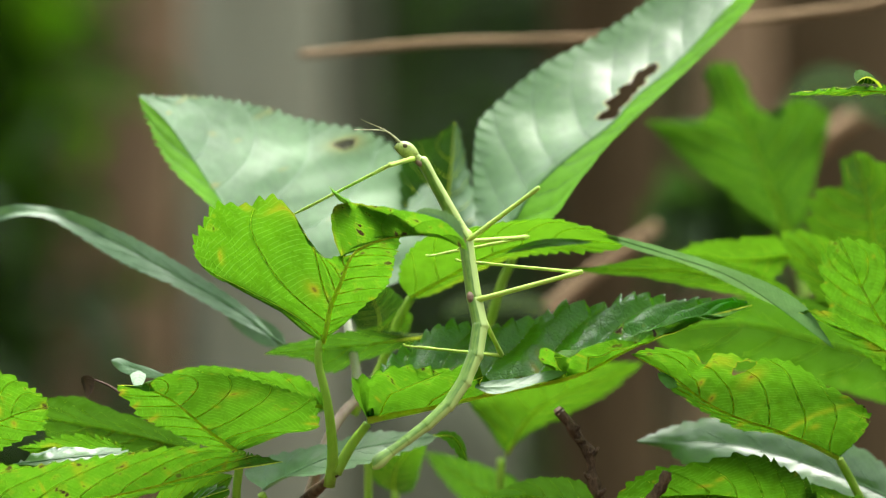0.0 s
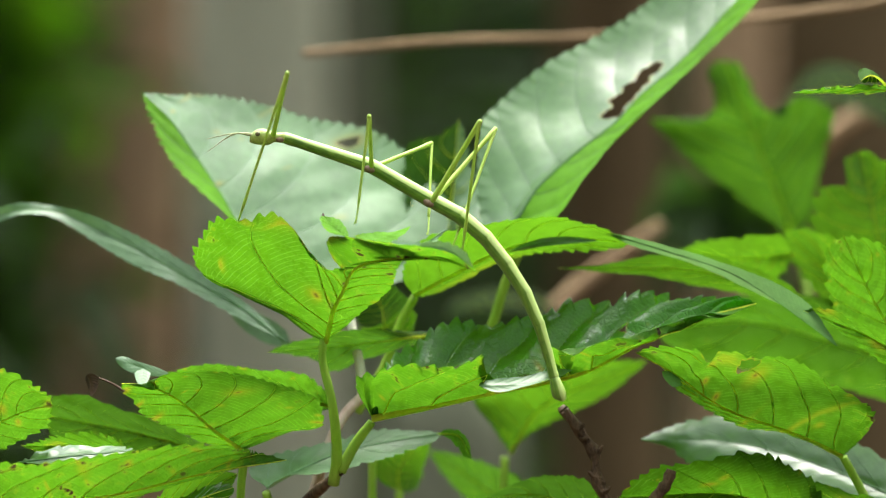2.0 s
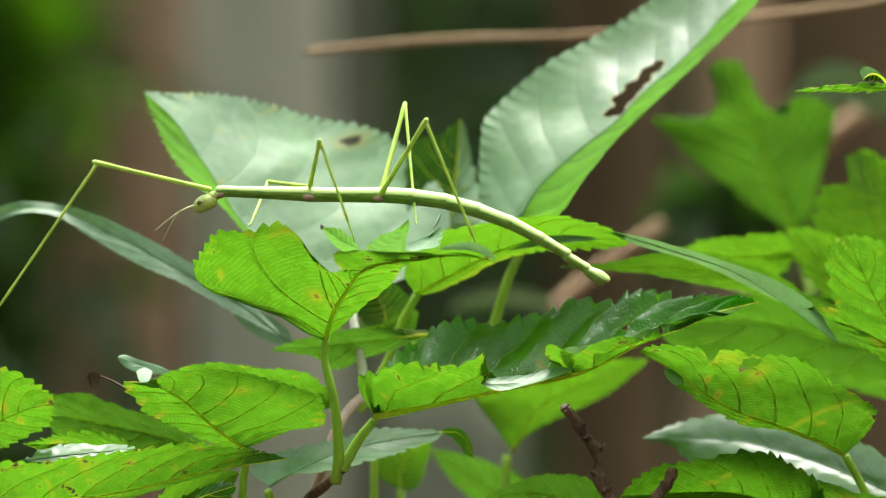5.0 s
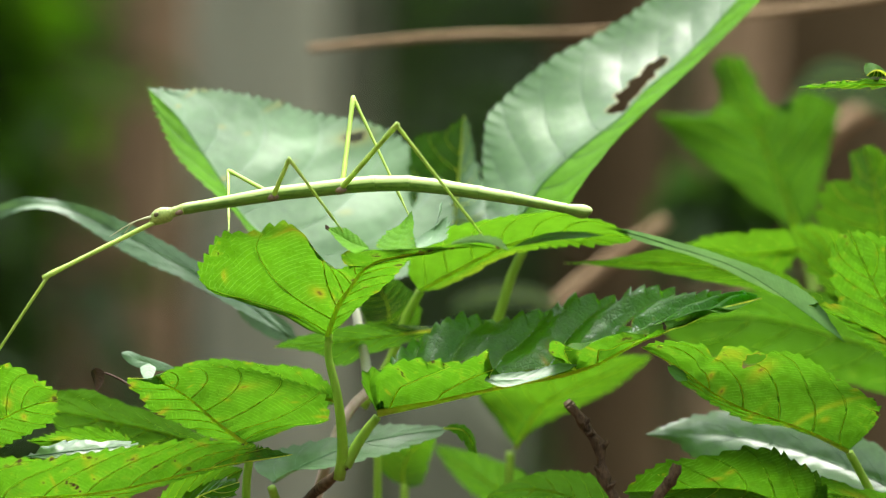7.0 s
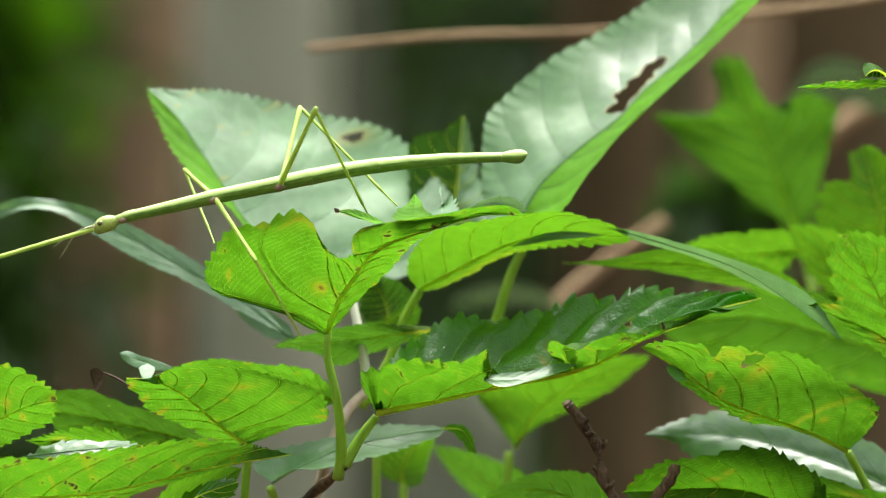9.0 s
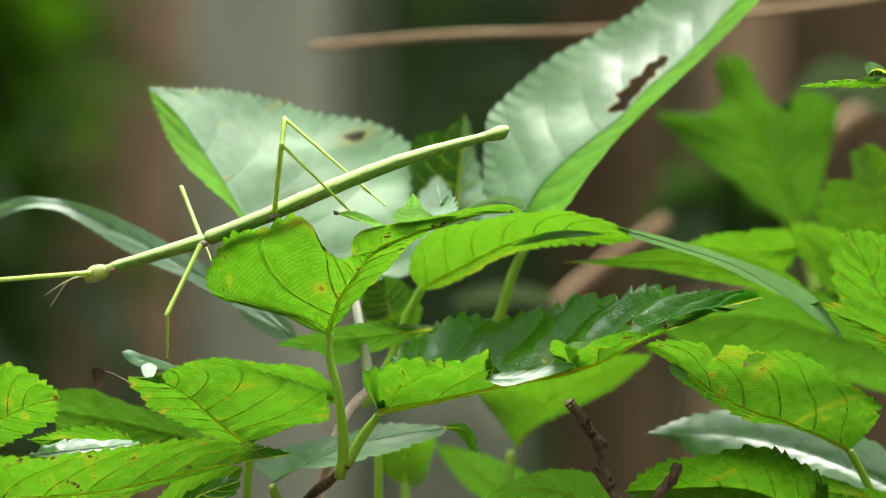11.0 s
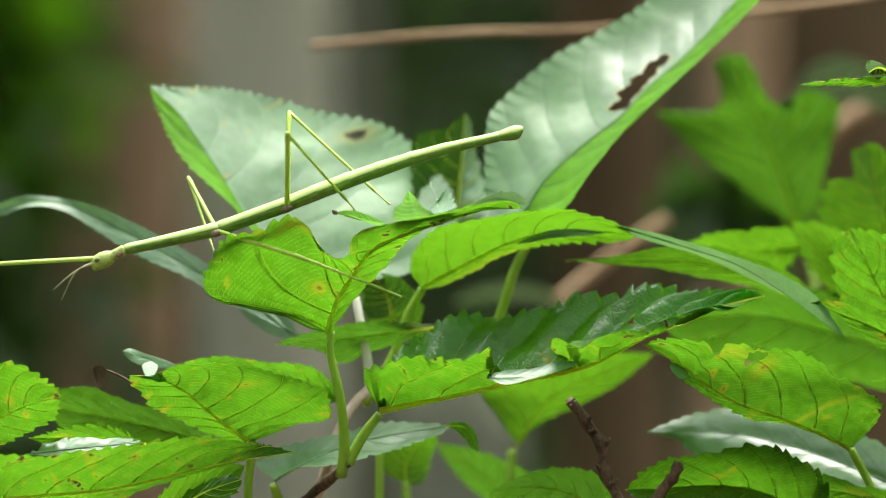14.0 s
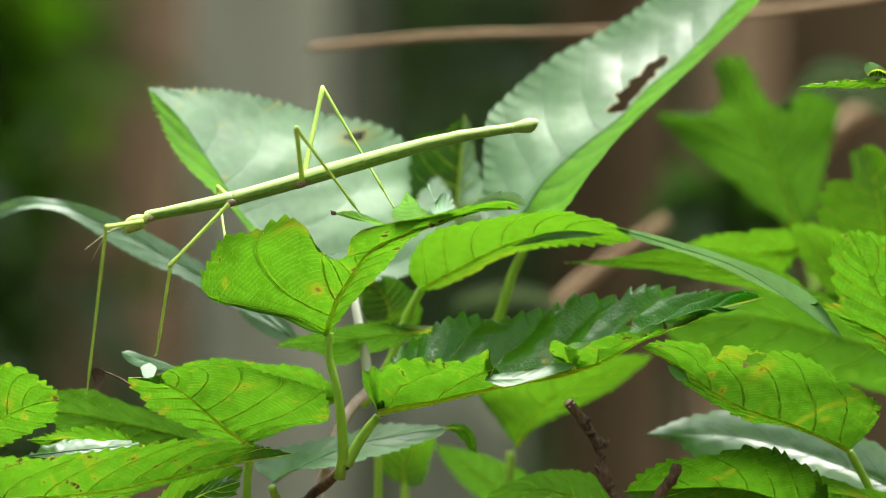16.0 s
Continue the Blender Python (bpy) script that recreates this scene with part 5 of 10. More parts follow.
pro = INSECT["prothorax"] = shell("prothorax", insect, rounded(2.9, 1.05, 0.95, 0.1, 0.14, 10), HEAD_SKIN, 14)
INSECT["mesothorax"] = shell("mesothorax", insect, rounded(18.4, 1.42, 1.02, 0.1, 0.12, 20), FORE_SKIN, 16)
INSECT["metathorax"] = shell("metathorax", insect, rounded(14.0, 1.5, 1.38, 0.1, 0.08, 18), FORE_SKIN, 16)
share = (0.13, 0.14, 0.14, 0.14, 0.14, 0.12, 0.10, 0.09)
radius = (1.5, 1.55, 1.5, 1.42, 1.3, 1.15, 1.0, 0.95, 1.1)
for i in range(8):
    if i < 7:
        st = rounded(50 * share[i], radius[i], radius[i + 1], 0.05, 0.07, 14)
    else:
        st = [(-0.6, 0.4, 0.4, 0), (-0.2, 0.85, 0.85, 0), (1.0, 1.05, 1.0, 0), (2.6, 1.35, 1.2, 0), (3.7, 1.4, 1.2, 0), (4.4, 1.15, 1.0, 0.1), (4.9, 0.75, 0.8, 0.35), (5.3, 0.3, 0.6, 0.5)]
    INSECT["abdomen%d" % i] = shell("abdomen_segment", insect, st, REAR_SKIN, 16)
# brown hip joints
for name, where in (("mesothorax", (0.3, 0)), ("metathorax", (0.3, 0))):
    for sgn in (-1, 1):
        c = shell("hip", INSECT[name], [(-1.3, 0.2, 0.2, 0), (-0.9, 0.6, 0.55, 0), (0, 0.85, 0.8, 0), (0.7, 0.65, 0.6, 0), (1.2, 0.2, 0.2, 0)], JOINT_SKIN, 10, "dark brown hip joint")
        c.location = (0.0003, sgn * 0.00105, 0.0007)
c = shell("hip", pro, [(-0.9, 0.2, 0.2, 0), (-0.5, 0.5, 0.4, 0), (0, 0.65, 0.5, 0), (0.5, 0.5, 0.4, 0), (0.9, 0.2, 0.2, 0)], JOINT_SKIN, 10, "brown hip joint")
c.location = (0.0010, -0.0007, 0.0004)
for key, fem, tib, rf, rt in (("F_fore", 28.5, 39.5, 0.50, 0.30), ("M_near", 18.4, 21.3, 0.46, 0.30), ("M_far", 18.4, 21.3, 0.46, 0.30), ("H_near", 22.5, 29.0, 0.54, 0.33), ("H_far", 22.5, 29.0, 0.54, 0.33)):
    INSECT["femur_" + key] = leg_piece("femur", insect, fem, rf, rf * 0.82)
    t = INSECT["tibia_" + key] = leg_piece("tibia", insect, tib - 4.0, rt * 1.1, rt * 0.8, 0.08)
    foot = shell("foot", t, [(-0.2, 0.15, 0.15, 0), (0.3, 0.24, 0.22, 0), (1.3, 0.17, 0.17, 0), (1.5, 0.23, 0.2, 0), (2.4, 0.15, 0.15, 0), (2.6, 0.21, 0.19, 0), (3.5, 0.15, 0.15, -0.05), (4.0, 0.3, 0.25, -0.15), (4.4, 0.1, 0.1, -0.3)], LEG_SKIN, 8, "thin jointed foot")
    foot.location = ((tib - 4.0) * 0.001, 0, 0)

def motions():
    """The insect's walk over the leaf, and the leaf that gives under it."""
    walk(insect, [
        (0, pose(0.00835, -0.01200, 0.89131)),
        (0.5, pose(0.00903, -0.01200, 0.89029)),
        (0.7, pose(0.01207, -0.01200, 0.89324)),
        (0.8, pose(0.01297, -0.01200, 0.89585)),
        (1, pose(0.01295, -0.01200, 0.89710)),
        (1.2, pose(0.01142, -0.01280, 0.90628)),
        (1.5, pose(0.00113, -0.01400, 0.90737)),
        (2, pose(-0.00113, -0.01600, 0.91080)),
        (2.5, pose(-0.00209, -0.01800, 0.91180)),
        (3, pose(-0.00822, -0.02000, 0.91279)),
        (3.5, pose(-0.00957, -0.02083, 0.91249)),
        (3.8, pose(-0.00702, -0.02133, 0.91206)),
        (4, pose(-0.01001, -0.02167, 0.91125)),
        (4.2, pose(-0.01005, -0.02200, 0.91165)),
        (6.3, pose(-0.01693, -0.02200, 0.91117)),
        (6.4, pose(-0.01729, -0.02200, 0.91146, 0.0, 0.0, 0.0)),
        (6.5, pose(-0.01776, -0.02200, 0.91260, 0.0, 0.0, 0.0)),
        (6.6, pose(-0.01758, -0.02200, 0.91300)),
        (6.8, pose(-0.01902, -0.02200, 0.91257)),
        (7, pose(-0.02012, -0.02200, 0.91248)),
        (7.5, pose(-0.02507, -0.02200, 0.91282)),
        (8, pose(-0.02546, -0.02200, 0.91377)),
        (8.3, pose(-0.02911, -0.02200, 0.91440)),
        (8.4, pose(-0.03077, -0.02200, 0.91386)),
        (8.5, pose(-0.03232, -0.02200, 0.91332)),
        (9, pose(-0.03215, -0.02200, 0.91304)),
        (9.2, pose(-0.03061, -0.02200, 0.91212)),
        (11.3, pose(-0.03392, -0.02200, 0.90699)),
        (11.5, pose(-0.03148, -0.02200, 0.90866)),
        (11.7, pose(-0.03244, -0.02200, 0.90841)),
        (12, pose(-0.03125, -0.02200, 0.90854)),
        (12.5, pose(-0.03243, -0.02200, 0.90764)),
        (13, pose(-0.03125, -0.02200, 0.90781)),
        (13.5, pose(-0.03125, -0.02200, 0.90809)),
        (14, pose(-0.03142, -0.02200, 0.90838)),
        (14.3, pose(-0.03138, -0.02200, 0.90913)),
        (14.5, pose(-0.03131, -0.02200, 0.90967)),
        (14.8, pose(-0.03078, -0.02200, 0.91060)),
        (15, pose(-0.03035, -0.02200, 0.91130)),
        (15.1, pose(-0.03038, -0.02200, 0.91175)),
        (15.2, pose(-0.03040, -0.02200, 0.91220)),
        (15.3, pose(-0.03042, -0.02200, 0.91276)),
        (15.5, pose(-0.03092, -0.02200, 0.91231)),
        (15.7, pose(-0.03069, -0.02200, 0.91269)),
        (16, pose(-0.02811, -0.02200, 0.91372)),
    ])
    walk(INSECT['head'], [
        (0, pose(-0.01241, 0.00344, 0.02905, 180.0, -39.0, 180.0)),
        (0.5, pose(-0.01117, 0.00804, 0.02803, 180.0, -34.9, 180.0)),
        (0.7, pose(-0.01771, 0.00292, 0.02659, 180.0, -18.4, 180.0)),
        (0.8, pose(-0.01990, 0.00437, 0.02419, 180.0, -6.8, 180.0)),
        (1, pose(-0.02205, 0.00000, 0.02475, 180.0, -16.9, 180.0)),
        (1.2, pose(-0.02618, 0.00385, 0.01910, 180.0, 1.2, 180.0)),
        (1.5, pose(-0.02972, 0.00000, 0.01585, 180.0, -5.9, 180.0)),
        (2, pose(-0.03239, 0.00000, 0.01269, 180.0, -2.5, 180.0)),
        (2.5, pose(-0.03244, 0.00000, 0.01203, 180.0, -3.2, 180.0)),
        (3, pose(-0.03471, 0.00000, 0.00602, 180.0, 9.5, 180.0)),
        (3.5, pose(-0.03462, 0.00000, 0.00652, 180.0, 14.9, 180.0)),
        (3.8, pose(-0.03437, 0.00000, 0.00899, 180.0, 4.4, 180.0)),
        (4, pose(-0.03418, 0.00000, 0.00697, 180.0, 12.5, 180.0)),
        (4.2, pose(-0.03402, 0.00000, 0.00502, 180.0, 22.0, 180.0)),
        (6.3, pose(-0.03301, 0.00365, -0.00576, 180.0, 24.5, 180.0)),
        (6.4, pose(-0.03329, 0.00354, -0.00540, 180.0, 22.0, 180.0)),
        (6.5, pose(-0.03320, 0.00395, -0.00517, 180.0, 22.0, 180.0)),
        (6.6, pose(-0.03294, 0.00424, -0.00465, 180.0, 18.4, 180.0)),
        (6.8, pose(-0.03411, 0.00000, -0.00550, 180.0, 16.6, 180.0)),
        (7, pose(-0.03444, 0.00000, -0.00541, 180.0, 17.2, 180.0)),
        (7.5, pose(-0.03410, 0.00000, -0.00722, 180.0, 17.4, 180.0)),
        (8, pose(-0.03377, 0.00000, -0.00674, 180.0, 16.7, 180.0)),
        (8.3, pose(-0.03325, 0.00000, -0.00739, 180.0, 20.7, 180.0)),
        (8.4, pose(-0.03325, 0.00000, -0.00739, 180.0, 20.7, 180.0)),
        (8.5, pose(-0.03339, 0.00000, -0.00745, 180.0, 19.6, 180.0)),
        (9, pose(-0.03340, 0.00000, -0.00763, 180.0, 18.8, 180.0)),
        (9.2, pose(-0.03383, 0.00000, -0.00898, 180.0, 25.5, 180.0)),
        (11.3, pose(-0.03420, 0.00000, -0.01164, 180.0, 18.1, 180.0)),
        (11.5, pose(-0.03554, 0.00000, -0.01050, 180.0, 24.3, 180.0)),
        (11.7, pose(-0.03467, 0.00000, -0.01133, 180.0, 23.1, 180.0)),
        (12, pose(-0.03559, 0.00000, -0.01075, 180.0, 27.1, 180.0)),
        (12.5, pose(-0.03476, 0.00000, -0.01048, 180.0, 24.0, 180.0)),
        (13, pose(-0.03585, 0.00000, -0.01055, 180.0, 25.5, 180.0)),
        (13.5, pose(-0.03575, 0.00000, -0.01053, 180.0, 24.9, 180.0)),
        (14, pose(-0.03539, 0.00000, -0.01047, 180.0, 26.0, 180.0)),
        (14.3, pose(-0.03485, 0.00000, -0.01042, 180.0, 25.0, 180.0)),
        (14.5, pose(-0.03450, 0.00000, -0.01033, 180.0, 25.6, 180.0)),
        (14.8, pose(-0.03436, 0.00000, -0.00982, 180.0, 26.6, 180.0)),
        (15, pose(-0.03436, 0.00000, -0.00948, 180.0, 26.6, 180.0)),
        (15.1, pose(-0.03421, 0.00000, -0.00955, 180.0, 28.1, 180.0)),
        (15.2, pose(-0.03417, 0.00000, -0.00963, 180.0, 29.6, 180.0)),
        (15.3, pose(-0.03402, 0.00000, -0.00981, 180.0, 31.2, 180.0)),
        (15.5, pose(-0.03436, 0.00000, -0.00991, 180.0, 21.6, 180.0)),
        (15.7, pose(-0.03382, 0.00000, -0.01064, 180.0, 20.6, 180.0)),
        (16, pose(-0.03235, 0.00468, -0.00816, 180.0, 23.2, 180.0)),
    ])
    walk(INSECT['prothorax'], [
        (0, pose(-0.01000, 0.00344, 0.02709, 180.0, -39.0, 180.0)),
        (0.5, pose(-0.00863, 0.00804, 0.02625, 180.0, -34.9, 180.0)),
        (0.7, pose(-0.01477, 0.00292, 0.02561, 180.0, -18.4, 180.0)),
        (0.8, pose(-0.01683, 0.00437, 0.02382, 180.0, -6.8, 180.0)),
        (1, pose(-0.01908, 0.00000, 0.02385, 180.0, -16.9, 180.0)),
        (1.2, pose(-0.02308, 0.00385, 0.01916, 180.0, 1.2, 180.0)),
        (1.5, pose(-0.02664, 0.00000, 0.01553, 180.0, -5.9, 180.0)),
        (2, pose(-0.02930, 0.00000, 0.01256, 180.0, -2.5, 180.0)),
        (2.5, pose(-0.02935, 0.00000, 0.01185, 180.0, -3.2, 180.0)),
        (3, pose(-0.03165, 0.00000, 0.00653, 180.0, 9.5, 180.0)),
        (3.5, pose(-0.03163, 0.00000, 0.00732, 180.0, 14.9, 180.0)),
        (3.8, pose(-0.03127, 0.00000, 0.00922, 180.0, 4.4, 180.0)),
        (4, pose(-0.03115, 0.00000, 0.00765, 180.0, 12.5, 180.0)),
        (4.2, pose(-0.03114, 0.00000, 0.00618, 180.0, 22.0, 180.0)),
        (6.3, pose(-0.03019, 0.00365, -0.00447, 180.0, 24.5, 180.0)),
        (6.4, pose(-0.03041, 0.00354, -0.00424, 180.0, 22.0, 180.0)),
        (6.5, pose(-0.03032, 0.00395, -0.00401, 180.0, 22.0, 180.0)),
        (6.6, pose(-0.03000, 0.00424, -0.00367, 180.0, 18.4, 180.0)),
        (6.8, pose(-0.03114, 0.00000, -0.00461, 180.0, 16.6, 180.0)),
        (7, pose(-0.03148, 0.00000, -0.00450, 180.0, 17.2, 180.0)),
        (7.5, pose(-0.03114, 0.00000, -0.00630, 180.0, 17.4, 180.0)),
        (8, pose(-0.03080, 0.00000, -0.00585, 180.0, 16.7, 180.0)),
        (8.3, pose(-0.03035, 0.00000, -0.00630, 180.0, 20.7, 180.0)),
        (8.4, pose(-0.03035, 0.00000, -0.00630, 180.0, 20.7, 180.0)),
        (8.5, pose(-0.03047, 0.00000, -0.00641, 180.0, 19.6, 180.0)),
        (9, pose(-0.03047, 0.00000, -0.00663, 180.0, 18.8, 180.0)),
        (9.2, pose(-0.03103, 0.00000, -0.00764, 180.0, 25.5, 180.0)),
        (11.3, pose(-0.03125, 0.00000, -0.01068, 180.0, 18.1, 180.0)),
        (11.5, pose(-0.03271, 0.00000, -0.00922, 180.0, 24.3, 180.0)),
        (11.7, pose(-0.03182, 0.00000, -0.01012, 180.0, 23.1, 180.0)),
        (12, pose(-0.03283, 0.00000, -0.00933, 180.0, 27.1, 180.0)),
        (12.5, pose(-0.03193, 0.00000, -0.00922, 180.0, 24.0, 180.0)),
        (13, pose(-0.03305, 0.00000, -0.00922, 180.0, 25.5, 180.0)),
        (13.5, pose(-0.03294, 0.00000, -0.00922, 180.0, 24.9, 180.0)),
        (14, pose(-0.03260, 0.00000, -0.00911, 180.0, 26.0, 180.0)),
        (14.3, pose(-0.03204, 0.00000, -0.00911, 180.0, 25.0, 180.0)),
        (14.5, pose(-0.03170, 0.00000, -0.00899, 180.0, 25.6, 180.0)),
        (14.8, pose(-0.03159, 0.00000, -0.00843, 180.0, 26.6, 180.0)),
        (15, pose(-0.03159, 0.00000, -0.00809, 180.0, 26.6, 180.0)),
        (15.1, pose(-0.03148, 0.00000, -0.00809, 180.0, 28.1, 180.0)),
        (15.2, pose(-0.03148, 0.00000, -0.00809, 180.0, 29.6, 180.0)),
        (15.3, pose(-0.03137, 0.00000, -0.00821, 180.0, 31.2, 180.0)),
        (15.5, pose(-0.03148, 0.00000, -0.00877, 180.0, 21.6, 180.0)),
        (15.7, pose(-0.03092, 0.00000, -0.00956, 180.0, 20.6, 180.0)),
        (16, pose(-0.02950, 0.00468, -0.00694, 180.0, 23.2, 180.0)),
    ])
    walk(INSECT['mesothorax'], [
        (0, pose(-0.00168, 0.00344, 0.01194, 180.0, -61.2, 180.0)),
        (0.5, pose(-0.00134, 0.00316, 0.01227, -150.5, -57.9, 146.2)),
        (0.7, pose(-0.00395, 0.00292, 0.01194, 180.0, -51.6, 180.0)),
        (0.8, pose(-0.00545, 0.00000, 0.01215, -165.1, -43.8, 159.0)),
        (1, pose(-0.00647, 0.00000, 0.01227, 180.0, -42.6, 180.0)),
        (1.2, pose(-0.00908, 0.00000, 0.00987, -171.6, -32.6, 164.6)),
        (1.5, pose(-0.01077, 0.00000, 0.00827, 180.0, -24.6, 180.0)),
        (2, pose(-0.01199, 0.00000, 0.00690, 180.0, -18.1, 180.0)),
        (2.5, pose(-0.01242, 0.00000, 0.00643, 180.0, -17.7, 180.0)),
        (3, pose(-0.01341, 0.00000, 0.00383, 180.0, -8.4, 180.0)),
        (3.5, pose(-0.01328, 0.00000, 0.00394, 180.0, -10.4, 180.0)),
        (3.8, pose(-0.01327, 0.00000, 0.00472, 180.0, -14.0, 180.0)),
        (4, pose(-0.01361, 0.00000, 0.00450, 180.0, -10.2, 180.0)),
        (4.2, pose(-0.01394, 0.00000, 0.00349, 180.0, -8.9, 180.0)),
        (6.3, pose(-0.01360, 0.00000, -0.00124, 177.6, 10.8, 167.6)),
        (6.4, pose(-0.01372, 0.00000, -0.00112, 177.8, 10.4, 168.0)),
        (6.5, pose(-0.01394, 0.00000, -0.00101, 177.6, 10.1, 166.5)),
        (6.6, pose(-0.01383, 0.00000, -0.00101, 177.6, 9.0, 165.3)),
        (6.8, pose(-0.01372, 0.00000, -0.00135, 180.0, 10.6, 180.0)),
        (7, pose(-0.01349, 0.00000, -0.00146, 180.0, 9.6, 180.0)),
        (7.5, pose(-0.01360, 0.00000, -0.00236, 180.0, 12.6, 180.0)),
        (8, pose(-0.01360, 0.00000, -0.00236, 180.0, 11.5, 180.0)),
        (8.3, pose(-0.01270, 0.00000, -0.00259, 180.0, 11.9, 180.0)),
        (8.4, pose(-0.01282, 0.00000, -0.00259, 180.0, 11.9, 180.0)),
        (8.5, pose(-0.01293, 0.00000, -0.00270, 180.0, 11.9, 180.0)),
        (9, pose(-0.01293, 0.00000, -0.00259, 180.0, 13.0, 180.0)),
        (9.2, pose(-0.01304, 0.00000, -0.00326, 180.0, 13.7, 180.0)),
        (11.3, pose(-0.01439, 0.00000, -0.00562, 180.0, 16.7, 180.0)),
        (11.5, pose(-0.01405, 0.00000, -0.00483, 180.0, 13.2, 180.0)),
        (11.7, pose(-0.01405, 0.00000, -0.00506, 180.0, 15.9, 180.0)),
        (12, pose(-0.01461, 0.00000, -0.00483, 180.0, 13.9, 180.0)),
        (12.5, pose(-0.01405, 0.00000, -0.00472, 180.0, 14.1, 180.0)),
        (13, pose(-0.01439, 0.00000, -0.00472, 180.0, 13.5, 180.0)),
        (13.5, pose(-0.01439, 0.00000, -0.00472, 180.0, 13.6, 180.0)),
        (14, pose(-0.01394, 0.00000, -0.00495, 180.0, 12.6, 180.0)),
        (14.3, pose(-0.01360, 0.00000, -0.00461, 180.0, 13.7, 180.0)),
        (14.5, pose(-0.01349, 0.00000, -0.00427, 180.0, 14.5, 180.0)),
        (14.8, pose(-0.01338, 0.00000, -0.00382, 180.0, 14.2, 180.0)),
        (15, pose(-0.01338, 0.00000, -0.00360, 180.0, 13.9, 180.0)),
        (15.1, pose(-0.01338, 0.00000, -0.00349, 180.0, 14.3, 180.0)),
        (15.2, pose(-0.01338, 0.00000, -0.00337, 180.0, 14.6, 180.0)),
        (15.3, pose(-0.01338, 0.00000, -0.00337, 180.0, 15.0, 180.0)),
        (15.5, pose(-0.01360, 0.00000, -0.00393, 180.0, 15.1, 180.0)),
        (15.7, pose(-0.01383, 0.00000, -0.00416, 180.0, 17.5, 180.0)),
        (16, pose(-0.01383, 0.00000, -0.00382, 176.8, 10.8, 163.4)),
    ])
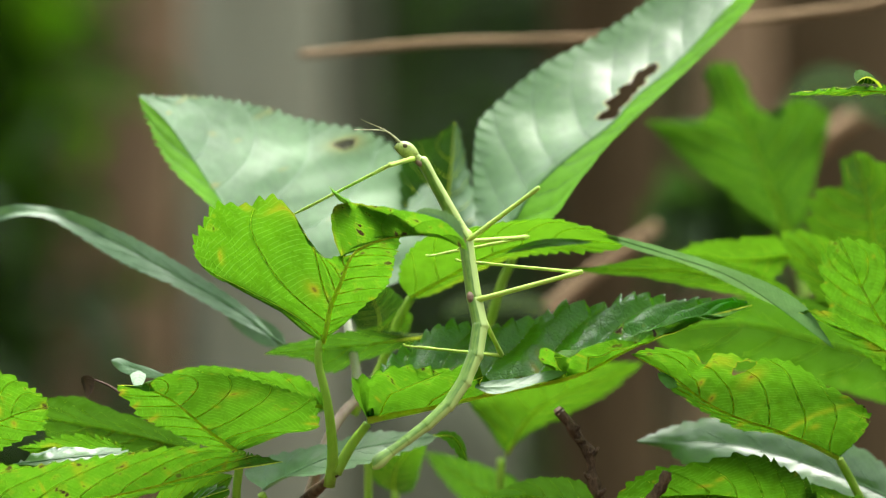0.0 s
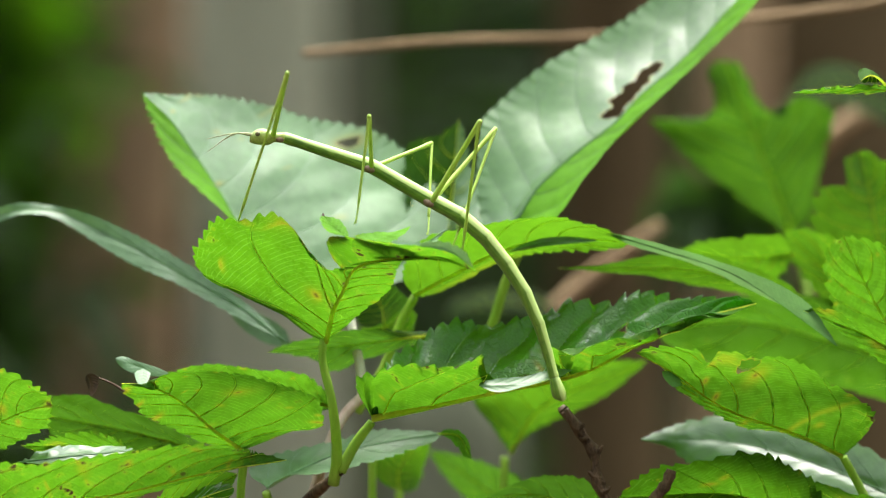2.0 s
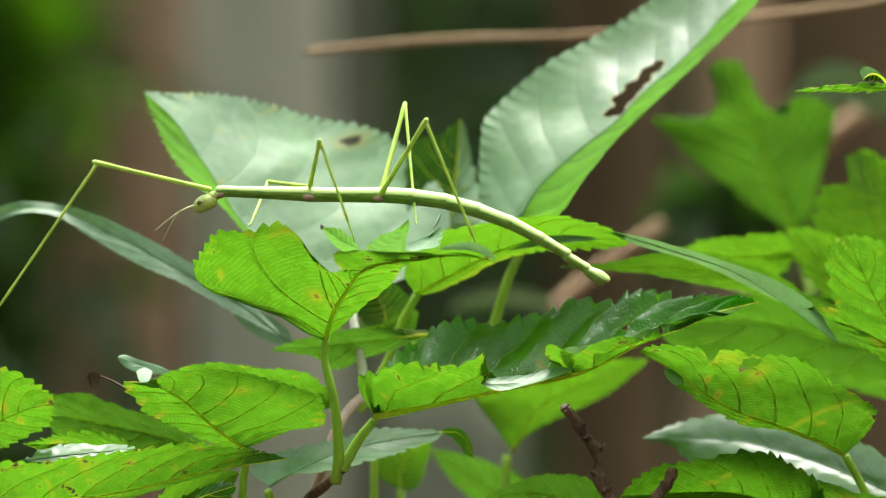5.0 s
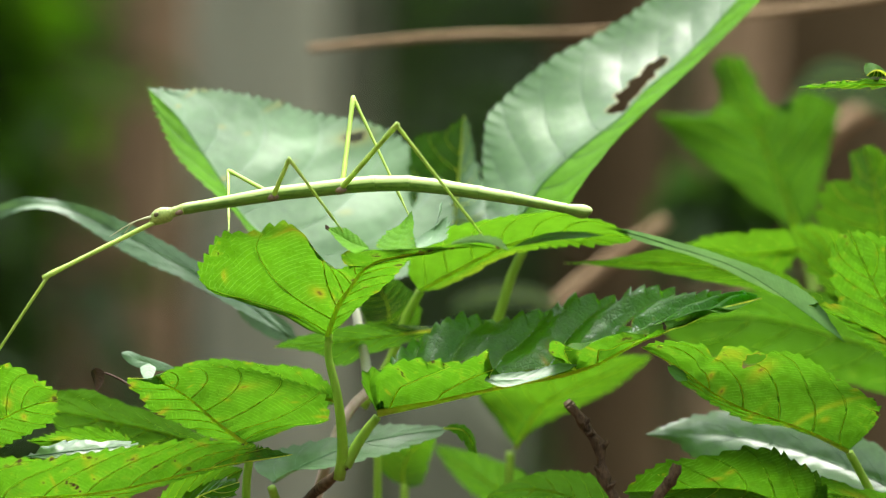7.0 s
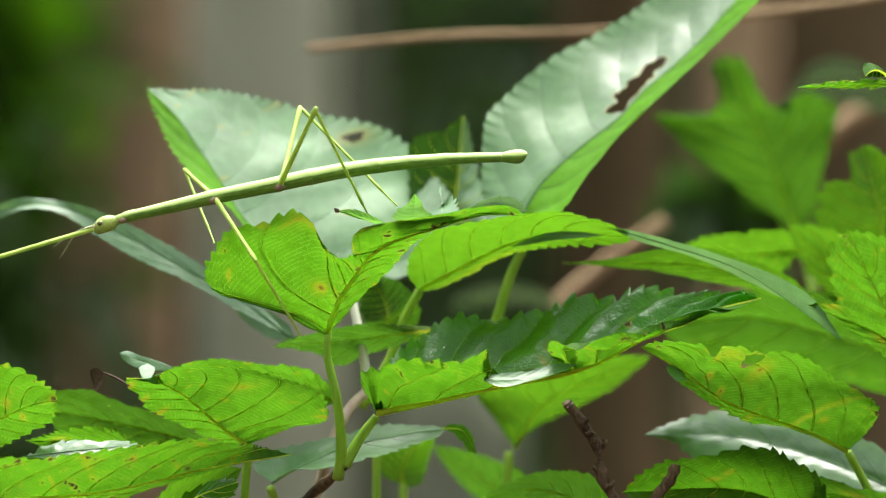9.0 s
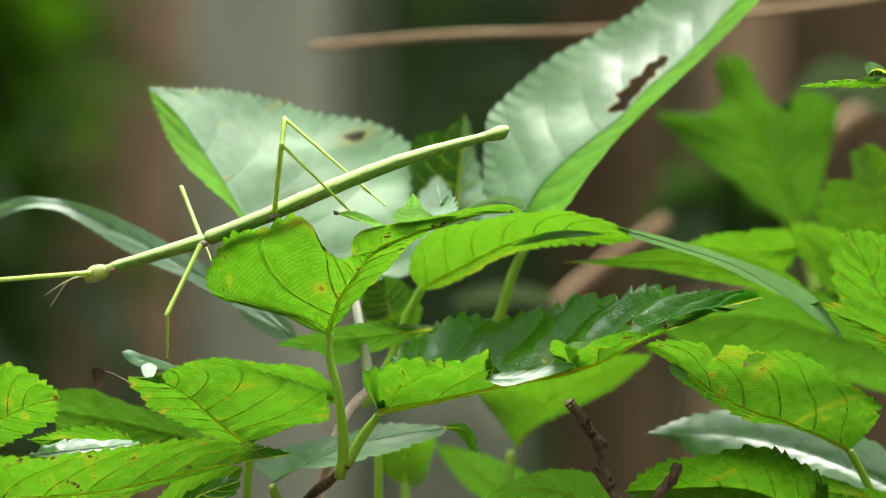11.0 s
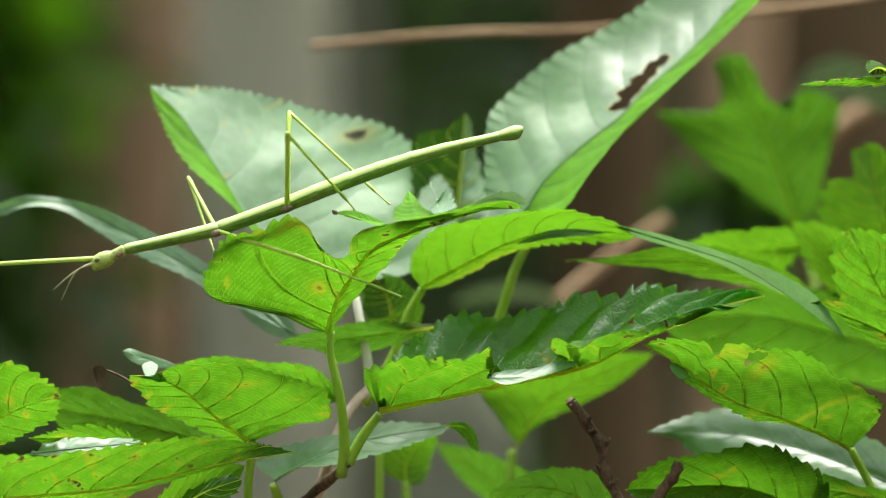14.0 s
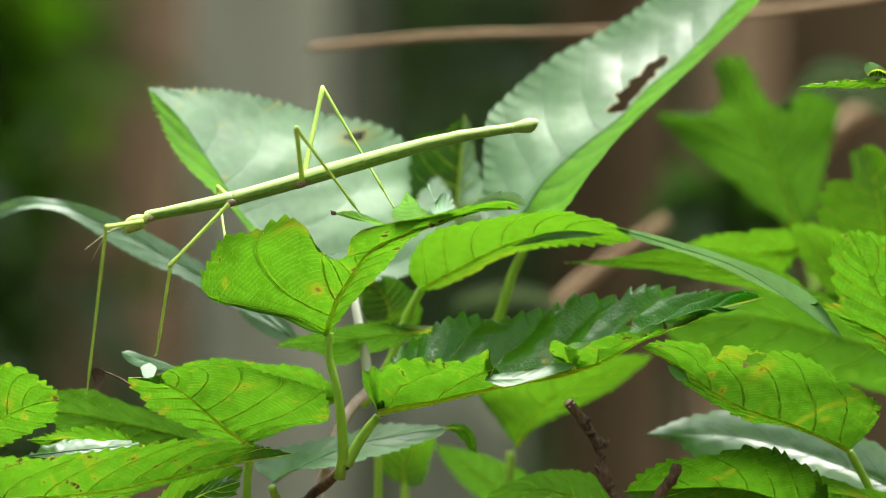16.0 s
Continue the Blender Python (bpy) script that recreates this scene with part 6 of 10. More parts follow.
    walk(INSECT['metathorax'], [
        (0, pose(0.00000, 0.00000, 0.00000, -117.2, -72.2, 116.0)),
        (0.5, pose(0.00000, 0.00000, 0.00000, -113.7, -74.4, 112.9)),
        (0.7, pose(0.00000, 0.00000, 0.00000, -145.6, -67.6, 143.5)),
        (0.8, pose(0.00000, 0.00000, 0.00000, 180.0, -65.8, 180.0)),
        (1, pose(0.00000, 0.00000, 0.00000, 180.0, -62.2, 180.0)),
        (1.2, pose(0.00000, 0.00000, 0.00000, 180.0, -47.4, 180.0)),
        (1.5, pose(0.00000, 0.00000, 0.00000, 180.0, -37.5, 180.0)),
        (2, pose(0.00000, 0.00000, 0.00000, 180.0, -29.9, 180.0)),
        (2.5, pose(0.00000, 0.00000, 0.00000, 180.0, -27.4, 180.0)),
        (3, pose(0.00000, 0.00000, 0.00000, 180.0, -15.9, 180.0)),
        (3.5, pose(0.00000, 0.00000, 0.00000, 180.0, -16.5, 180.0)),
        (3.8, pose(0.00000, 0.00000, 0.00000, 180.0, -19.6, 180.0)),
        (4, pose(0.00000, 0.00000, 0.00000, 180.0, -18.3, 180.0)),
        (4.2, pose(0.00000, 0.00000, 0.00000, 180.0, -14.0, 180.0)),
        (6.3, pose(0.00000, 0.00000, 0.00000, 180.0, 5.2, 180.0)),
        (6.4, pose(0.00000, 0.00000, 0.00000, 180.0, 4.7, 180.0)),
        (6.5, pose(0.00000, 0.00000, 0.00000, 180.0, 4.2, 180.0)),
        (6.6, pose(0.00000, 0.00000, 0.00000, 180.0, 4.2, 180.0)),
        (6.8, pose(0.00000, 0.00000, 0.00000, 180.0, 5.6, 180.0)),
        (7, pose(0.00000, 0.00000, 0.00000, 180.0, 6.2, 180.0)),
        (7.5, pose(0.00000, 0.00000, 0.00000, 180.0, 9.8, 180.0)),
        (8, pose(0.00000, 0.00000, 0.00000, 180.0, 9.8, 180.0)),
        (8.3, pose(0.00000, 0.00000, 0.00000, 180.0, 11.5, 180.0)),
        (8.4, pose(0.00000, 0.00000, 0.00000, 180.0, 11.4, 180.0)),
        (8.5, pose(0.00000, 0.00000, 0.00000, 180.0, 11.8, 180.0)),
        (9, pose(0.00000, 0.00000, 0.00000, 180.0, 11.3, 180.0)),
        (9.2, pose(0.00000, 0.00000, 0.00000, 180.0, 14.0, 180.0)),
        (11.3, pose(0.00000, 0.00000, 0.00000, 180.0, 21.3, 180.0)),
        (11.5, pose(0.00000, 0.00000, 0.00000, 180.0, 19.0, 180.0)),
        (11.7, pose(0.00000, 0.00000, 0.00000, 180.0, 19.8, 180.0)),
        (12, pose(0.00000, 0.00000, 0.00000, 180.0, 18.3, 180.0)),
        (12.5, pose(0.00000, 0.00000, 0.00000, 180.0, 18.6, 180.0)),
        (13, pose(0.00000, 0.00000, 0.00000, 180.0, 18.2, 180.0)),
        (13.5, pose(0.00000, 0.00000, 0.00000, 180.0, 18.2, 180.0)),
        (14, pose(0.00000, 0.00000, 0.00000, 180.0, 19.5, 180.0)),
        (14.3, pose(0.00000, 0.00000, 0.00000, 180.0, 18.7, 180.0)),
        (14.5, pose(0.00000, 0.00000, 0.00000, 180.0, 17.6, 180.0)),
        (14.8, pose(0.00000, 0.00000, 0.00000, 180.0, 15.9, 180.0)),
        (15, pose(0.00000, 0.00000, 0.00000, 180.0, 15.1, 180.0)),
        (15.1, pose(0.00000, 0.00000, 0.00000, 180.0, 14.6, 180.0)),
        (15.2, pose(0.00000, 0.00000, 0.00000, 180.0, 14.1, 180.0)),
        (15.3, pose(0.00000, 0.00000, 0.00000, 180.0, 14.1, 180.0)),
        (15.5, pose(0.00000, 0.00000, 0.00000, 180.0, 16.1, 180.0)),
        (15.7, pose(0.00000, 0.00000, 0.00000, 180.0, 16.7, 180.0)),
        (16, pose(0.00000, 0.00000, 0.00000, 180.0, 15.5, 180.0)),
    ])
    walk(INSECT['abdomen0'], [
        (0, pose(0.00000, 0.00000, 0.00000, -60.9, 65.3, -63.2)),
        (0.5, pose(0.00000, 0.00000, 0.00000, -68.3, 65.2, -70.1)),
        (0.7, pose(0.00000, 0.00000, 0.00000, -56.6, 67.7, -58.6)),
        (0.8, pose(0.00000, 0.00000, 0.00000, -38.2, 64.2, -41.2)),
        (1, pose(0.00000, 0.00000, 0.00000, -22.4, 56.6, -26.3)),
        (1.2, pose(0.00000, 0.00000, 0.00000, -17.5, 53.5, -21.4)),
        (1.5, pose(0.00000, 0.00000, 0.00000, -8.0, 41.9, -11.8)),
        (2, pose(0.00000, 0.00000, 0.00000, 0.0, 28.4, 0.0)),
        (2.5, pose(0.00000, 0.00000, 0.00000, 0.0, 29.1, 0.0)),
        (3, pose(0.00000, 0.00000, 0.00000, 0.0, 16.5, 0.0)),
        (3.5, pose(0.00000, 0.00000, 0.00000, 0.0, 19.0, 0.0)),
        (3.8, pose(0.00000, 0.00000, 0.00000, 0.0, 19.3, 0.0)),
        (4, pose(0.00000, 0.00000, 0.00000, 0.0, 17.1, 0.0)),
        (4.2, pose(0.00000, 0.00000, 0.00000, 0.0, 14.0, 0.0)),
        (6.3, pose(0.00000, 0.00000, 0.00000, 0.0, -4.9, 0.0)),
        (6.4, pose(0.00000, 0.00000, 0.00000, 0.0, -3.9, 0.0)),
        (6.5, pose(0.00000, 0.00000, 0.00000, 0.0, -1.9, 0.0)),
        (6.6, pose(0.00000, 0.00000, 0.00000, 0.0, -4.5, 0.0)),
        (6.8, pose(0.00000, 0.00000, 0.00000, 0.0, -4.3, 0.0)),
        (7, pose(0.00000, 0.00000, 0.00000, 0.0, -4.4, 0.0)),
        (7.5, pose(0.00000, 0.00000, 0.00000, 0.0, -5.2, 0.0)),
        (8, pose(0.00000, 0.00000, 0.00000, 1.0, -6.6, -9.0)),
        (8.3, pose(0.00000, 0.00000, 0.00000, 0.0, -8.5, 0.0)),
        (8.4, pose(0.00000, 0.00000, 0.00000, 0.0, -8.7, 0.0)),
        (8.5, pose(0.00000, 0.00000, 0.00000, 0.0, -9.6, 0.0)),
        (9, pose(0.00000, 0.00000, 0.00000, 0.0, -11.7, 0.0)),
        (9.2, pose(0.00000, 0.00000, 0.00000, 0.0, -15.2, 0.0)),
        (11.3, pose(0.00000, 0.00000, 0.00000, 0.0, -23.8, 0.0)),
        (11.5, pose(0.00000, 0.00000, 0.00000, 0.0, -17.7, 0.0)),
        (11.7, pose(0.00000, 0.00000, 0.00000, 0.0, -25.4, 0.0)),
        (12, pose(0.00000, 0.00000, 0.00000, 0.0, -20.2, 0.0)),
        (12.5, pose(0.00000, 0.00000, 0.00000, 0.0, -24.1, 0.0)),
        (13, pose(0.00000, 0.00000, 0.00000, 0.0, -22.8, 0.0)),
        (13.5, pose(0.00000, 0.00000, 0.00000, 0.0, -23.1, 0.0)),
        (14, pose(0.00000, 0.00000, 0.00000, 0.0, -21.7, 0.0)),
        (14.3, pose(0.00000, 0.00000, 0.00000, 0.0, -20.7, 0.0)),
        (14.5, pose(0.00000, 0.00000, 0.00000, 0.0, -19.8, 0.0)),
        (14.8, pose(0.00000, 0.00000, 0.00000, 0.0, -19.2, 0.0)),
        (15, pose(0.00000, 0.00000, 0.00000, 0.0, -18.5, 0.0)),
        (15.1, pose(0.00000, 0.00000, 0.00000, 0.0, -18.1, 0.0)),
        (15.2, pose(0.00000, 0.00000, 0.00000, 0.0, -17.6, 0.0)),
        (15.3, pose(0.00000, 0.00000, 0.00000, 0.0, -16.6, 0.0)),
        (15.5, pose(0.00000, 0.00000, 0.00000, 0.0, -15.7, 0.0)),
        (15.7, pose(0.00000, 0.00000, 0.00000, 0.0, -21.0, 0.0)),
        (16, pose(0.00000, 0.00000, 0.00000, 2.6, -15.8, -9.5)),
    ])
    walk(INSECT['abdomen1'], [
        (0, pose(0.00108, -0.00215, -0.00521, -112.6, 66.2, -110.8)),
        (0.5, pose(0.00081, -0.00224, -0.00515, -111.8, 65.0, -109.9)),
        (0.7, pose(0.00116, -0.00191, -0.00545, -82.6, 70.9, -83.0)),
        (0.8, pose(0.00196, -0.00172, -0.00540, -64.9, 71.6, -66.0)),
        (1, pose(0.00301, -0.00149, -0.00509, -47.5, 70.9, -49.1)),
        (1.2, pose(0.00342, -0.00134, -0.00495, -26.9, 63.7, -29.5)),
        (1.5, pose(0.00458, -0.00096, -0.00419, -13.1, 55.6, -15.8)),
        (2, pose(0.00560, 0.00000, -0.00303, 0.0, 40.8, 0.0)),
        (2.5, pose(0.00554, 0.00000, -0.00309, 0.0, 37.2, 0.0)),
        (3, pose(0.00618, 0.00000, -0.00184, 0.0, 24.3, 0.0)),
        (3.5, pose(0.00607, 0.00000, -0.00209, 0.0, 25.0, 0.0)),
        (3.8, pose(0.00613, 0.00000, -0.00214, 0.0, 22.9, 0.0)),
        (4, pose(0.00614, 0.00000, -0.00188, 0.0, 21.0, 0.0)),
        (4.2, pose(0.00624, 0.00000, -0.00155, 0.0, 18.4, 0.0)),
        (6.3, pose(0.00634, 0.00000, 0.00054, 0.0, -1.0, 0.0)),
        (6.4, pose(0.00638, 0.00000, 0.00043, 0.0, -0.2, 0.0)),
        (6.5, pose(0.00643, 0.00000, 0.00022, 0.0, 1.7, 0.0)),
        (6.6, pose(0.00640, 0.00000, 0.00050, 0.0, -0.7, 0.0)),
        (6.8, pose(0.00640, 0.00000, 0.00049, 0.0, -0.5, 0.0)),
        (7, pose(0.00641, 0.00000, 0.00049, 0.0, -0.4, 0.0)),
        (7.5, pose(0.00624, 0.00000, 0.00057, 0.0, -2.8, 0.0)),
        (8, pose(0.00613, -0.00097, 0.00071, 0.8, -4.9, -9.0)),
        (8.3, pose(0.00620, 0.00000, 0.00093, 0.0, -7.4, 0.0)),
        (8.4, pose(0.00622, 0.00000, 0.00095, 0.0, -7.7, 0.0)),
        (8.5, pose(0.00622, 0.00000, 0.00106, 0.0, -8.5, 0.0)),
        (9, pose(0.00619, 0.00000, 0.00129, 0.0, -10.9, 0.0)),
        (9.2, pose(0.00596, 0.00000, 0.00163, 0.0, -14.3, 0.0)),
        (11.3, pose(0.00581, 0.00000, 0.00256, 0.0, -22.9, 0.0)),
        (11.5, pose(0.00603, 0.00000, 0.00192, 0.0, -18.3, 0.0)),
        (11.7, pose(0.00570, 0.00000, 0.00271, 0.0, -22.8, 0.0)),
        (12, pose(0.00595, 0.00000, 0.00220, 0.0, -19.9, 0.0)),
        (12.5, pose(0.00583, 0.00000, 0.00260, 0.0, -22.3, 0.0)),
        (13, pose(0.00580, 0.00000, 0.00243, 0.0, -21.7, 0.0)),
        (13.5, pose(0.00579, 0.00000, 0.00248, 0.0, -21.9, 0.0)),
        (14, pose(0.00585, 0.00000, 0.00233, 0.0, -20.8, 0.0)),
        (14.3, pose(0.00593, 0.00000, 0.00223, 0.0, -19.7, 0.0)),
        (14.5, pose(0.00599, 0.00000, 0.00215, 0.0, -18.8, 0.0)),
        (14.8, pose(0.00603, 0.00000, 0.00210, 0.0, -18.2, 0.0)),
        (15, pose(0.00605, 0.00000, 0.00203, 0.0, -17.6, 0.0)),
        (15.1, pose(0.00609, 0.00000, 0.00199, 0.0, -17.1, 0.0)),
        (15.2, pose(0.00612, 0.00000, 0.00194, 0.0, -16.7, 0.0)),
        (15.3, pose(0.00616, 0.00000, 0.00184, 0.0, -15.9, 0.0)),
        (15.5, pose(0.00618, 0.00000, 0.00174, 0.0, -15.7, 0.0)),
        (15.7, pose(0.00600, 0.00000, 0.00230, 0.0, -19.0, 0.0)),
        (16, pose(0.00593, -0.00099, 0.00170, 2.6, -15.5, -9.5)),
    ])
    walk(INSECT['abdomen2'], [
        (0, pose(0.00020, -0.00446, -0.01081, -138.0, 58.8, -133.5)),
        (0.5, pose(-0.00007, -0.00466, -0.01065, -131.9, 59.8, -127.8)),
        (0.7, pose(0.00142, -0.00396, -0.01142, -105.7, 70.3, -104.8)),
        (0.8, pose(0.00278, -0.00356, -0.01149, -91.3, 73.3, -91.2)),
        (1, pose(0.00440, -0.00309, -0.01122, -104.7, 75.4, -104.2)),
        (1.2, pose(0.00596, -0.00278, -0.01086, -49.8, 73.7, -50.9)),
        (1.5, pose(0.00823, -0.00199, -0.00973, -22.1, 67.6, -23.7)),
        (2, pose(0.01077, 0.00000, -0.00748, 0.0, 51.4, 0.0)),
        (2.5, pose(0.01097, 0.00000, -0.00721, 0.0, 46.0, 0.0)),
        (3, pose(0.01250, 0.00000, -0.00468, 0.0, 34.5, 0.0)),
        (3.5, pose(0.01233, 0.00000, -0.00501, 0.0, 34.4, 0.0)),
        (3.8, pose(0.01256, 0.00000, -0.00486, 0.0, 31.3, 0.0)),
        (4, pose(0.01259, 0.00000, -0.00436, 0.0, 27.7, 0.0)),
        (4.2, pose(0.01281, 0.00000, -0.00374, 0.0, 25.0, 0.0)),
        (6.3, pose(0.01319, 0.00000, 0.00067, 0.0, 5.9, 0.0)),
        (6.4, pose(0.01326, 0.00000, 0.00045, 0.0, 7.4, 0.0)),
        (6.5, pose(0.01336, 0.00000, 0.00000, 0.0, 9.9, 0.0)),
        (6.6, pose(0.01331, 0.00000, 0.00059, 0.0, 7.7, 0.0)),
        (6.8, pose(0.01331, 0.00000, 0.00055, 0.0, 6.5, 0.0)),
        (7, pose(0.01332, 0.00000, 0.00054, 0.0, 6.3, 0.0)),
        (7.5, pose(0.01297, 0.00000, 0.00090, 0.0, 1.6, 0.0)),
        (8, pose(0.01274, -0.00202, 0.00129, 0.2, -1.4, -9.0)),
        (8.3, pose(0.01288, 0.00000, 0.00180, 0.0, -4.5, 0.0)),
        (8.4, pose(0.01292, 0.00000, 0.00185, 0.0, -4.1, 0.0)),
        (8.5, pose(0.01293, 0.00000, 0.00206, 0.0, -4.4, 0.0)),
        (9, pose(0.01288, 0.00000, 0.00257, 0.0, -8.0, 0.0)),
        (9.2, pose(0.01241, 0.00000, 0.00327, 0.0, -9.0, 0.0)),
        (11.3, pose(0.01212, 0.00000, 0.00523, 0.0, -22.3, 0.0)),
        (11.5, pose(0.01250, 0.00000, 0.00406, 0.0, -20.4, 0.0)),
        (11.7, pose(0.01197, 0.00000, 0.00534, 0.0, -17.7, 0.0)),
        (12, pose(0.01238, 0.00000, 0.00452, 0.0, -19.9, 0.0)),
        (12.5, pose(0.01220, 0.00000, 0.00522, 0.0, -18.0, 0.0)),
        (13, pose(0.01209, 0.00000, 0.00494, 0.0, -20.5, 0.0)),
        (13.5, pose(0.01208, 0.00000, 0.00501, 0.0, -20.3, 0.0)),
        (14, pose(0.01220, 0.00000, 0.00474, 0.0, -19.5, 0.0)),
        (14.3, pose(0.01235, 0.00000, 0.00453, 0.0, -17.9, 0.0)),
        (14.5, pose(0.01248, 0.00000, 0.00436, 0.0, -16.6, 0.0)),
        (14.8, pose(0.01256, 0.00000, 0.00425, 0.0, -15.6, 0.0)),
        (15, pose(0.01260, 0.00000, 0.00410, 0.0, -14.9, 0.0)),
        (15.1, pose(0.01268, 0.00000, 0.00402, 0.0, -14.3, 0.0)),
        (15.2, pose(0.01274, 0.00000, 0.00393, 0.0, -14.2, 0.0)),
        (15.3, pose(0.01282, 0.00000, 0.00373, 0.0, -13.9, 0.0)),
        (15.5, pose(0.01285, 0.00000, 0.00361, 0.0, -15.8, 0.0)),
        (15.7, pose(0.01254, 0.00000, 0.00455, 0.0, -15.3, 0.0)),
        (16, pose(0.01231, -0.00205, 0.00349, 2.5, -15.3, -9.5)),
    ])
    walk(INSECT['abdomen3'], [
        (0, pose(-0.00199, -0.00677, -0.01607, -150.8, 50.1, -143.9)),
        (0.5, pose(-0.00194, -0.00707, -0.01590, -149.4, 49.4, -142.1)),
        (0.7, pose(0.00087, -0.00601, -0.01734, -143.0, 60.1, -139.0)),
        (0.8, pose(0.00274, -0.00541, -0.01763, -123.6, 70.1, -122.0)),
        (1, pose(0.00399, -0.00469, -0.01754, -133.8, 70.7, -132.1)),
        (1.2, pose(0.00713, -0.00422, -0.01720, -79.7, 77.2, -79.9)),
        (1.5, pose(0.01058, -0.00303, -0.01596, -39.5, 76.2, -40.3)),
        (2, pose(0.01504, 0.00000, -0.01284, 0.0, 57.5, 0.0)),
        (2.5, pose(0.01571, 0.00000, -0.01212, 0.0, 49.7, 0.0)),
        (3, pose(0.01822, 0.00000, -0.00862, 0.0, 39.2, 0.0)),
        (3.5, pose(0.01804, 0.00000, -0.00893, 0.0, 38.0, 0.0)),
        (3.8, pose(0.01853, 0.00000, -0.00848, 0.0, 36.6, 0.0)),
        (4, pose(0.01871, 0.00000, -0.00757, 0.0, 33.3, 0.0)),
        (4.2, pose(0.01909, 0.00000, -0.00667, 0.0, 31.0, 0.0)),
        (6.3, pose(0.02000, 0.00000, -0.00004, 0.0, 8.9, 0.0)),
        (6.4, pose(0.02010, 0.00000, -0.00043, 0.0, 10.5, 0.0)),
        (6.5, pose(0.02019, 0.00000, -0.00119, 0.0, 13.3, 0.0)),
        (6.6, pose(0.02016, 0.00000, -0.00034, 0.0, 11.2, 0.0)),
        (6.8, pose(0.02018, 0.00000, -0.00023, 0.0, 9.2, 0.0)),
        (7, pose(0.02019, 0.00000, -0.00023, 0.0, 8.7, 0.0)),
        (7.5, pose(0.01971, 0.00000, 0.00071, 0.0, 3.5, 0.0)),
        (8, pose(0.01936, -0.00307, 0.00146, -0.1, 0.3, -9.0)),
        (8.3, pose(0.01961, 0.00000, 0.00233, 0.0, -2.6, 0.0)),
        (8.4, pose(0.01968, 0.00000, 0.00234, 0.0, -2.0, 0.0)),
        (8.5, pose(0.01971, 0.00000, 0.00258, 0.0, -2.0, 0.0)),
        (9, pose(0.01962, 0.00000, 0.00352, 0.0, -6.2, 0.0)),
        (9.2, pose(0.01898, 0.00000, 0.00431, 0.0, -5.0, 0.0)),
        (11.3, pose(0.01845, 0.00000, 0.00782, 0.0, -21.1, 0.0)),
        (11.5, pose(0.01889, 0.00000, 0.00643, 0.0, -19.8, 0.0)),
        (11.7, pose(0.01845, 0.00000, 0.00740, 0.0, -15.7, 0.0)),
        (12, pose(0.01881, 0.00000, 0.00684, 0.0, -19.3, 0.0)),
        (12.5, pose(0.01874, 0.00000, 0.00734, 0.0, -16.1, 0.0)),
        (13, pose(0.01843, 0.00000, 0.00732, 0.0, -19.4, 0.0)),
        (13.5, pose(0.01845, 0.00000, 0.00736, 0.0, -19.0, 0.0)),
        (14, pose(0.01860, 0.00000, 0.00701, 0.0, -18.4, 0.0)),
        (14.3, pose(0.01884, 0.00000, 0.00663, 0.0, -16.6, 0.0)),
        (14.5, pose(0.01905, 0.00000, 0.00631, 0.0, -15.2, 0.0)),
        (14.8, pose(0.01918, 0.00000, 0.00610, 0.0, -14.0, 0.0)),
        (15, pose(0.01924, 0.00000, 0.00586, 0.0, -13.2, 0.0)),
        (15.1, pose(0.01936, 0.00000, 0.00573, 0.0, -12.8, 0.0)),
        (15.2, pose(0.01944, 0.00000, 0.00562, 0.0, -12.7, 0.0)),
        (15.3, pose(0.01954, 0.00000, 0.00539, 0.0, -12.8, 0.0)),
        (15.5, pose(0.01951, 0.00000, 0.00550, 0.0, -15.7, 0.0)),
        (15.7, pose(0.01921, 0.00000, 0.00638, 0.0, -14.0, 0.0)),
        (16, pose(0.01868, -0.00312, 0.00526, 2.5, -14.9, -9.5)),
    ])
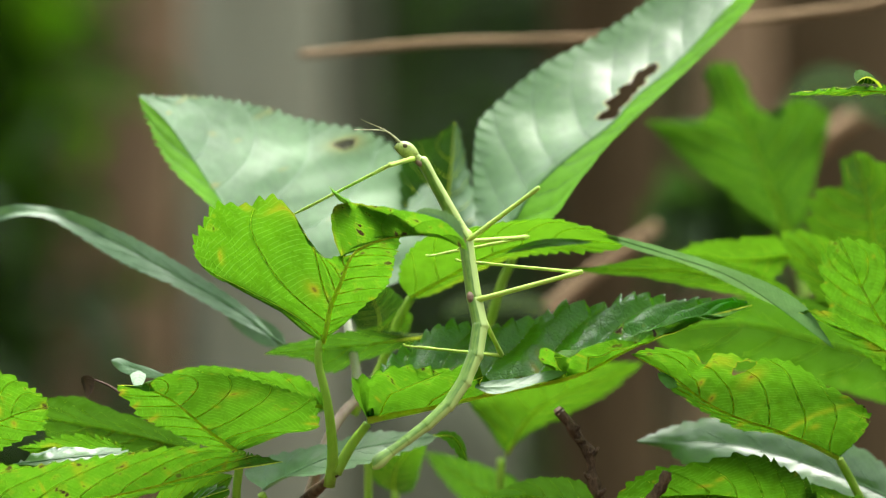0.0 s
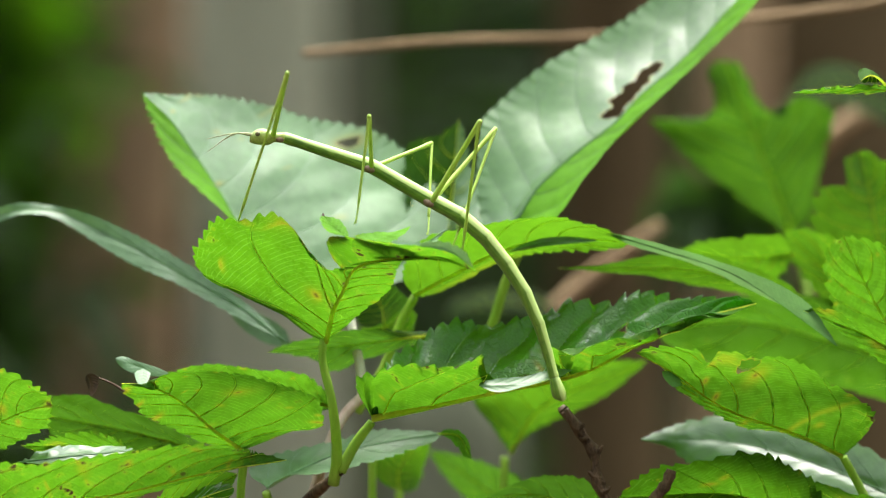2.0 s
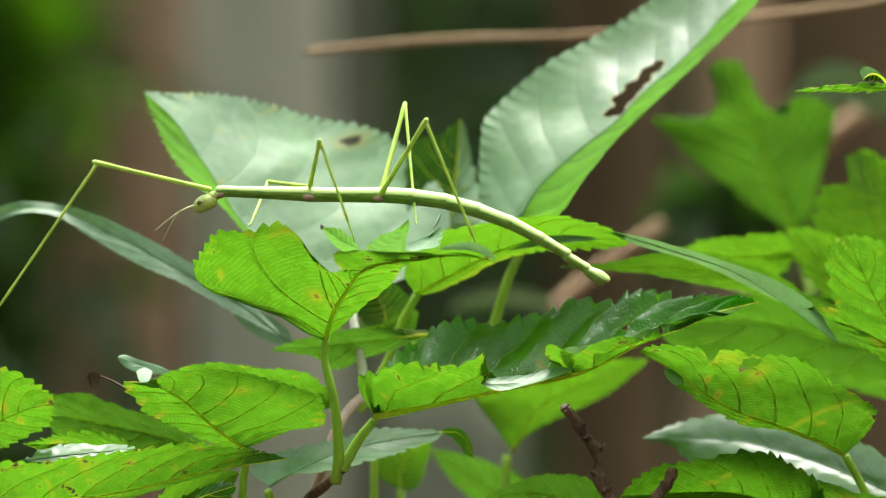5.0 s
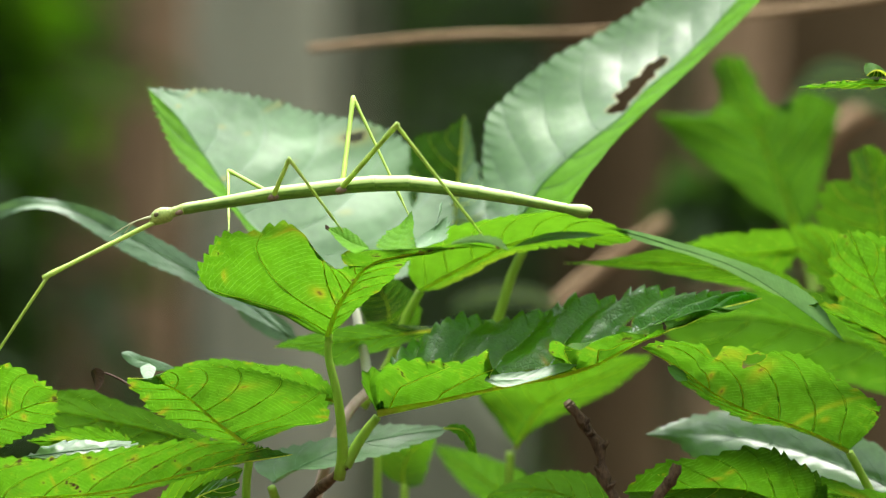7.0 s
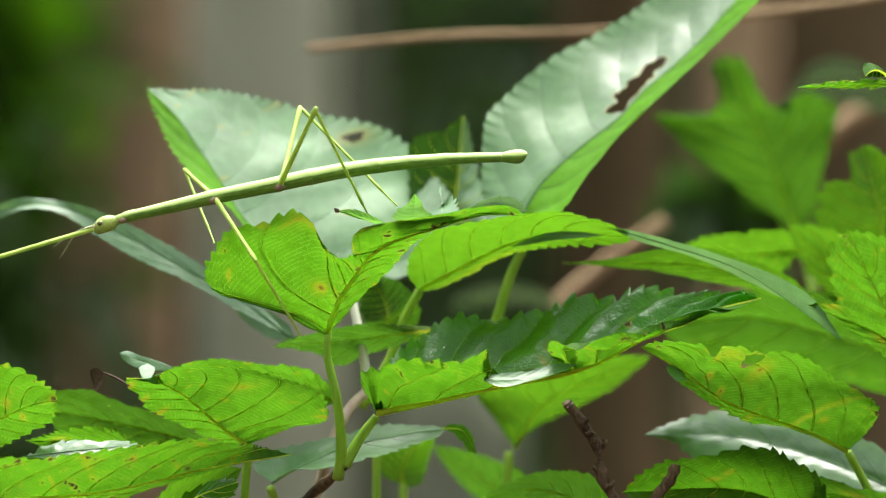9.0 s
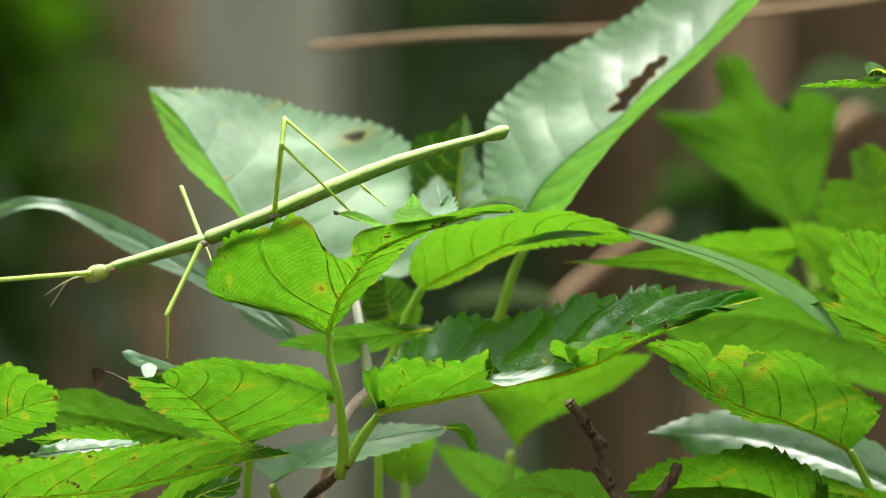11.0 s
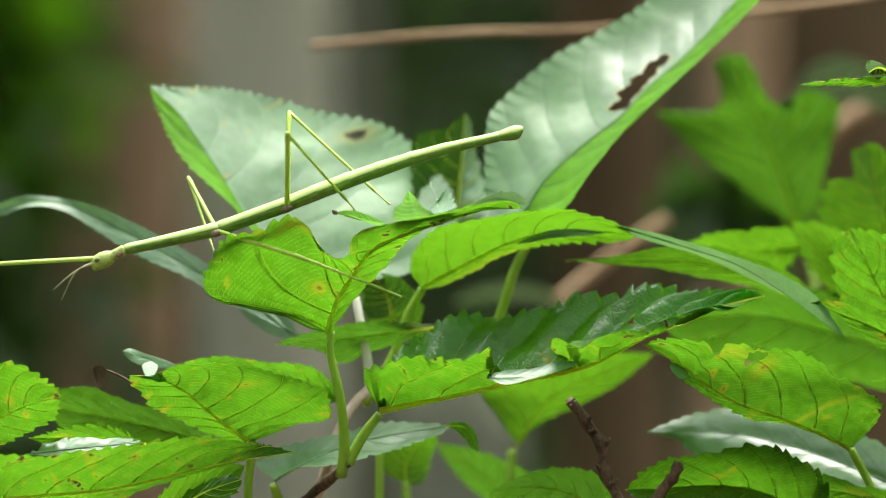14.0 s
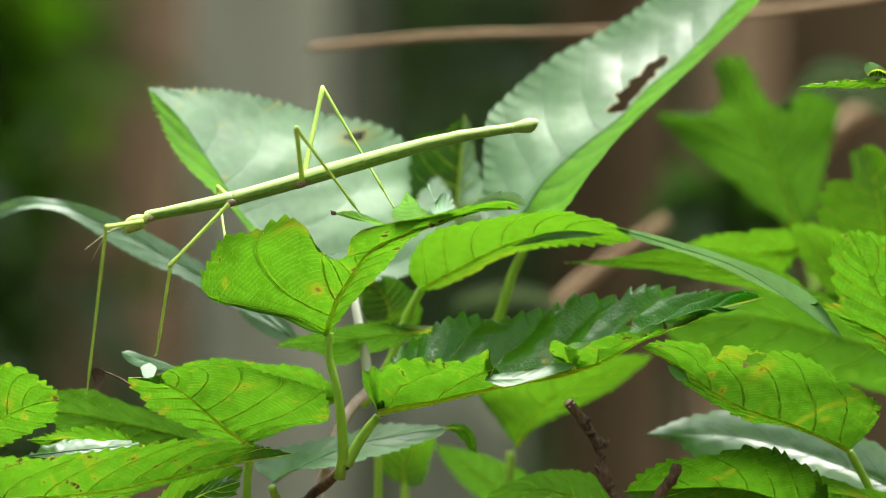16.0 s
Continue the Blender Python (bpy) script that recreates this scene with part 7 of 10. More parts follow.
    walk(INSECT['abdomen4'], [
        (0, pose(-0.00517, -0.00908, -0.02077, -160.7, 38.9, -150.9)),
        (0.5, pose(-0.00503, -0.00948, -0.02049, -163.9, 32.4, -151.8)),
        (0.7, pose(-0.00148, -0.00806, -0.02277, -156.6, 49.0, -150.1)),
        (0.8, pose(0.00159, -0.00726, -0.02363, -151.1, 57.9, -146.9)),
        (1, pose(0.00254, -0.00629, -0.02369, -150.5, 62.8, -147.5)),
        (1.2, pose(0.00739, -0.00566, -0.02362, -124.0, 74.8, -123.1)),
        (1.5, pose(0.01180, -0.00406, -0.02248, -102.1, 80.9, -101.9)),
        (2, pose(0.01872, 0.00000, -0.01862, 0.0, 66.0, 0.0)),
        (2.5, pose(0.02013, 0.00000, -0.01733, 0.0, 54.8, 0.0)),
        (3, pose(0.02360, 0.00000, -0.01300, 0.0, 44.3, 0.0)),
        (3.5, pose(0.02349, 0.00000, -0.01319, 0.0, 40.3, 0.0)),
        (3.8, pose(0.02414, 0.00000, -0.01265, 0.0, 42.5, 0.0)),
        (4, pose(0.02449, 0.00000, -0.01137, 0.0, 38.1, 0.0)),
        (4.2, pose(0.02503, 0.00000, -0.01024, 0.0, 36.6, 0.0)),
        (6.3, pose(0.02677, 0.00000, -0.00110, 0.0, 11.0, 0.0)),
        (6.4, pose(0.02687, 0.00000, -0.00169, 0.0, 11.9, 0.0)),
        (6.5, pose(0.02694, 0.00000, -0.00278, 0.0, 14.3, 0.0)),
        (6.6, pose(0.02695, 0.00000, -0.00169, 0.0, 12.2, 0.0)),
        (6.8, pose(0.02701, 0.00000, -0.00134, 0.0, 10.2, 0.0)),
        (7, pose(0.02703, 0.00000, -0.00128, 0.0, 9.4, 0.0)),
        (7.5, pose(0.02644, 0.00000, 0.00031, 0.0, 4.6, 0.0)),
        (8, pose(0.02597, -0.00412, 0.00142, -0.3, 2.0, -9.0)),
        (8.3, pose(0.02635, 0.00000, 0.00264, 0.0, -0.2, 0.0)),
        (8.4, pose(0.02644, 0.00000, 0.00258, 0.0, -0.9, 0.0)),
        (8.5, pose(0.02649, 0.00000, 0.00283, 0.0, -2.2, 0.0)),
        (9, pose(0.02639, 0.00000, 0.00425, 0.0, -4.6, 0.0)),
        (9.2, pose(0.02562, 0.00000, 0.00488, 0.0, -4.8, 0.0)),
        (11.3, pose(0.02483, 0.00000, 0.01029, 0.0, -18.2, 0.0)),
        (11.5, pose(0.02531, 0.00000, 0.00875, 0.0, -15.8, 0.0)),
        (11.7, pose(0.02499, 0.00000, 0.00925, 0.0, -15.5, 0.0)),
        (12, pose(0.02526, 0.00000, 0.00910, 0.0, -17.3, 0.0)),
        (12.5, pose(0.02535, 0.00000, 0.00925, 0.0, -15.9, 0.0)),
        (13, pose(0.02482, 0.00000, 0.00957, 0.0, -16.8, 0.0)),
        (13.5, pose(0.02486, 0.00000, 0.00957, 0.0, -16.5, 0.0)),
        (14, pose(0.02504, 0.00000, 0.00914, 0.0, -16.0, 0.0)),
        (14.3, pose(0.02538, 0.00000, 0.00858, 0.0, -14.5, 0.0)),
        (14.5, pose(0.02567, 0.00000, 0.00811, 0.0, -13.4, 0.0)),
        (14.8, pose(0.02585, 0.00000, 0.00777, 0.0, -12.3, 0.0)),
        (15, pose(0.02592, 0.00000, 0.00743, 0.0, -11.5, 0.0)),
        (15.1, pose(0.02609, 0.00000, 0.00725, 0.0, -11.5, 0.0)),
        (15.2, pose(0.02619, 0.00000, 0.00714, 0.0, -11.8, 0.0)),
        (15.3, pose(0.02629, 0.00000, 0.00693, 0.0, -11.9, 0.0)),
        (15.5, pose(0.02617, 0.00000, 0.00738, 0.0, -14.4, 0.0)),
        (15.7, pose(0.02592, 0.00000, 0.00805, 0.0, -13.7, 0.0)),
        (16, pose(0.02505, -0.00418, 0.00698, 2.1, -12.6, -9.4)),
    ])
    walk(INSECT['abdomen5'], [
        (0, pose(-0.00932, -0.01139, -0.02461, -164.2, 33.6, -153.0)),
        (0.5, pose(-0.00953, -0.01190, -0.02372, -168.5, 24.5, -154.0)),
        (0.7, pose(-0.00506, -0.01012, -0.02751, -159.3, 45.5, -152.1)),
        (0.8, pose(-0.00125, -0.00910, -0.02904, -159.0, 49.9, -153.3)),
        (1, pose(0.00003, -0.00789, -0.02948, -156.0, 58.0, -152.3)),
        (1.2, pose(0.00645, -0.00710, -0.02996, -142.7, 69.6, -141.0)),
        (1.5, pose(0.01158, -0.00509, -0.02911, -134.0, 77.8, -133.3)),
        (2, pose(0.02150, 0.00000, -0.02488, 0.0, 73.2, 0.0)),
        (2.5, pose(0.02407, 0.00000, -0.02291, 0.0, 63.9, 0.0)),
        (3, pose(0.02857, 0.00000, -0.01785, 0.0, 50.3, 0.0)),
        (3.5, pose(0.02876, 0.00000, -0.01767, 0.0, 43.9, 0.0)),
        (3.8, pose(0.02928, 0.00000, -0.01738, 0.0, 47.6, 0.0)),
        (4, pose(0.02993, 0.00000, -0.01563, 0.0, 40.2, 0.0)),
        (4.2, pose(0.03059, 0.00000, -0.01437, 0.0, 39.0, 0.0)),
        (6.3, pose(0.03350, 0.00000, -0.00240, 0.0, 13.5, 0.0)),
        (6.4, pose(0.03360, 0.00000, -0.00311, 0.0, 13.7, 0.0)),
        (6.5, pose(0.03365, 0.00000, -0.00450, 0.0, 15.9, 0.0)),
        (6.6, pose(0.03371, 0.00000, -0.00315, 0.0, 13.6, 0.0)),
        (6.8, pose(0.03381, 0.00000, -0.00256, 0.0, 11.7, 0.0)),
        (7, pose(0.03386, 0.00000, -0.00241, 0.0, 10.6, 0.0)),
        (7.5, pose(0.03316, 0.00000, -0.00024, 0.0, 6.1, 0.0)),
        (8, pose(0.03256, -0.00517, 0.00118, -0.7, 4.4, -9.1)),
        (8.3, pose(0.03309, 0.00000, 0.00267, 0.0, 2.7, 0.0)),
        (8.4, pose(0.03321, 0.00000, 0.00268, 0.0, 0.6, 0.0)),
        (8.5, pose(0.03328, 0.00000, 0.00310, 0.0, -2.7, 0.0)),
        (9, pose(0.03318, 0.00000, 0.00480, 0.0, -2.5, 0.0)),
        (9.2, pose(0.03224, 0.00000, 0.00544, 0.0, -5.0, 0.0)),
        (11.3, pose(0.03133, 0.00000, 0.01243, 0.0, -15.3, 0.0)),
        (11.5, pose(0.03186, 0.00000, 0.01060, 0.0, -12.0, 0.0)),
        (11.7, pose(0.03154, 0.00000, 0.01107, 0.0, -15.0, 0.0)),
        (12, pose(0.03179, 0.00000, 0.01113, 0.0, -15.0, 0.0)),
        (12.5, pose(0.03197, 0.00000, 0.01114, 0.0, -15.5, 0.0)),
        (13, pose(0.03130, 0.00000, 0.01152, 0.0, -14.1, 0.0)),
        (13.5, pose(0.03136, 0.00000, 0.01149, 0.0, -13.8, 0.0)),
        (14, pose(0.03156, 0.00000, 0.01101, 0.0, -13.4, 0.0)),
        (14.3, pose(0.03198, 0.00000, 0.01028, 0.0, -12.2, 0.0)),
        (14.5, pose(0.03234, 0.00000, 0.00970, 0.0, -11.7, 0.0)),
        (14.8, pose(0.03257, 0.00000, 0.00923, 0.0, -10.5, 0.0)),
        (15, pose(0.03265, 0.00000, 0.00880, 0.0, -9.6, 0.0)),
        (15.1, pose(0.03285, 0.00000, 0.00863, 0.0, -10.1, 0.0)),
        (15.2, pose(0.03295, 0.00000, 0.00856, 0.0, -10.7, 0.0)),
        (15.3, pose(0.03306, 0.00000, 0.00836, 0.0, -11.0, 0.0)),
        (15.5, pose(0.03287, 0.00000, 0.00909, 0.0, -12.7, 0.0)),
        (15.7, pose(0.03264, 0.00000, 0.00968, 0.0, -13.2, 0.0)),
        (16, pose(0.03147, -0.00525, 0.00843, 1.5, -9.2, -9.3)),
    ])
    walk(INSECT['abdomen6'], [
        (0, pose(-0.01320, -0.01337, -0.02750, -164.8, 32.6, -153.2)),
        (0.5, pose(-0.01376, -0.01397, -0.02587, -169.2, 23.1, -154.2)),
        (0.7, pose(-0.00838, -0.01187, -0.03134, -159.6, 45.1, -152.3)),
        (0.8, pose(-0.00439, -0.01069, -0.03322, -160.1, 48.2, -154.2)),
        (1, pose(-0.00258, -0.00926, -0.03420, -156.9, 57.0, -153.0)),
        (1.2, pose(0.00492, -0.00833, -0.03524, -145.7, 68.2, -143.7)),
        (1.5, pose(0.01075, -0.00598, -0.03473, -138.0, 76.9, -137.2)),
        (2, pose(0.02320, 0.00000, -0.03051, 0.0, 75.1, 0.0)),
        (2.5, pose(0.02664, 0.00000, -0.02817, 0.0, 69.0, 0.0)),
        (3, pose(0.03238, 0.00000, -0.02243, 0.0, 52.3, 0.0)),
        (3.5, pose(0.03304, 0.00000, -0.02178, 0.0, 45.7, 0.0)),
        (3.8, pose(0.03333, 0.00000, -0.02180, 0.0, 48.9, 0.0)),
        (4, pose(0.03446, 0.00000, -0.01945, 0.0, 40.6, 0.0)),
        (4.2, pose(0.03521, 0.00000, -0.01811, 0.0, 39.5, 0.0)),
        (6.3, pose(0.03921, 0.00000, -0.00378, 0.0, 14.4, 0.0)),
        (6.4, pose(0.03934, 0.00000, -0.00451, 0.0, 14.5, 0.0)),
        (6.5, pose(0.03937, 0.00000, -0.00612, 0.0, 16.5, 0.0)),
        (6.6, pose(0.03947, 0.00000, -0.00455, 0.0, 14.3, 0.0)),
        (6.8, pose(0.03962, 0.00000, -0.00376, 0.0, 12.2, 0.0)),
        (7, pose(0.03969, 0.00000, -0.00350, 0.0, 11.0, 0.0)),
        (7.5, pose(0.03891, 0.00000, -0.00085, 0.0, 6.7, 0.0)),
        (8, pose(0.03818, -0.00607, 0.00074, -0.9, 5.5, -9.1)),
        (8.3, pose(0.03887, 0.00000, 0.00239, 0.0, 3.9, 0.0)),
        (8.4, pose(0.03901, 0.00000, 0.00263, 0.0, 1.2, 0.0)),
        (8.5, pose(0.03910, 0.00000, 0.00336, 0.0, -2.7, 0.0)),
        (9, pose(0.03901, 0.00000, 0.00505, 0.0, -1.5, 0.0)),
        (9.2, pose(0.03793, 0.00000, 0.00593, 0.0, -4.8, 0.0)),
        (11.3, pose(0.03699, 0.00000, 0.01397, 0.0, -14.3, 0.0)),
        (11.5, pose(0.03758, 0.00000, 0.01182, 0.0, -10.9, 0.0)),
        (11.7, pose(0.03717, 0.00000, 0.01258, 0.0, -14.8, 0.0)),
        (12, pose(0.03744, 0.00000, 0.01265, 0.0, -14.2, 0.0)),
        (12.5, pose(0.03765, 0.00000, 0.01271, 0.0, -15.3, 0.0)),
        (13, pose(0.03693, 0.00000, 0.01294, 0.0, -13.2, 0.0)),
        (13.5, pose(0.03701, 0.00000, 0.01288, 0.0, -12.9, 0.0)),
        (14, pose(0.03722, 0.00000, 0.01236, 0.0, -12.6, 0.0)),
        (14.3, pose(0.03770, 0.00000, 0.01152, 0.0, -11.5, 0.0)),
        (14.5, pose(0.03809, 0.00000, 0.01089, 0.0, -11.1, 0.0)),
        (14.8, pose(0.03836, 0.00000, 0.01030, 0.0, -9.9, 0.0)),
        (15, pose(0.03846, 0.00000, 0.00978, 0.0, -8.9, 0.0)),
        (15.1, pose(0.03867, 0.00000, 0.00966, 0.0, -9.6, 0.0)),
        (15.2, pose(0.03878, 0.00000, 0.00966, 0.0, -10.4, 0.0)),
        (15.3, pose(0.03889, 0.00000, 0.00949, 0.0, -10.7, 0.0)),
        (15.5, pose(0.03866, 0.00000, 0.01039, 0.0, -12.1, 0.0)),
        (15.7, pose(0.03841, 0.00000, 0.01104, 0.0, -13.0, 0.0)),
        (16, pose(0.03703, -0.00616, 0.00935, 1.3, -7.8, -9.3)),
    ])
    walk(INSECT['abdomen7'], [
        (0, pose(-0.01647, -0.01502, -0.02985, -164.0, 33.8, -152.7)),
        (0.5, pose(-0.01732, -0.01569, -0.02756, -168.3, 24.8, -153.7)),
        (0.7, pose(-0.01117, -0.01334, -0.03449, -158.7, 46.2, -151.6)),
        (0.8, pose(-0.00712, -0.01201, -0.03661, -159.0, 49.7, -153.2)),
        (1, pose(-0.00483, -0.01041, -0.03809, -155.8, 58.0, -152.1)),
        (1.2, pose(0.00352, -0.00936, -0.03959, -143.6, 69.2, -141.7)),
        (1.5, pose(0.00995, -0.00671, -0.03939, -133.8, 77.8, -133.1)),
        (2, pose(0.02446, 0.00000, -0.03524, 0.0, 74.0, 0.0)),
        (2.5, pose(0.02839, 0.00000, -0.03272, 0.0, 68.1, 0.0)),
        (3, pose(0.03541, 0.00000, -0.02636, 0.0, 51.5, 0.0)),
        (3.5, pose(0.03649, 0.00000, -0.02532, 0.0, 45.3, 0.0)),
        (3.8, pose(0.03661, 0.00000, -0.02556, 0.0, 48.2, 0.0)),
        (4, pose(0.03821, 0.00000, -0.02267, 0.0, 40.1, 0.0)),
        (4.2, pose(0.03903, 0.00000, -0.02126, 0.0, 38.9, 0.0)),
        (6.3, pose(0.04396, 0.00000, -0.00500, 0.0, 14.1, 0.0)),
        (6.4, pose(0.04410, 0.00000, -0.00575, 0.0, 14.2, 0.0)),
        (6.5, pose(0.04412, 0.00000, -0.00752, 0.0, 16.3, 0.0)),
        (6.6, pose(0.04425, 0.00000, -0.00577, 0.0, 14.1, 0.0)),
        (6.8, pose(0.04444, 0.00000, -0.00481, 0.0, 12.0, 0.0)),
        (7, pose(0.04454, 0.00000, -0.00444, 0.0, 10.9, 0.0)),
        (7.5, pose(0.04370, 0.00000, -0.00142, 0.0, 6.5, 0.0)),
        (8, pose(0.04285, -0.00682, 0.00029, -0.8, 5.3, -9.1)),
        (8.3, pose(0.04368, 0.00000, 0.00207, 0.0, 3.5, 0.0)),
        (8.4, pose(0.04384, 0.00000, 0.00252, 0.0, 1.0, 0.0)),
        (8.5, pose(0.04395, 0.00000, 0.00359, 0.0, -2.7, 0.0)),
        (9, pose(0.04387, 0.00000, 0.00518, 0.0, -1.8, 0.0)),
        (9.2, pose(0.04266, 0.00000, 0.00633, 0.0, -4.8, 0.0)),
        (11.3, pose(0.04173, 0.00000, 0.01518, 0.0, -14.7, 0.0)),
        (11.5, pose(0.04236, 0.00000, 0.01274, 0.0, -11.4, 0.0)),
        (11.7, pose(0.04187, 0.00000, 0.01383, 0.0, -14.9, 0.0)),
        (12, pose(0.04218, 0.00000, 0.01385, 0.0, -14.5, 0.0)),
        (12.5, pose(0.04239, 0.00000, 0.01401, 0.0, -15.3, 0.0)),
        (13, pose(0.04164, 0.00000, 0.01404, 0.0, -13.6, 0.0)),
        (13.5, pose(0.04173, 0.00000, 0.01396, 0.0, -13.2, 0.0)),
        (14, pose(0.04195, 0.00000, 0.01342, 0.0, -12.9, 0.0)),
        (14.3, pose(0.04247, 0.00000, 0.01249, 0.0, -11.7, 0.0)),
        (14.5, pose(0.04290, 0.00000, 0.01184, 0.0, -11.3, 0.0)),
        (14.8, pose(0.04320, 0.00000, 0.01114, 0.0, -10.1, 0.0)),
        (15, pose(0.04331, 0.00000, 0.01054, 0.0, -9.1, 0.0)),
        (15.1, pose(0.04352, 0.00000, 0.01049, 0.0, -9.8, 0.0)),
        (15.2, pose(0.04363, 0.00000, 0.01055, 0.0, -10.5, 0.0)),
        (15.3, pose(0.04374, 0.00000, 0.01041, 0.0, -10.8, 0.0)),
        (15.5, pose(0.04349, 0.00000, 0.01143, 0.0, -12.2, 0.0)),
        (15.7, pose(0.04322, 0.00000, 0.01215, 0.0, -13.1, 0.0)),
        (16, pose(0.04167, -0.00692, 0.01000, 1.3, -8.2, -9.3)),
    ])
    walk(INSECT['femur_F_fore'], [
        (0, pose(-0.01211, 0.00424, 0.02850, -157.8, 3.9, -99.5)),
        (0.5, pose(-0.01109, 0.00884, 0.02767, -158.1, 5.2, -102.4)),
        (0.7, pose(-0.01734, 0.00372, 0.02616, -158.1, -5.6, -100.9)),
        (0.8, pose(-0.01968, 0.00517, 0.02387, -158.3, -11.4, -99.5)),
        (1, pose(-0.02169, 0.00080, 0.02434, -158.6, -10.1, -97.9)),
        (1.2, pose(-0.02576, 0.00465, 0.01881, -159.3, -10.5, -93.8)),
        (1.5, pose(-0.02936, 0.00080, 0.01551, -162.6, -20.5, -81.6)),
        (2, pose(-0.03190, 0.00080, 0.01237, -162.6, -25.6, -81.5)),
        (2.5, pose(-0.03234, 0.00080, 0.01172, -162.1, -27.0, -82.7)),
        (3, pose(-0.03436, 0.00080, 0.00578, -156.8, -38.9, -92.4)),
        (3.5, pose(-0.03439, 0.00080, 0.00628, -154.5, -38.8, -96.0)),
        (3.8, pose(-0.03420, 0.00080, 0.00870, -152.1, -42.5, -99.7)),
        (4, pose(-0.03419, 0.00080, 0.00667, -140.8, -38.8, -117.0)),
        (4.2, pose(-0.03406, 0.00080, 0.00470, -135.6, -22.0, -127.0)),
        (4.5, pose(-0.03402, 0.00100, 0.00409, -134.7, -20.1, -129.6)),
        (4.8, pose(-0.03393, 0.00152, 0.00253, -132.7, -15.1, -136.0)),
        (5.1, pose(-0.03380, 0.00224, 0.00039, -131.1, -8.0, -144.3)),
        (5.4, pose(-0.03367, 0.00301, -0.00193, -130.4, -0.1, -153.0)),
        (5.7, pose(-0.03354, 0.00373, -0.00407, -130.9, 7.2, -161.0)),
        (6, pose(-0.03345, 0.00425, -0.00563, -131.9, 12.4, -167.0)),
        (6.3, pose(-0.03341, 0.00445, -0.00624, -132.5, 14.4, -169.4)),
        (6.4, pose(-0.03363, 0.00434, -0.00514, -132.6, 1.8, -169.7)),
        (6.5, pose(-0.03354, 0.00475, -0.00461, -132.6, 0.3, -169.7)),
        (6.6, pose(-0.03321, 0.00504, -0.00504, -132.5, 13.0, -169.5)),
        (6.8, pose(-0.03434, 0.00080, -0.00586, -132.2, 27.1, -168.4)),
        (7, pose(-0.03457, 0.00080, -0.00575, -128.5, 25.7, -160.1)),
        (7.5, pose(-0.03384, 0.00080, -0.00744, -131.9, 18.5, -169.1)),
        (8, pose(-0.03361, 0.00080, -0.00699, -131.8, 22.1, -168.9)),
        (8.3, pose(-0.03288, 0.00080, -0.00755, -131.8, 21.8, -168.9)),
        (8.4, pose(-0.03288, 0.00080, -0.00755, -131.5, 19.8, -167.9)),
        (8.5, pose(-0.03300, 0.00080, -0.00761, -131.4, 17.5, -167.8)),
        (9, pose(-0.03311, 0.00080, -0.00783, -130.6, 16.3, -165.0)),
        (9.2, pose(-0.03350, 0.00080, -0.00913, -131.7, 11.9, -169.4)),
        (9.5, pose(-0.03354, 0.00080, -0.00929, -131.4, 11.5, -167.8)),
        (9.8, pose(-0.03363, 0.00080, -0.00969, -130.6, 10.3, -163.7)),
        (10.1, pose(-0.03377, 0.00080, -0.01024, -129.7, 8.7, -158.1)),
        (10.4, pose(-0.03391, 0.00080, -0.01083, -128.9, 6.8, -152.0)),
        (10.7, pose(-0.03405, 0.00080, -0.01138, -128.3, 5.0, -146.5)),
        (11, pose(-0.03414, 0.00080, -0.01178, -128.0, 3.6, -142.5)),
        (11.3, pose(-0.03418, 0.00080, -0.01194, -127.9, 3.1, -141.0)),
        (11.5, pose(-0.03508, 0.00080, -0.01059, -128.3, -1.4, -169.7)),
        (11.7, pose(-0.03446, 0.00080, -0.01154, -128.2, 21.9, -168.9)),
        (12, pose(-0.03502, 0.00080, -0.01076, -126.3, 4.5, -160.9)),
        (12.5, pose(-0.03446, 0.00080, -0.01064, -126.7, 0.7, -169.7)),
        (13, pose(-0.03541, 0.00080, -0.01064, -126.7, 0.9, -169.7)),
        (13.5, pose(-0.03536, 0.00080, -0.01064, -126.7, 1.6, -169.7)),
        (14, pose(-0.03502, 0.00080, -0.01059, -126.7, 3.1, -169.6)),
        (14.3, pose(-0.03457, 0.00080, -0.01059, -126.5, 6.3, -167.2)),
        (14.5, pose(-0.03429, 0.00080, -0.01053, -125.9, 8.5, -162.0)),
        (14.8, pose(-0.03418, 0.00080, -0.01002, -123.9, 11.8, -150.7)),
        (15, pose(-0.03418, 0.00080, -0.00969, -122.9, 14.0, -146.4)),
        (15.1, pose(-0.03401, 0.00080, -0.00974, -122.9, 14.9, -146.6)),
        (15.2, pose(-0.03395, 0.00080, -0.00980, -122.8, 15.8, -146.2)),
        (15.3, pose(-0.03378, 0.00080, -0.00997, -122.7, 16.4, -145.8)),
        (15.5, pose(-0.03389, 0.00080, -0.01002, -122.7, 15.5, -145.8)),
        (15.7, pose(-0.03316, 0.00080, -0.01070, -121.5, 10.7, -140.3)),
        (16, pose(-0.03188, 0.00548, -0.00825, -116.8, 2.6, -101.6)),
    ])
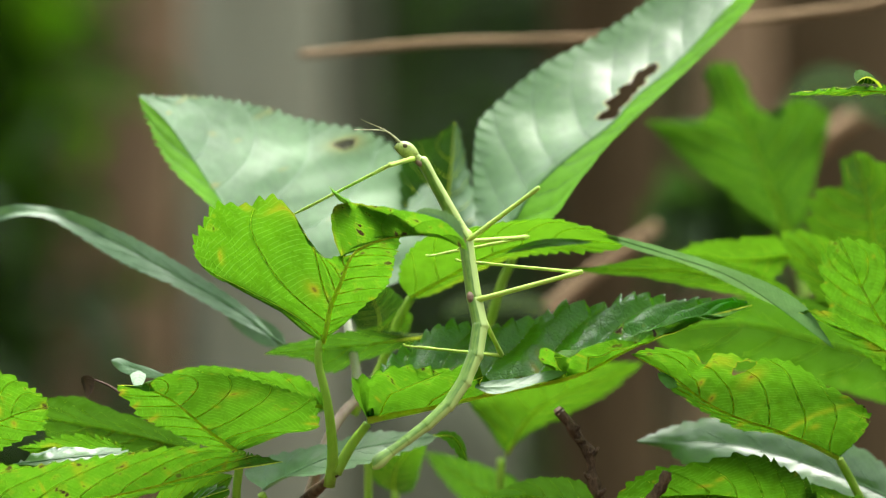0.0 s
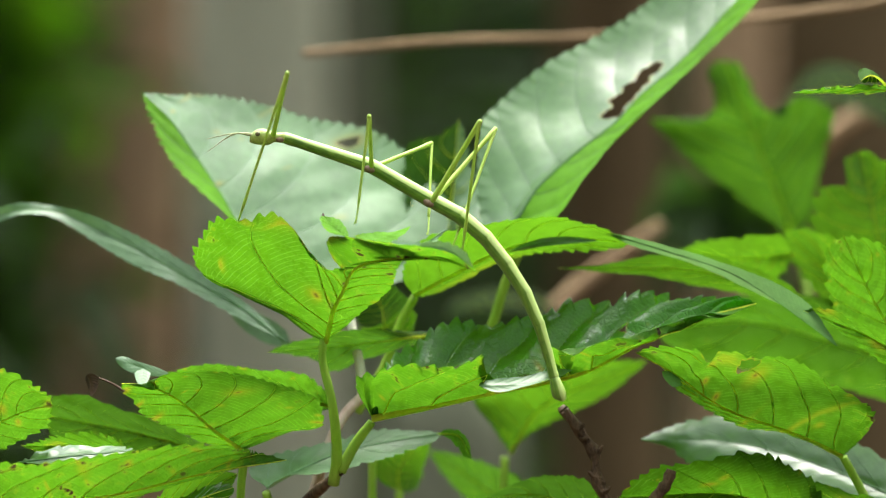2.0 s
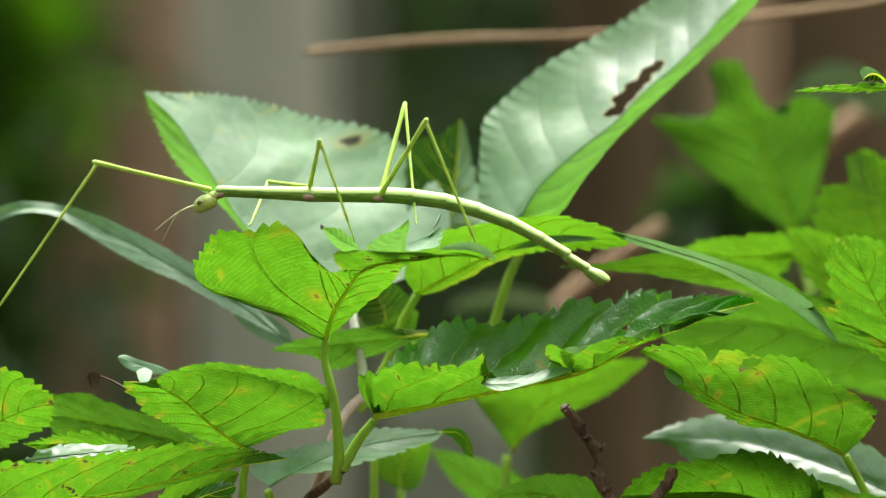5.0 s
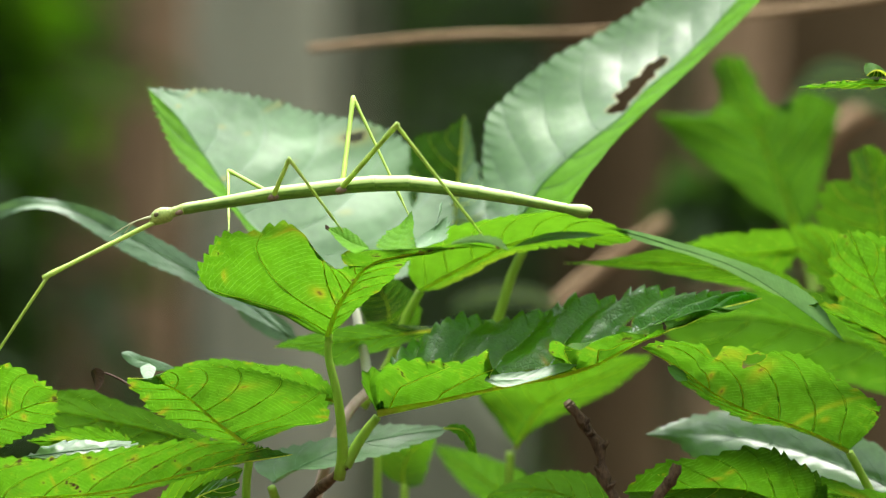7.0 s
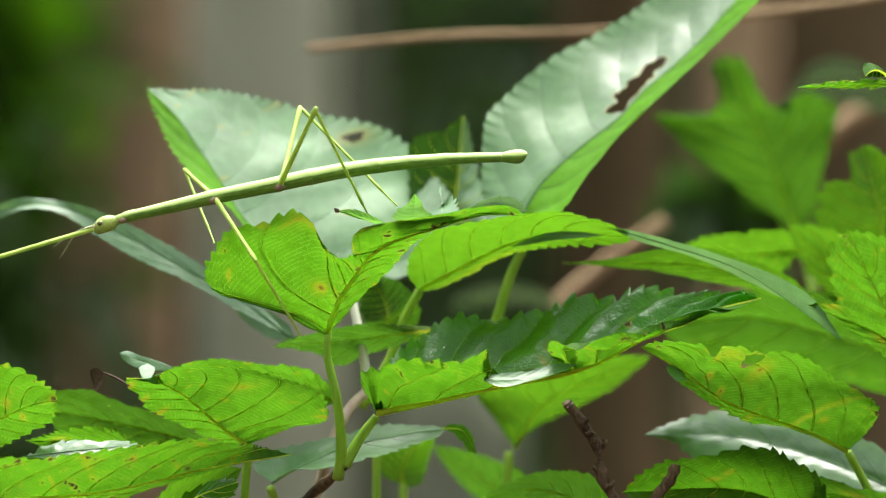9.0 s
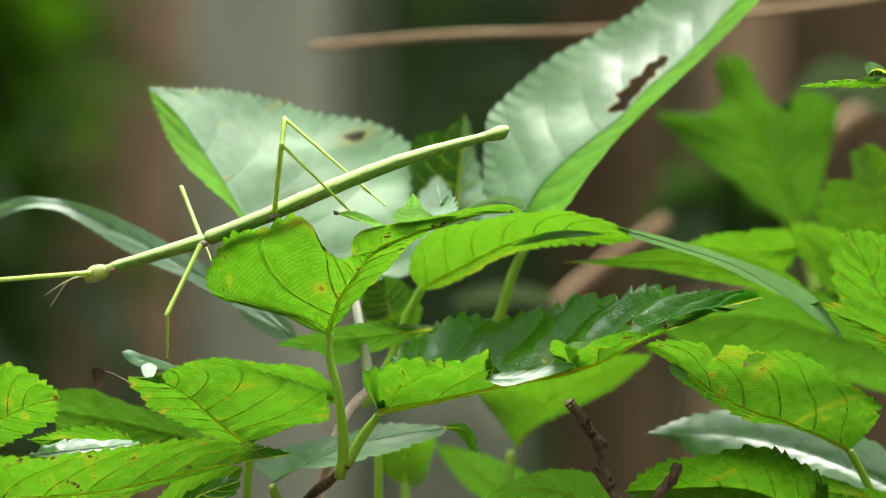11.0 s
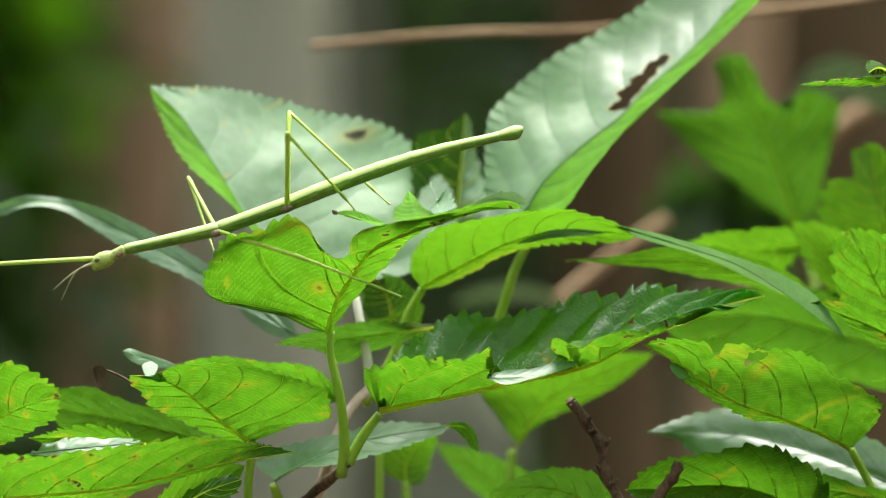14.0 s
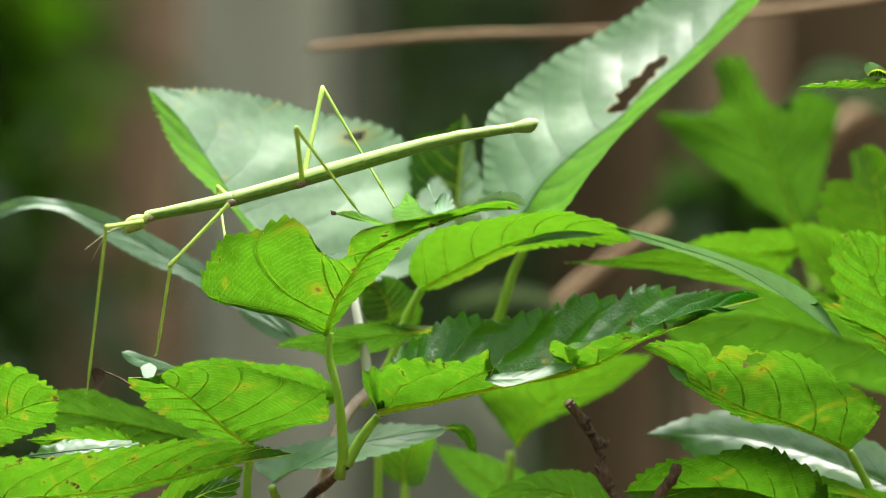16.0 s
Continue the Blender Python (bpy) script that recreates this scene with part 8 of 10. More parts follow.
    walk(INSECT['tibia_F_fore'], [
        (0, pose(-0.01681, -0.02378, 0.02655, 158.6, 13.9, 121.4)),
        (0.5, pose(-0.01720, -0.01886, 0.02511, 158.3, 11.5, 120.0)),
        (0.7, pose(-0.02266, -0.02399, 0.02893, 157.6, 18.4, 117.6)),
        (0.8, pose(-0.02425, -0.02217, 0.02947, 157.2, 20.6, 116.3)),
        (1, pose(-0.02552, -0.02678, 0.02931, 157.5, 22.8, 117.1)),
        (1.2, pose(-0.02761, -0.02309, 0.02396, 157.2, 28.3, 116.5)),
        (1.5, pose(-0.02549, -0.02533, 0.02537, 157.3, 38.6, 116.6)),
        (2, pose(-0.02816, -0.02424, 0.02449, 155.7, 48.3, 114.3)),
        (2.5, pose(-0.02918, -0.02396, 0.02442, 152.7, 48.8, 110.3)),
        (3, pose(-0.03525, -0.02074, 0.02315, 138.5, 46.4, 91.1)),
        (3.5, pose(-0.03662, -0.02061, 0.02358, 135.3, 54.0, 87.0)),
        (3.8, pose(-0.03761, -0.01919, 0.02726, 153.3, 79.2, 106.1)),
        (4, pose(-0.04386, -0.01816, 0.02379, -160.4, 65.7, 154.2)),
        (4.2, pose(-0.04928, -0.01936, 0.01493, -160.6, 50.6, 153.9)),
        (4.5, pose(-0.05039, -0.01872, 0.01349, -160.7, 50.7, 153.7)),
        (4.8, pose(-0.05300, -0.01680, 0.00965, -161.1, 50.9, 153.2)),
        (5.1, pose(-0.05597, -0.01360, 0.00419, -161.6, 51.2, 152.6)),
        (5.4, pose(-0.05827, -0.00945, -0.00192, -162.2, 51.5, 151.9)),
        (5.7, pose(-0.05945, -0.00516, -0.00753, -162.7, 51.7, 151.2)),
        (6, pose(-0.05972, -0.00180, -0.01156, -163.1, 51.9, 150.7)),
        (6.3, pose(-0.05968, -0.00047, -0.01310, -163.2, 52.0, 150.5)),
        (6.4, pose(-0.06075, -0.00058, -0.00603, -154.7, 57.6, 161.0)),
        (6.5, pose(-0.06068, -0.00017, -0.00475, -150.8, 44.6, 165.9)),
        (6.6, pose(-0.05967, 0.00012, -0.01124, -150.6, 43.5, 166.1)),
        (6.8, pose(-0.05833, -0.00412, -0.01840, -152.0, 49.8, 164.3)),
        (7, pose(-0.05771, -0.00758, -0.01760, -158.0, 53.1, 156.6)),
        (7.5, pose(-0.05941, -0.00412, -0.01617, -173.2, 59.3, 138.4)),
        (8, pose(-0.05859, -0.00412, -0.01732, 178.1, 55.9, 128.1)),
        (8.3, pose(-0.05790, -0.00412, -0.01773, -174.0, 63.3, 137.3)),
        (8.4, pose(-0.05810, -0.00459, -0.01684, -177.4, 64.4, 133.4)),
        (8.5, pose(-0.05852, -0.00472, -0.01583, 179.4, 66.1, 129.9)),
        (9, pose(-0.05841, -0.00598, -0.01549, 179.4, 66.1, 129.9)),
        (9.2, pose(-0.05988, -0.00412, -0.01477, 179.6, 65.5, 130.1)),
        (9.5, pose(-0.05979, -0.00485, -0.01472, 178.4, 65.3, 128.8)),
        (9.8, pose(-0.05946, -0.00671, -0.01458, 175.3, 64.8, 125.4)),
        (10.1, pose(-0.05877, -0.00918, -0.01434, 171.3, 64.0, 120.9)),
        (10.4, pose(-0.05772, -0.01175, -0.01404, 167.2, 63.0, 116.4)),
        (10.7, pose(-0.05650, -0.01398, -0.01372, 163.7, 62.0, 112.5)),
        (11, pose(-0.05545, -0.01550, -0.01347, 161.4, 61.1, 109.9)),
        (11.3, pose(-0.05501, -0.01607, -0.01337, 160.5, 60.8, 108.9)),
        (11.5, pose(-0.06202, -0.00412, -0.00991, 171.0, 78.3, 119.9)),
        (11.7, pose(-0.05941, -0.00412, -0.02177, 154.1, 57.4, 102.0)),
        (12, pose(-0.06056, -0.00805, -0.01288, 162.0, 67.8, 110.8)),
        (12.5, pose(-0.06141, -0.00412, -0.01099, 162.7, 74.4, 111.6)),
        (13, pose(-0.06236, -0.00412, -0.01109, 167.8, 76.6, 116.8)),
        (13.5, pose(-0.06230, -0.00412, -0.01142, 165.3, 74.5, 114.2)),
        (14, pose(-0.06193, -0.00412, -0.01208, 165.3, 73.3, 114.2)),
        (14.3, pose(-0.06105, -0.00519, -0.01357, 171.5, 69.6, 120.8)),
        (14.5, pose(-0.05983, -0.00749, -0.01457, 177.3, 67.5, 127.1)),
        (14.8, pose(-0.05719, -0.01210, -0.01556, -173.6, 72.3, 136.7)),
        (15, pose(-0.05595, -0.01366, -0.01622, -170.0, 73.9, 140.4)),
        (15.1, pose(-0.05574, -0.01355, -0.01667, -167.7, 72.9, 142.9)),
        (15.2, pose(-0.05551, -0.01363, -0.01712, -165.5, 72.0, 145.1)),
        (15.3, pose(-0.05516, -0.01375, -0.01757, -163.4, 70.9, 147.3)),
        (15.5, pose(-0.05538, -0.01378, -0.01723, -166.2, 72.3, 144.4)),
        (15.7, pose(-0.05351, -0.01612, -0.01568, -168.2, 73.1, 142.3)),
        (16, pose(-0.03749, -0.02195, -0.00955, 156.7, 56.5, 104.1)),
    ])
    walk(INSECT['femur_M_near'], [
        (0, pose(-0.00168, 0.00244, 0.01164, 7.4, -35.8, -12.5)),
        (0.5, pose(-0.00134, 0.00216, 0.01197, 8.9, -46.5, -14.7)),
        (0.7, pose(-0.00395, 0.00192, 0.01164, 58.3, -57.4, -75.1)),
        (0.8, pose(-0.00545, -0.00100, 0.01185, 92.1, -53.9, -115.5)),
        (1, pose(-0.00647, -0.00100, 0.01197, 67.0, -52.6, -84.5)),
        (1.2, pose(-0.00908, -0.00100, 0.00957, 67.5, -43.9, -85.2)),
        (1.5, pose(-0.01077, -0.00100, 0.00797, 70.0, -39.4, -88.9)),
        (2, pose(-0.01199, -0.00100, 0.00660, 71.2, -32.4, -90.9)),
        (2.5, pose(-0.01242, -0.00100, 0.00613, 70.3, -28.1, -89.1)),
        (3, pose(-0.01341, -0.00100, 0.00353, 67.6, -25.7, -83.2)),
        (3.5, pose(-0.01328, -0.00100, 0.00364, 67.2, -28.5, -82.2)),
        (3.8, pose(-0.01327, -0.00100, 0.00442, 66.0, -26.4, -79.7)),
        (4, pose(-0.01361, -0.00100, 0.00420, 66.6, -26.9, -81.1)),
        (4.2, pose(-0.01394, -0.00100, 0.00319, 66.5, -28.9, -80.9)),
        (4.5, pose(-0.01392, -0.00100, 0.00293, 66.6, -28.9, -81.0)),
        (4.8, pose(-0.01387, -0.00100, 0.00225, 66.7, -28.8, -81.3)),
        (5.1, pose(-0.01381, -0.00100, 0.00133, 66.9, -28.7, -81.7)),
        (5.4, pose(-0.01373, -0.00100, 0.00032, 67.1, -28.5, -82.2)),
        (5.7, pose(-0.01367, -0.00100, -0.00060, 67.3, -28.4, -82.6)),
        (6, pose(-0.01362, -0.00100, -0.00128, 67.4, -28.3, -82.9)),
        (6.3, pose(-0.01360, -0.00100, -0.00154, 67.5, -28.3, -83.0)),
        (6.4, pose(-0.01372, -0.00100, -0.00072, 66.6, -26.6, -81.1)),
        (6.5, pose(-0.01394, -0.00100, -0.00031, 65.7, -25.0, -78.8)),
        (6.6, pose(-0.01383, -0.00100, -0.00131, 65.9, -27.0, -79.4)),
        (6.8, pose(-0.01372, -0.00100, -0.00165, 65.7, -23.1, -78.9)),
        (7, pose(-0.01349, -0.00100, -0.00176, 65.3, -21.9, -77.8)),
        (7.5, pose(-0.01360, -0.00100, -0.00266, 61.6, -14.9, -66.2)),
        (8, pose(-0.01360, -0.00100, -0.00266, 60.9, -15.6, -63.3)),
        (8.3, pose(-0.01270, -0.00100, -0.00289, 45.3, -75.4, -44.5)),
        (8.4, pose(-0.01282, -0.00100, -0.00289, 77.2, -14.2, -83.0)),
        (8.5, pose(-0.01293, -0.00100, -0.00300, 76.7, 32.5, -86.4)),
        (9, pose(-0.01293, -0.00100, -0.00289, 98.6, 42.6, -51.3)),
        (9.2, pose(-0.01304, -0.00100, -0.00356, 99.4, 2.6, -49.3)),
        (9.5, pose(-0.01311, -0.00100, -0.00369, 99.2, 6.4, -52.2)),
        (9.8, pose(-0.01331, -0.00100, -0.00403, 97.7, 15.9, -59.8)),
        (10.1, pose(-0.01357, -0.00100, -0.00449, 93.2, 28.5, -71.5)),
        (10.4, pose(-0.01386, -0.00100, -0.00499, 83.9, 40.7, -87.8)),
        (10.7, pose(-0.01412, -0.00100, -0.00545, 69.4, 49.2, -108.1)),
        (11, pose(-0.01432, -0.00100, -0.00579, 55.0, 52.6, -126.7)),
        (11.3, pose(-0.01439, -0.00100, -0.00592, 48.8, 53.0, -134.4)),
        (11.5, pose(-0.01405, -0.00100, -0.00513, 114.8, 57.3, -57.7)),
        (11.7, pose(-0.01405, -0.00100, -0.00536, 115.0, 77.9, -57.4)),
        (12, pose(-0.01461, -0.00100, -0.00513, 132.6, 21.2, -37.1)),
        (12.5, pose(-0.01405, -0.00100, -0.00502, 144.5, 35.3, -12.4)),
        (13, pose(-0.01439, -0.00100, -0.00502, 145.3, 21.8, -10.9)),
        (13.5, pose(-0.01439, -0.00100, -0.00502, 145.1, 25.7, -11.2)),
        (14, pose(-0.01394, -0.00100, -0.00525, 145.4, 17.2, -10.6)),
        (14.3, pose(-0.01360, -0.00100, -0.00491, 140.8, 9.0, -30.5)),
        (14.5, pose(-0.01349, -0.00100, -0.00457, 140.8, -2.5, -31.6)),
        (14.8, pose(-0.01338, -0.00100, -0.00412, 152.9, -43.2, -60.3)),
        (15, pose(-0.01338, -0.00100, -0.00390, 169.1, -35.7, -85.5)),
        (15.1, pose(-0.01338, -0.00100, -0.00379, -160.7, -48.8, -129.0)),
        (15.2, pose(-0.01338, -0.00100, -0.00367, -154.0, -5.3, -142.6)),
        (15.3, pose(-0.01338, -0.00100, -0.00367, -140.3, 27.0, -79.5)),
        (15.5, pose(-0.01360, -0.00100, -0.00423, -155.3, 24.6, -113.3)),
        (15.7, pose(-0.01383, -0.00100, -0.00446, 177.1, 70.9, -147.2)),
        (16, pose(-0.01383, -0.00100, -0.00412, 161.3, 45.6, -165.3)),
    ])
    walk(INSECT['tibia_M_near'], [
        (0, pose(0.01269, -0.00073, 0.02225, 164.4, 34.9, 153.9)),
        (0.5, pose(0.01075, -0.00101, 0.02513, 164.3, 27.3, 153.7)),
        (0.7, pose(-0.00144, -0.00750, 0.02688, 171.2, 29.1, 168.4)),
        (0.8, pose(-0.01003, -0.01060, 0.02645, 154.4, 2.5, 112.7)),
        (1, pose(-0.00543, -0.01190, 0.02629, 165.0, 30.3, 148.3)),
        (1.2, pose(-0.00799, -0.01392, 0.02206, 148.2, 27.0, 113.9)),
        (1.5, pose(-0.01051, -0.01494, 0.01942, 179.0, 67.1, 152.9)),
        (2, pose(-0.01222, -0.01625, 0.01629, 152.7, 77.4, 125.4)),
        (2.5, pose(-0.01217, -0.01697, 0.01466, 136.9, 79.1, 109.3)),
        (3, pose(-0.01148, -0.01726, 0.01139, 80.3, 76.8, 51.7)),
        (3.5, pose(-0.01112, -0.01679, 0.01229, 83.1, 77.3, 54.4)),
        (3.8, pose(-0.01038, -0.01700, 0.01250, 94.4, 78.7, 66.0)),
        (4, pose(-0.01110, -0.01701, 0.01240, 77.2, 76.1, 48.4)),
        (4.2, pose(-0.01143, -0.01668, 0.01196, 67.5, 73.2, 38.4)),
        (4.5, pose(-0.01144, -0.01669, 0.01169, 68.3, 71.8, 39.2)),
        (4.8, pose(-0.01147, -0.01672, 0.01100, 69.8, 68.3, 40.9)),
        (5.1, pose(-0.01151, -0.01676, 0.01005, 71.3, 63.4, 42.4)),
        (5.4, pose(-0.01156, -0.01681, 0.00901, 72.3, 58.1, 43.6)),
        (5.7, pose(-0.01160, -0.01685, 0.00806, 73.0, 53.3, 44.4)),
        (6, pose(-0.01163, -0.01688, 0.00737, 73.4, 49.7, 44.9)),
        (6.3, pose(-0.01164, -0.01689, 0.00710, 73.5, 48.3, 45.1)),
        (6.4, pose(-0.01119, -0.01708, 0.00745, 72.6, 48.8, 43.8)),
        (6.5, pose(-0.01073, -0.01722, 0.00739, 69.8, 49.8, 40.2)),
        (6.6, pose(-0.01085, -0.01695, 0.00696, 70.3, 48.8, 40.8)),
        (6.8, pose(-0.01048, -0.01750, 0.00552, 75.1, 43.7, 47.4)),
        (7, pose(-0.00991, -0.01759, 0.00507, 75.9, 42.4, 48.6)),
        (7.5, pose(-0.00640, -0.01730, 0.00209, 72.5, 30.1, 42.9)),
        (8, pose(-0.00564, -0.01687, 0.00230, 73.8, 29.3, 45.5)),
        (8.3, pose(-0.00948, -0.00417, 0.01445, 67.0, 39.2, 33.6)),
        (8.4, pose(-0.01066, -0.01868, 0.00161, 63.8, 68.8, 29.8)),
        (8.5, pose(-0.01195, -0.01641, -0.01282, 70.7, 72.7, 37.1)),
        (9, pose(-0.00451, -0.01149, -0.01526, 87.5, 44.3, 56.2)),
        (9.2, pose(-0.00097, -0.01503, -0.00439, 77.5, 17.5, 37.3)),
        (9.5, pose(-0.00180, -0.01551, -0.00569, 78.4, 18.4, 40.4)),
        (9.8, pose(-0.00428, -0.01631, -0.00898, 81.2, 20.7, 48.4)),
        (10.1, pose(-0.00828, -0.01629, -0.01308, 85.4, 23.0, 59.8)),
        (10.4, pose(-0.01312, -0.01481, -0.01670, 90.6, 24.7, 72.6)),
        (10.7, pose(-0.01762, -0.01223, -0.01899, 95.7, 25.2, 84.5)),
        (11, pose(-0.02074, -0.00973, -0.01993, 99.4, 25.0, 93.2)),
        (11.3, pose(-0.02187, -0.00865, -0.02012, 100.8, 24.8, 96.6)),
        (11.5, pose(-0.00883, -0.00924, -0.02035, 67.8, 56.0, 49.2)),
        (11.7, pose(-0.01203, -0.00417, -0.02292, 82.7, 37.3, 69.2)),
        (12, pose(-0.00097, -0.01133, -0.01177, 73.3, 24.1, 51.2)),
        (12.5, pose(0.00033, -0.00417, -0.01547, 79.8, 24.0, 67.0)),
        (13, pose(0.00209, -0.00417, -0.01174, 69.3, 19.7, 39.2)),
        (13.5, pose(0.00158, -0.00417, -0.01285, 56.9, 33.7, 12.3)),
        (14, pose(0.00304, -0.00417, -0.01058, 56.3, 21.1, 10.9)),
        (14.3, pose(0.00200, -0.01018, -0.00777, 68.6, 17.6, 46.8)),
        (14.5, pose(0.00212, -0.01059, -0.00377, 67.4, 8.8, 41.9)),
        (14.8, pose(-0.00682, -0.01248, 0.00830, 65.8, 26.7, 36.6)),
        (15, pose(-0.01224, -0.01566, 0.00668, 65.6, 17.9, 36.1)),
        (15.1, pose(-0.02072, -0.01008, 0.00956, 67.0, 27.1, 39.6)),
        (15.2, pose(-0.02730, -0.01165, -0.00203, 73.2, 34.7, 51.7)),
        (15.3, pose(-0.01040, -0.01712, -0.01204, 85.2, 44.3, 70.4)),
        (15.5, pose(-0.02006, -0.01601, -0.01170, 136.9, 77.2, 126.5)),
        (15.7, pose(-0.01875, -0.00417, -0.02139, 97.3, 38.4, 82.8)),
        (16, pose(-0.02592, -0.00417, -0.01688, 116.9, 58.8, 108.3)),
    ])
    walk(INSECT['femur_M_far'], [
        (0, pose(-0.00168, 0.00444, 0.01164, -3.0, -2.9, 46.1)),
        (0.5, pose(-0.00134, 0.00416, 0.01197, -3.0, 2.2, 49.9)),
        (0.7, pose(-0.00395, 0.00392, 0.01164, -2.8, -13.1, 48.2)),
        (0.8, pose(-0.00545, 0.00100, 0.01185, -3.7, -13.9, 52.0)),
        (1, pose(-0.00647, 0.00100, 0.01197, -3.5, -11.8, 51.0)),
        (1.2, pose(-0.00908, 0.00100, 0.00957, -3.9, -8.2, 53.1)),
        (1.5, pose(-0.01077, 0.00100, 0.00797, -2.4, -18.4, 46.8)),
        (2, pose(-0.01199, 0.00100, 0.00660, -2.5, -16.3, 47.1)),
        (2.5, pose(-0.01242, 0.00100, 0.00613, -2.1, -14.8, 45.5)),
        (3, pose(-0.01341, 0.00100, 0.00353, -22.7, -19.5, 108.9)),
        (3.5, pose(-0.01328, 0.00100, 0.00364, -23.9, 10.7, 123.7)),
        (3.8, pose(-0.01327, 0.00100, 0.00442, -24.0, 9.6, 123.5)),
        (4, pose(-0.01361, 0.00100, 0.00420, -24.3, 5.0, 121.1)),
        (4.2, pose(-0.01394, 0.00100, 0.00319, -24.5, 0.4, 116.3)),
        (4.5, pose(-0.01392, 0.00100, 0.00293, -24.5, -0.3, 116.8)),
        (4.8, pose(-0.01387, 0.00100, 0.00225, -24.5, -2.2, 118.0)),
        (5.1, pose(-0.01381, 0.00100, 0.00133, -24.6, -4.8, 119.7)),
        (5.4, pose(-0.01373, 0.00100, 0.00032, -24.8, -7.6, 121.5)),
        (5.7, pose(-0.01367, 0.00100, -0.00060, -25.1, -10.2, 123.2)),
        (6, pose(-0.01362, 0.00100, -0.00128, -25.3, -12.1, 124.5)),
        (6.3, pose(-0.01360, 0.00100, -0.00154, -25.4, -12.8, 125.0)),
        (6.4, pose(-0.01372, 0.00100, -0.00072, -25.1, -11.7, 123.2)),
        (6.5, pose(-0.01394, 0.00100, -0.00031, -24.6, -12.6, 120.9)),
        (6.6, pose(-0.01383, 0.00100, -0.00131, -24.9, -13.2, 122.2)),
        (6.8, pose(-0.01372, 0.00100, -0.00165, -25.3, -15.7, 123.9)),
        (7, pose(-0.01349, 0.00100, -0.00176, -25.1, -16.1, 123.1)),
        (7.5, pose(-0.01360, 0.00100, -0.00266, -24.5, -21.5, 121.5)),
        (8, pose(-0.01360, 0.00100, -0.00266, -24.9, -17.9, 122.4)),
        (8.3, pose(-0.01270, 0.00100, -0.00289, -23.5, -15.7, 117.7)),
        (8.4, pose(-0.01282, 0.00100, -0.00289, -22.9, -16.5, 115.6)),
        (8.5, pose(-0.01293, 0.00100, -0.00300, -22.3, -17.9, 113.5)),
        (9, pose(-0.01293, 0.00100, -0.00289, -22.3, -18.6, 113.6)),
        (9.2, pose(-0.01304, 0.00100, -0.00356, -23.6, -21.1, 117.5)),
        (9.5, pose(-0.01311, 0.00100, -0.00369, -23.5, -22.0, 117.1)),
        (9.8, pose(-0.01331, 0.00100, -0.00403, -23.1, -24.5, 116.1)),
        (10.1, pose(-0.01357, 0.00100, -0.00449, -22.4, -27.8, 114.6)),
        (10.4, pose(-0.01386, 0.00100, -0.00499, -21.6, -31.4, 112.9)),
        (10.7, pose(-0.01412, 0.00100, -0.00545, -20.7, -34.7, 111.2)),
        (11, pose(-0.01432, 0.00100, -0.00579, -19.9, -37.1, 109.9)),
        (11.3, pose(-0.01439, 0.00100, -0.00592, -19.6, -38.0, 109.4)),
        (11.5, pose(-0.01405, 0.00100, -0.00513, -20.6, -34.5, 111.1)),
        (11.7, pose(-0.01405, 0.00100, -0.00536, -20.8, -35.8, 111.5)),
        (12, pose(-0.01461, 0.00100, -0.00513, -19.8, -33.7, 109.6)),
        (12.5, pose(-0.01405, 0.00100, -0.00502, -20.8, -35.8, 111.5)),
        (13, pose(-0.01439, 0.00100, -0.00502, -22.0, -36.6, 113.5)),
        (13.5, pose(-0.01439, 0.00100, -0.00502, -22.3, -36.6, 113.9)),
        (14, pose(-0.01394, 0.00100, -0.00525, -23.2, -35.7, 115.5)),
        (14.3, pose(-0.01360, 0.00100, -0.00491, -23.4, -31.9, 115.8)),
        (14.5, pose(-0.01349, 0.00100, -0.00457, -23.2, -29.1, 115.5)),
        (14.8, pose(-0.01338, 0.00100, -0.00412, -23.1, -24.5, 115.3)),
        (15, pose(-0.01338, 0.00100, -0.00390, -23.1, -21.5, 115.1)),
        (15.1, pose(-0.01338, 0.00100, -0.00379, -22.4, -19.6, 113.3)),
        (15.2, pose(-0.01338, 0.00100, -0.00367, -21.8, -17.8, 111.5)),
        (15.3, pose(-0.01338, 0.00100, -0.00367, -21.2, -16.1, 109.4)),
        (15.5, pose(-0.01360, 0.00100, -0.00423, -21.0, -18.6, 108.5)),
        (15.7, pose(-0.01383, 0.00100, -0.00446, -19.6, -17.2, 103.9)),
        (16, pose(-0.01383, 0.00100, -0.00412, -19.2, -9.3, 102.3)),
    ])
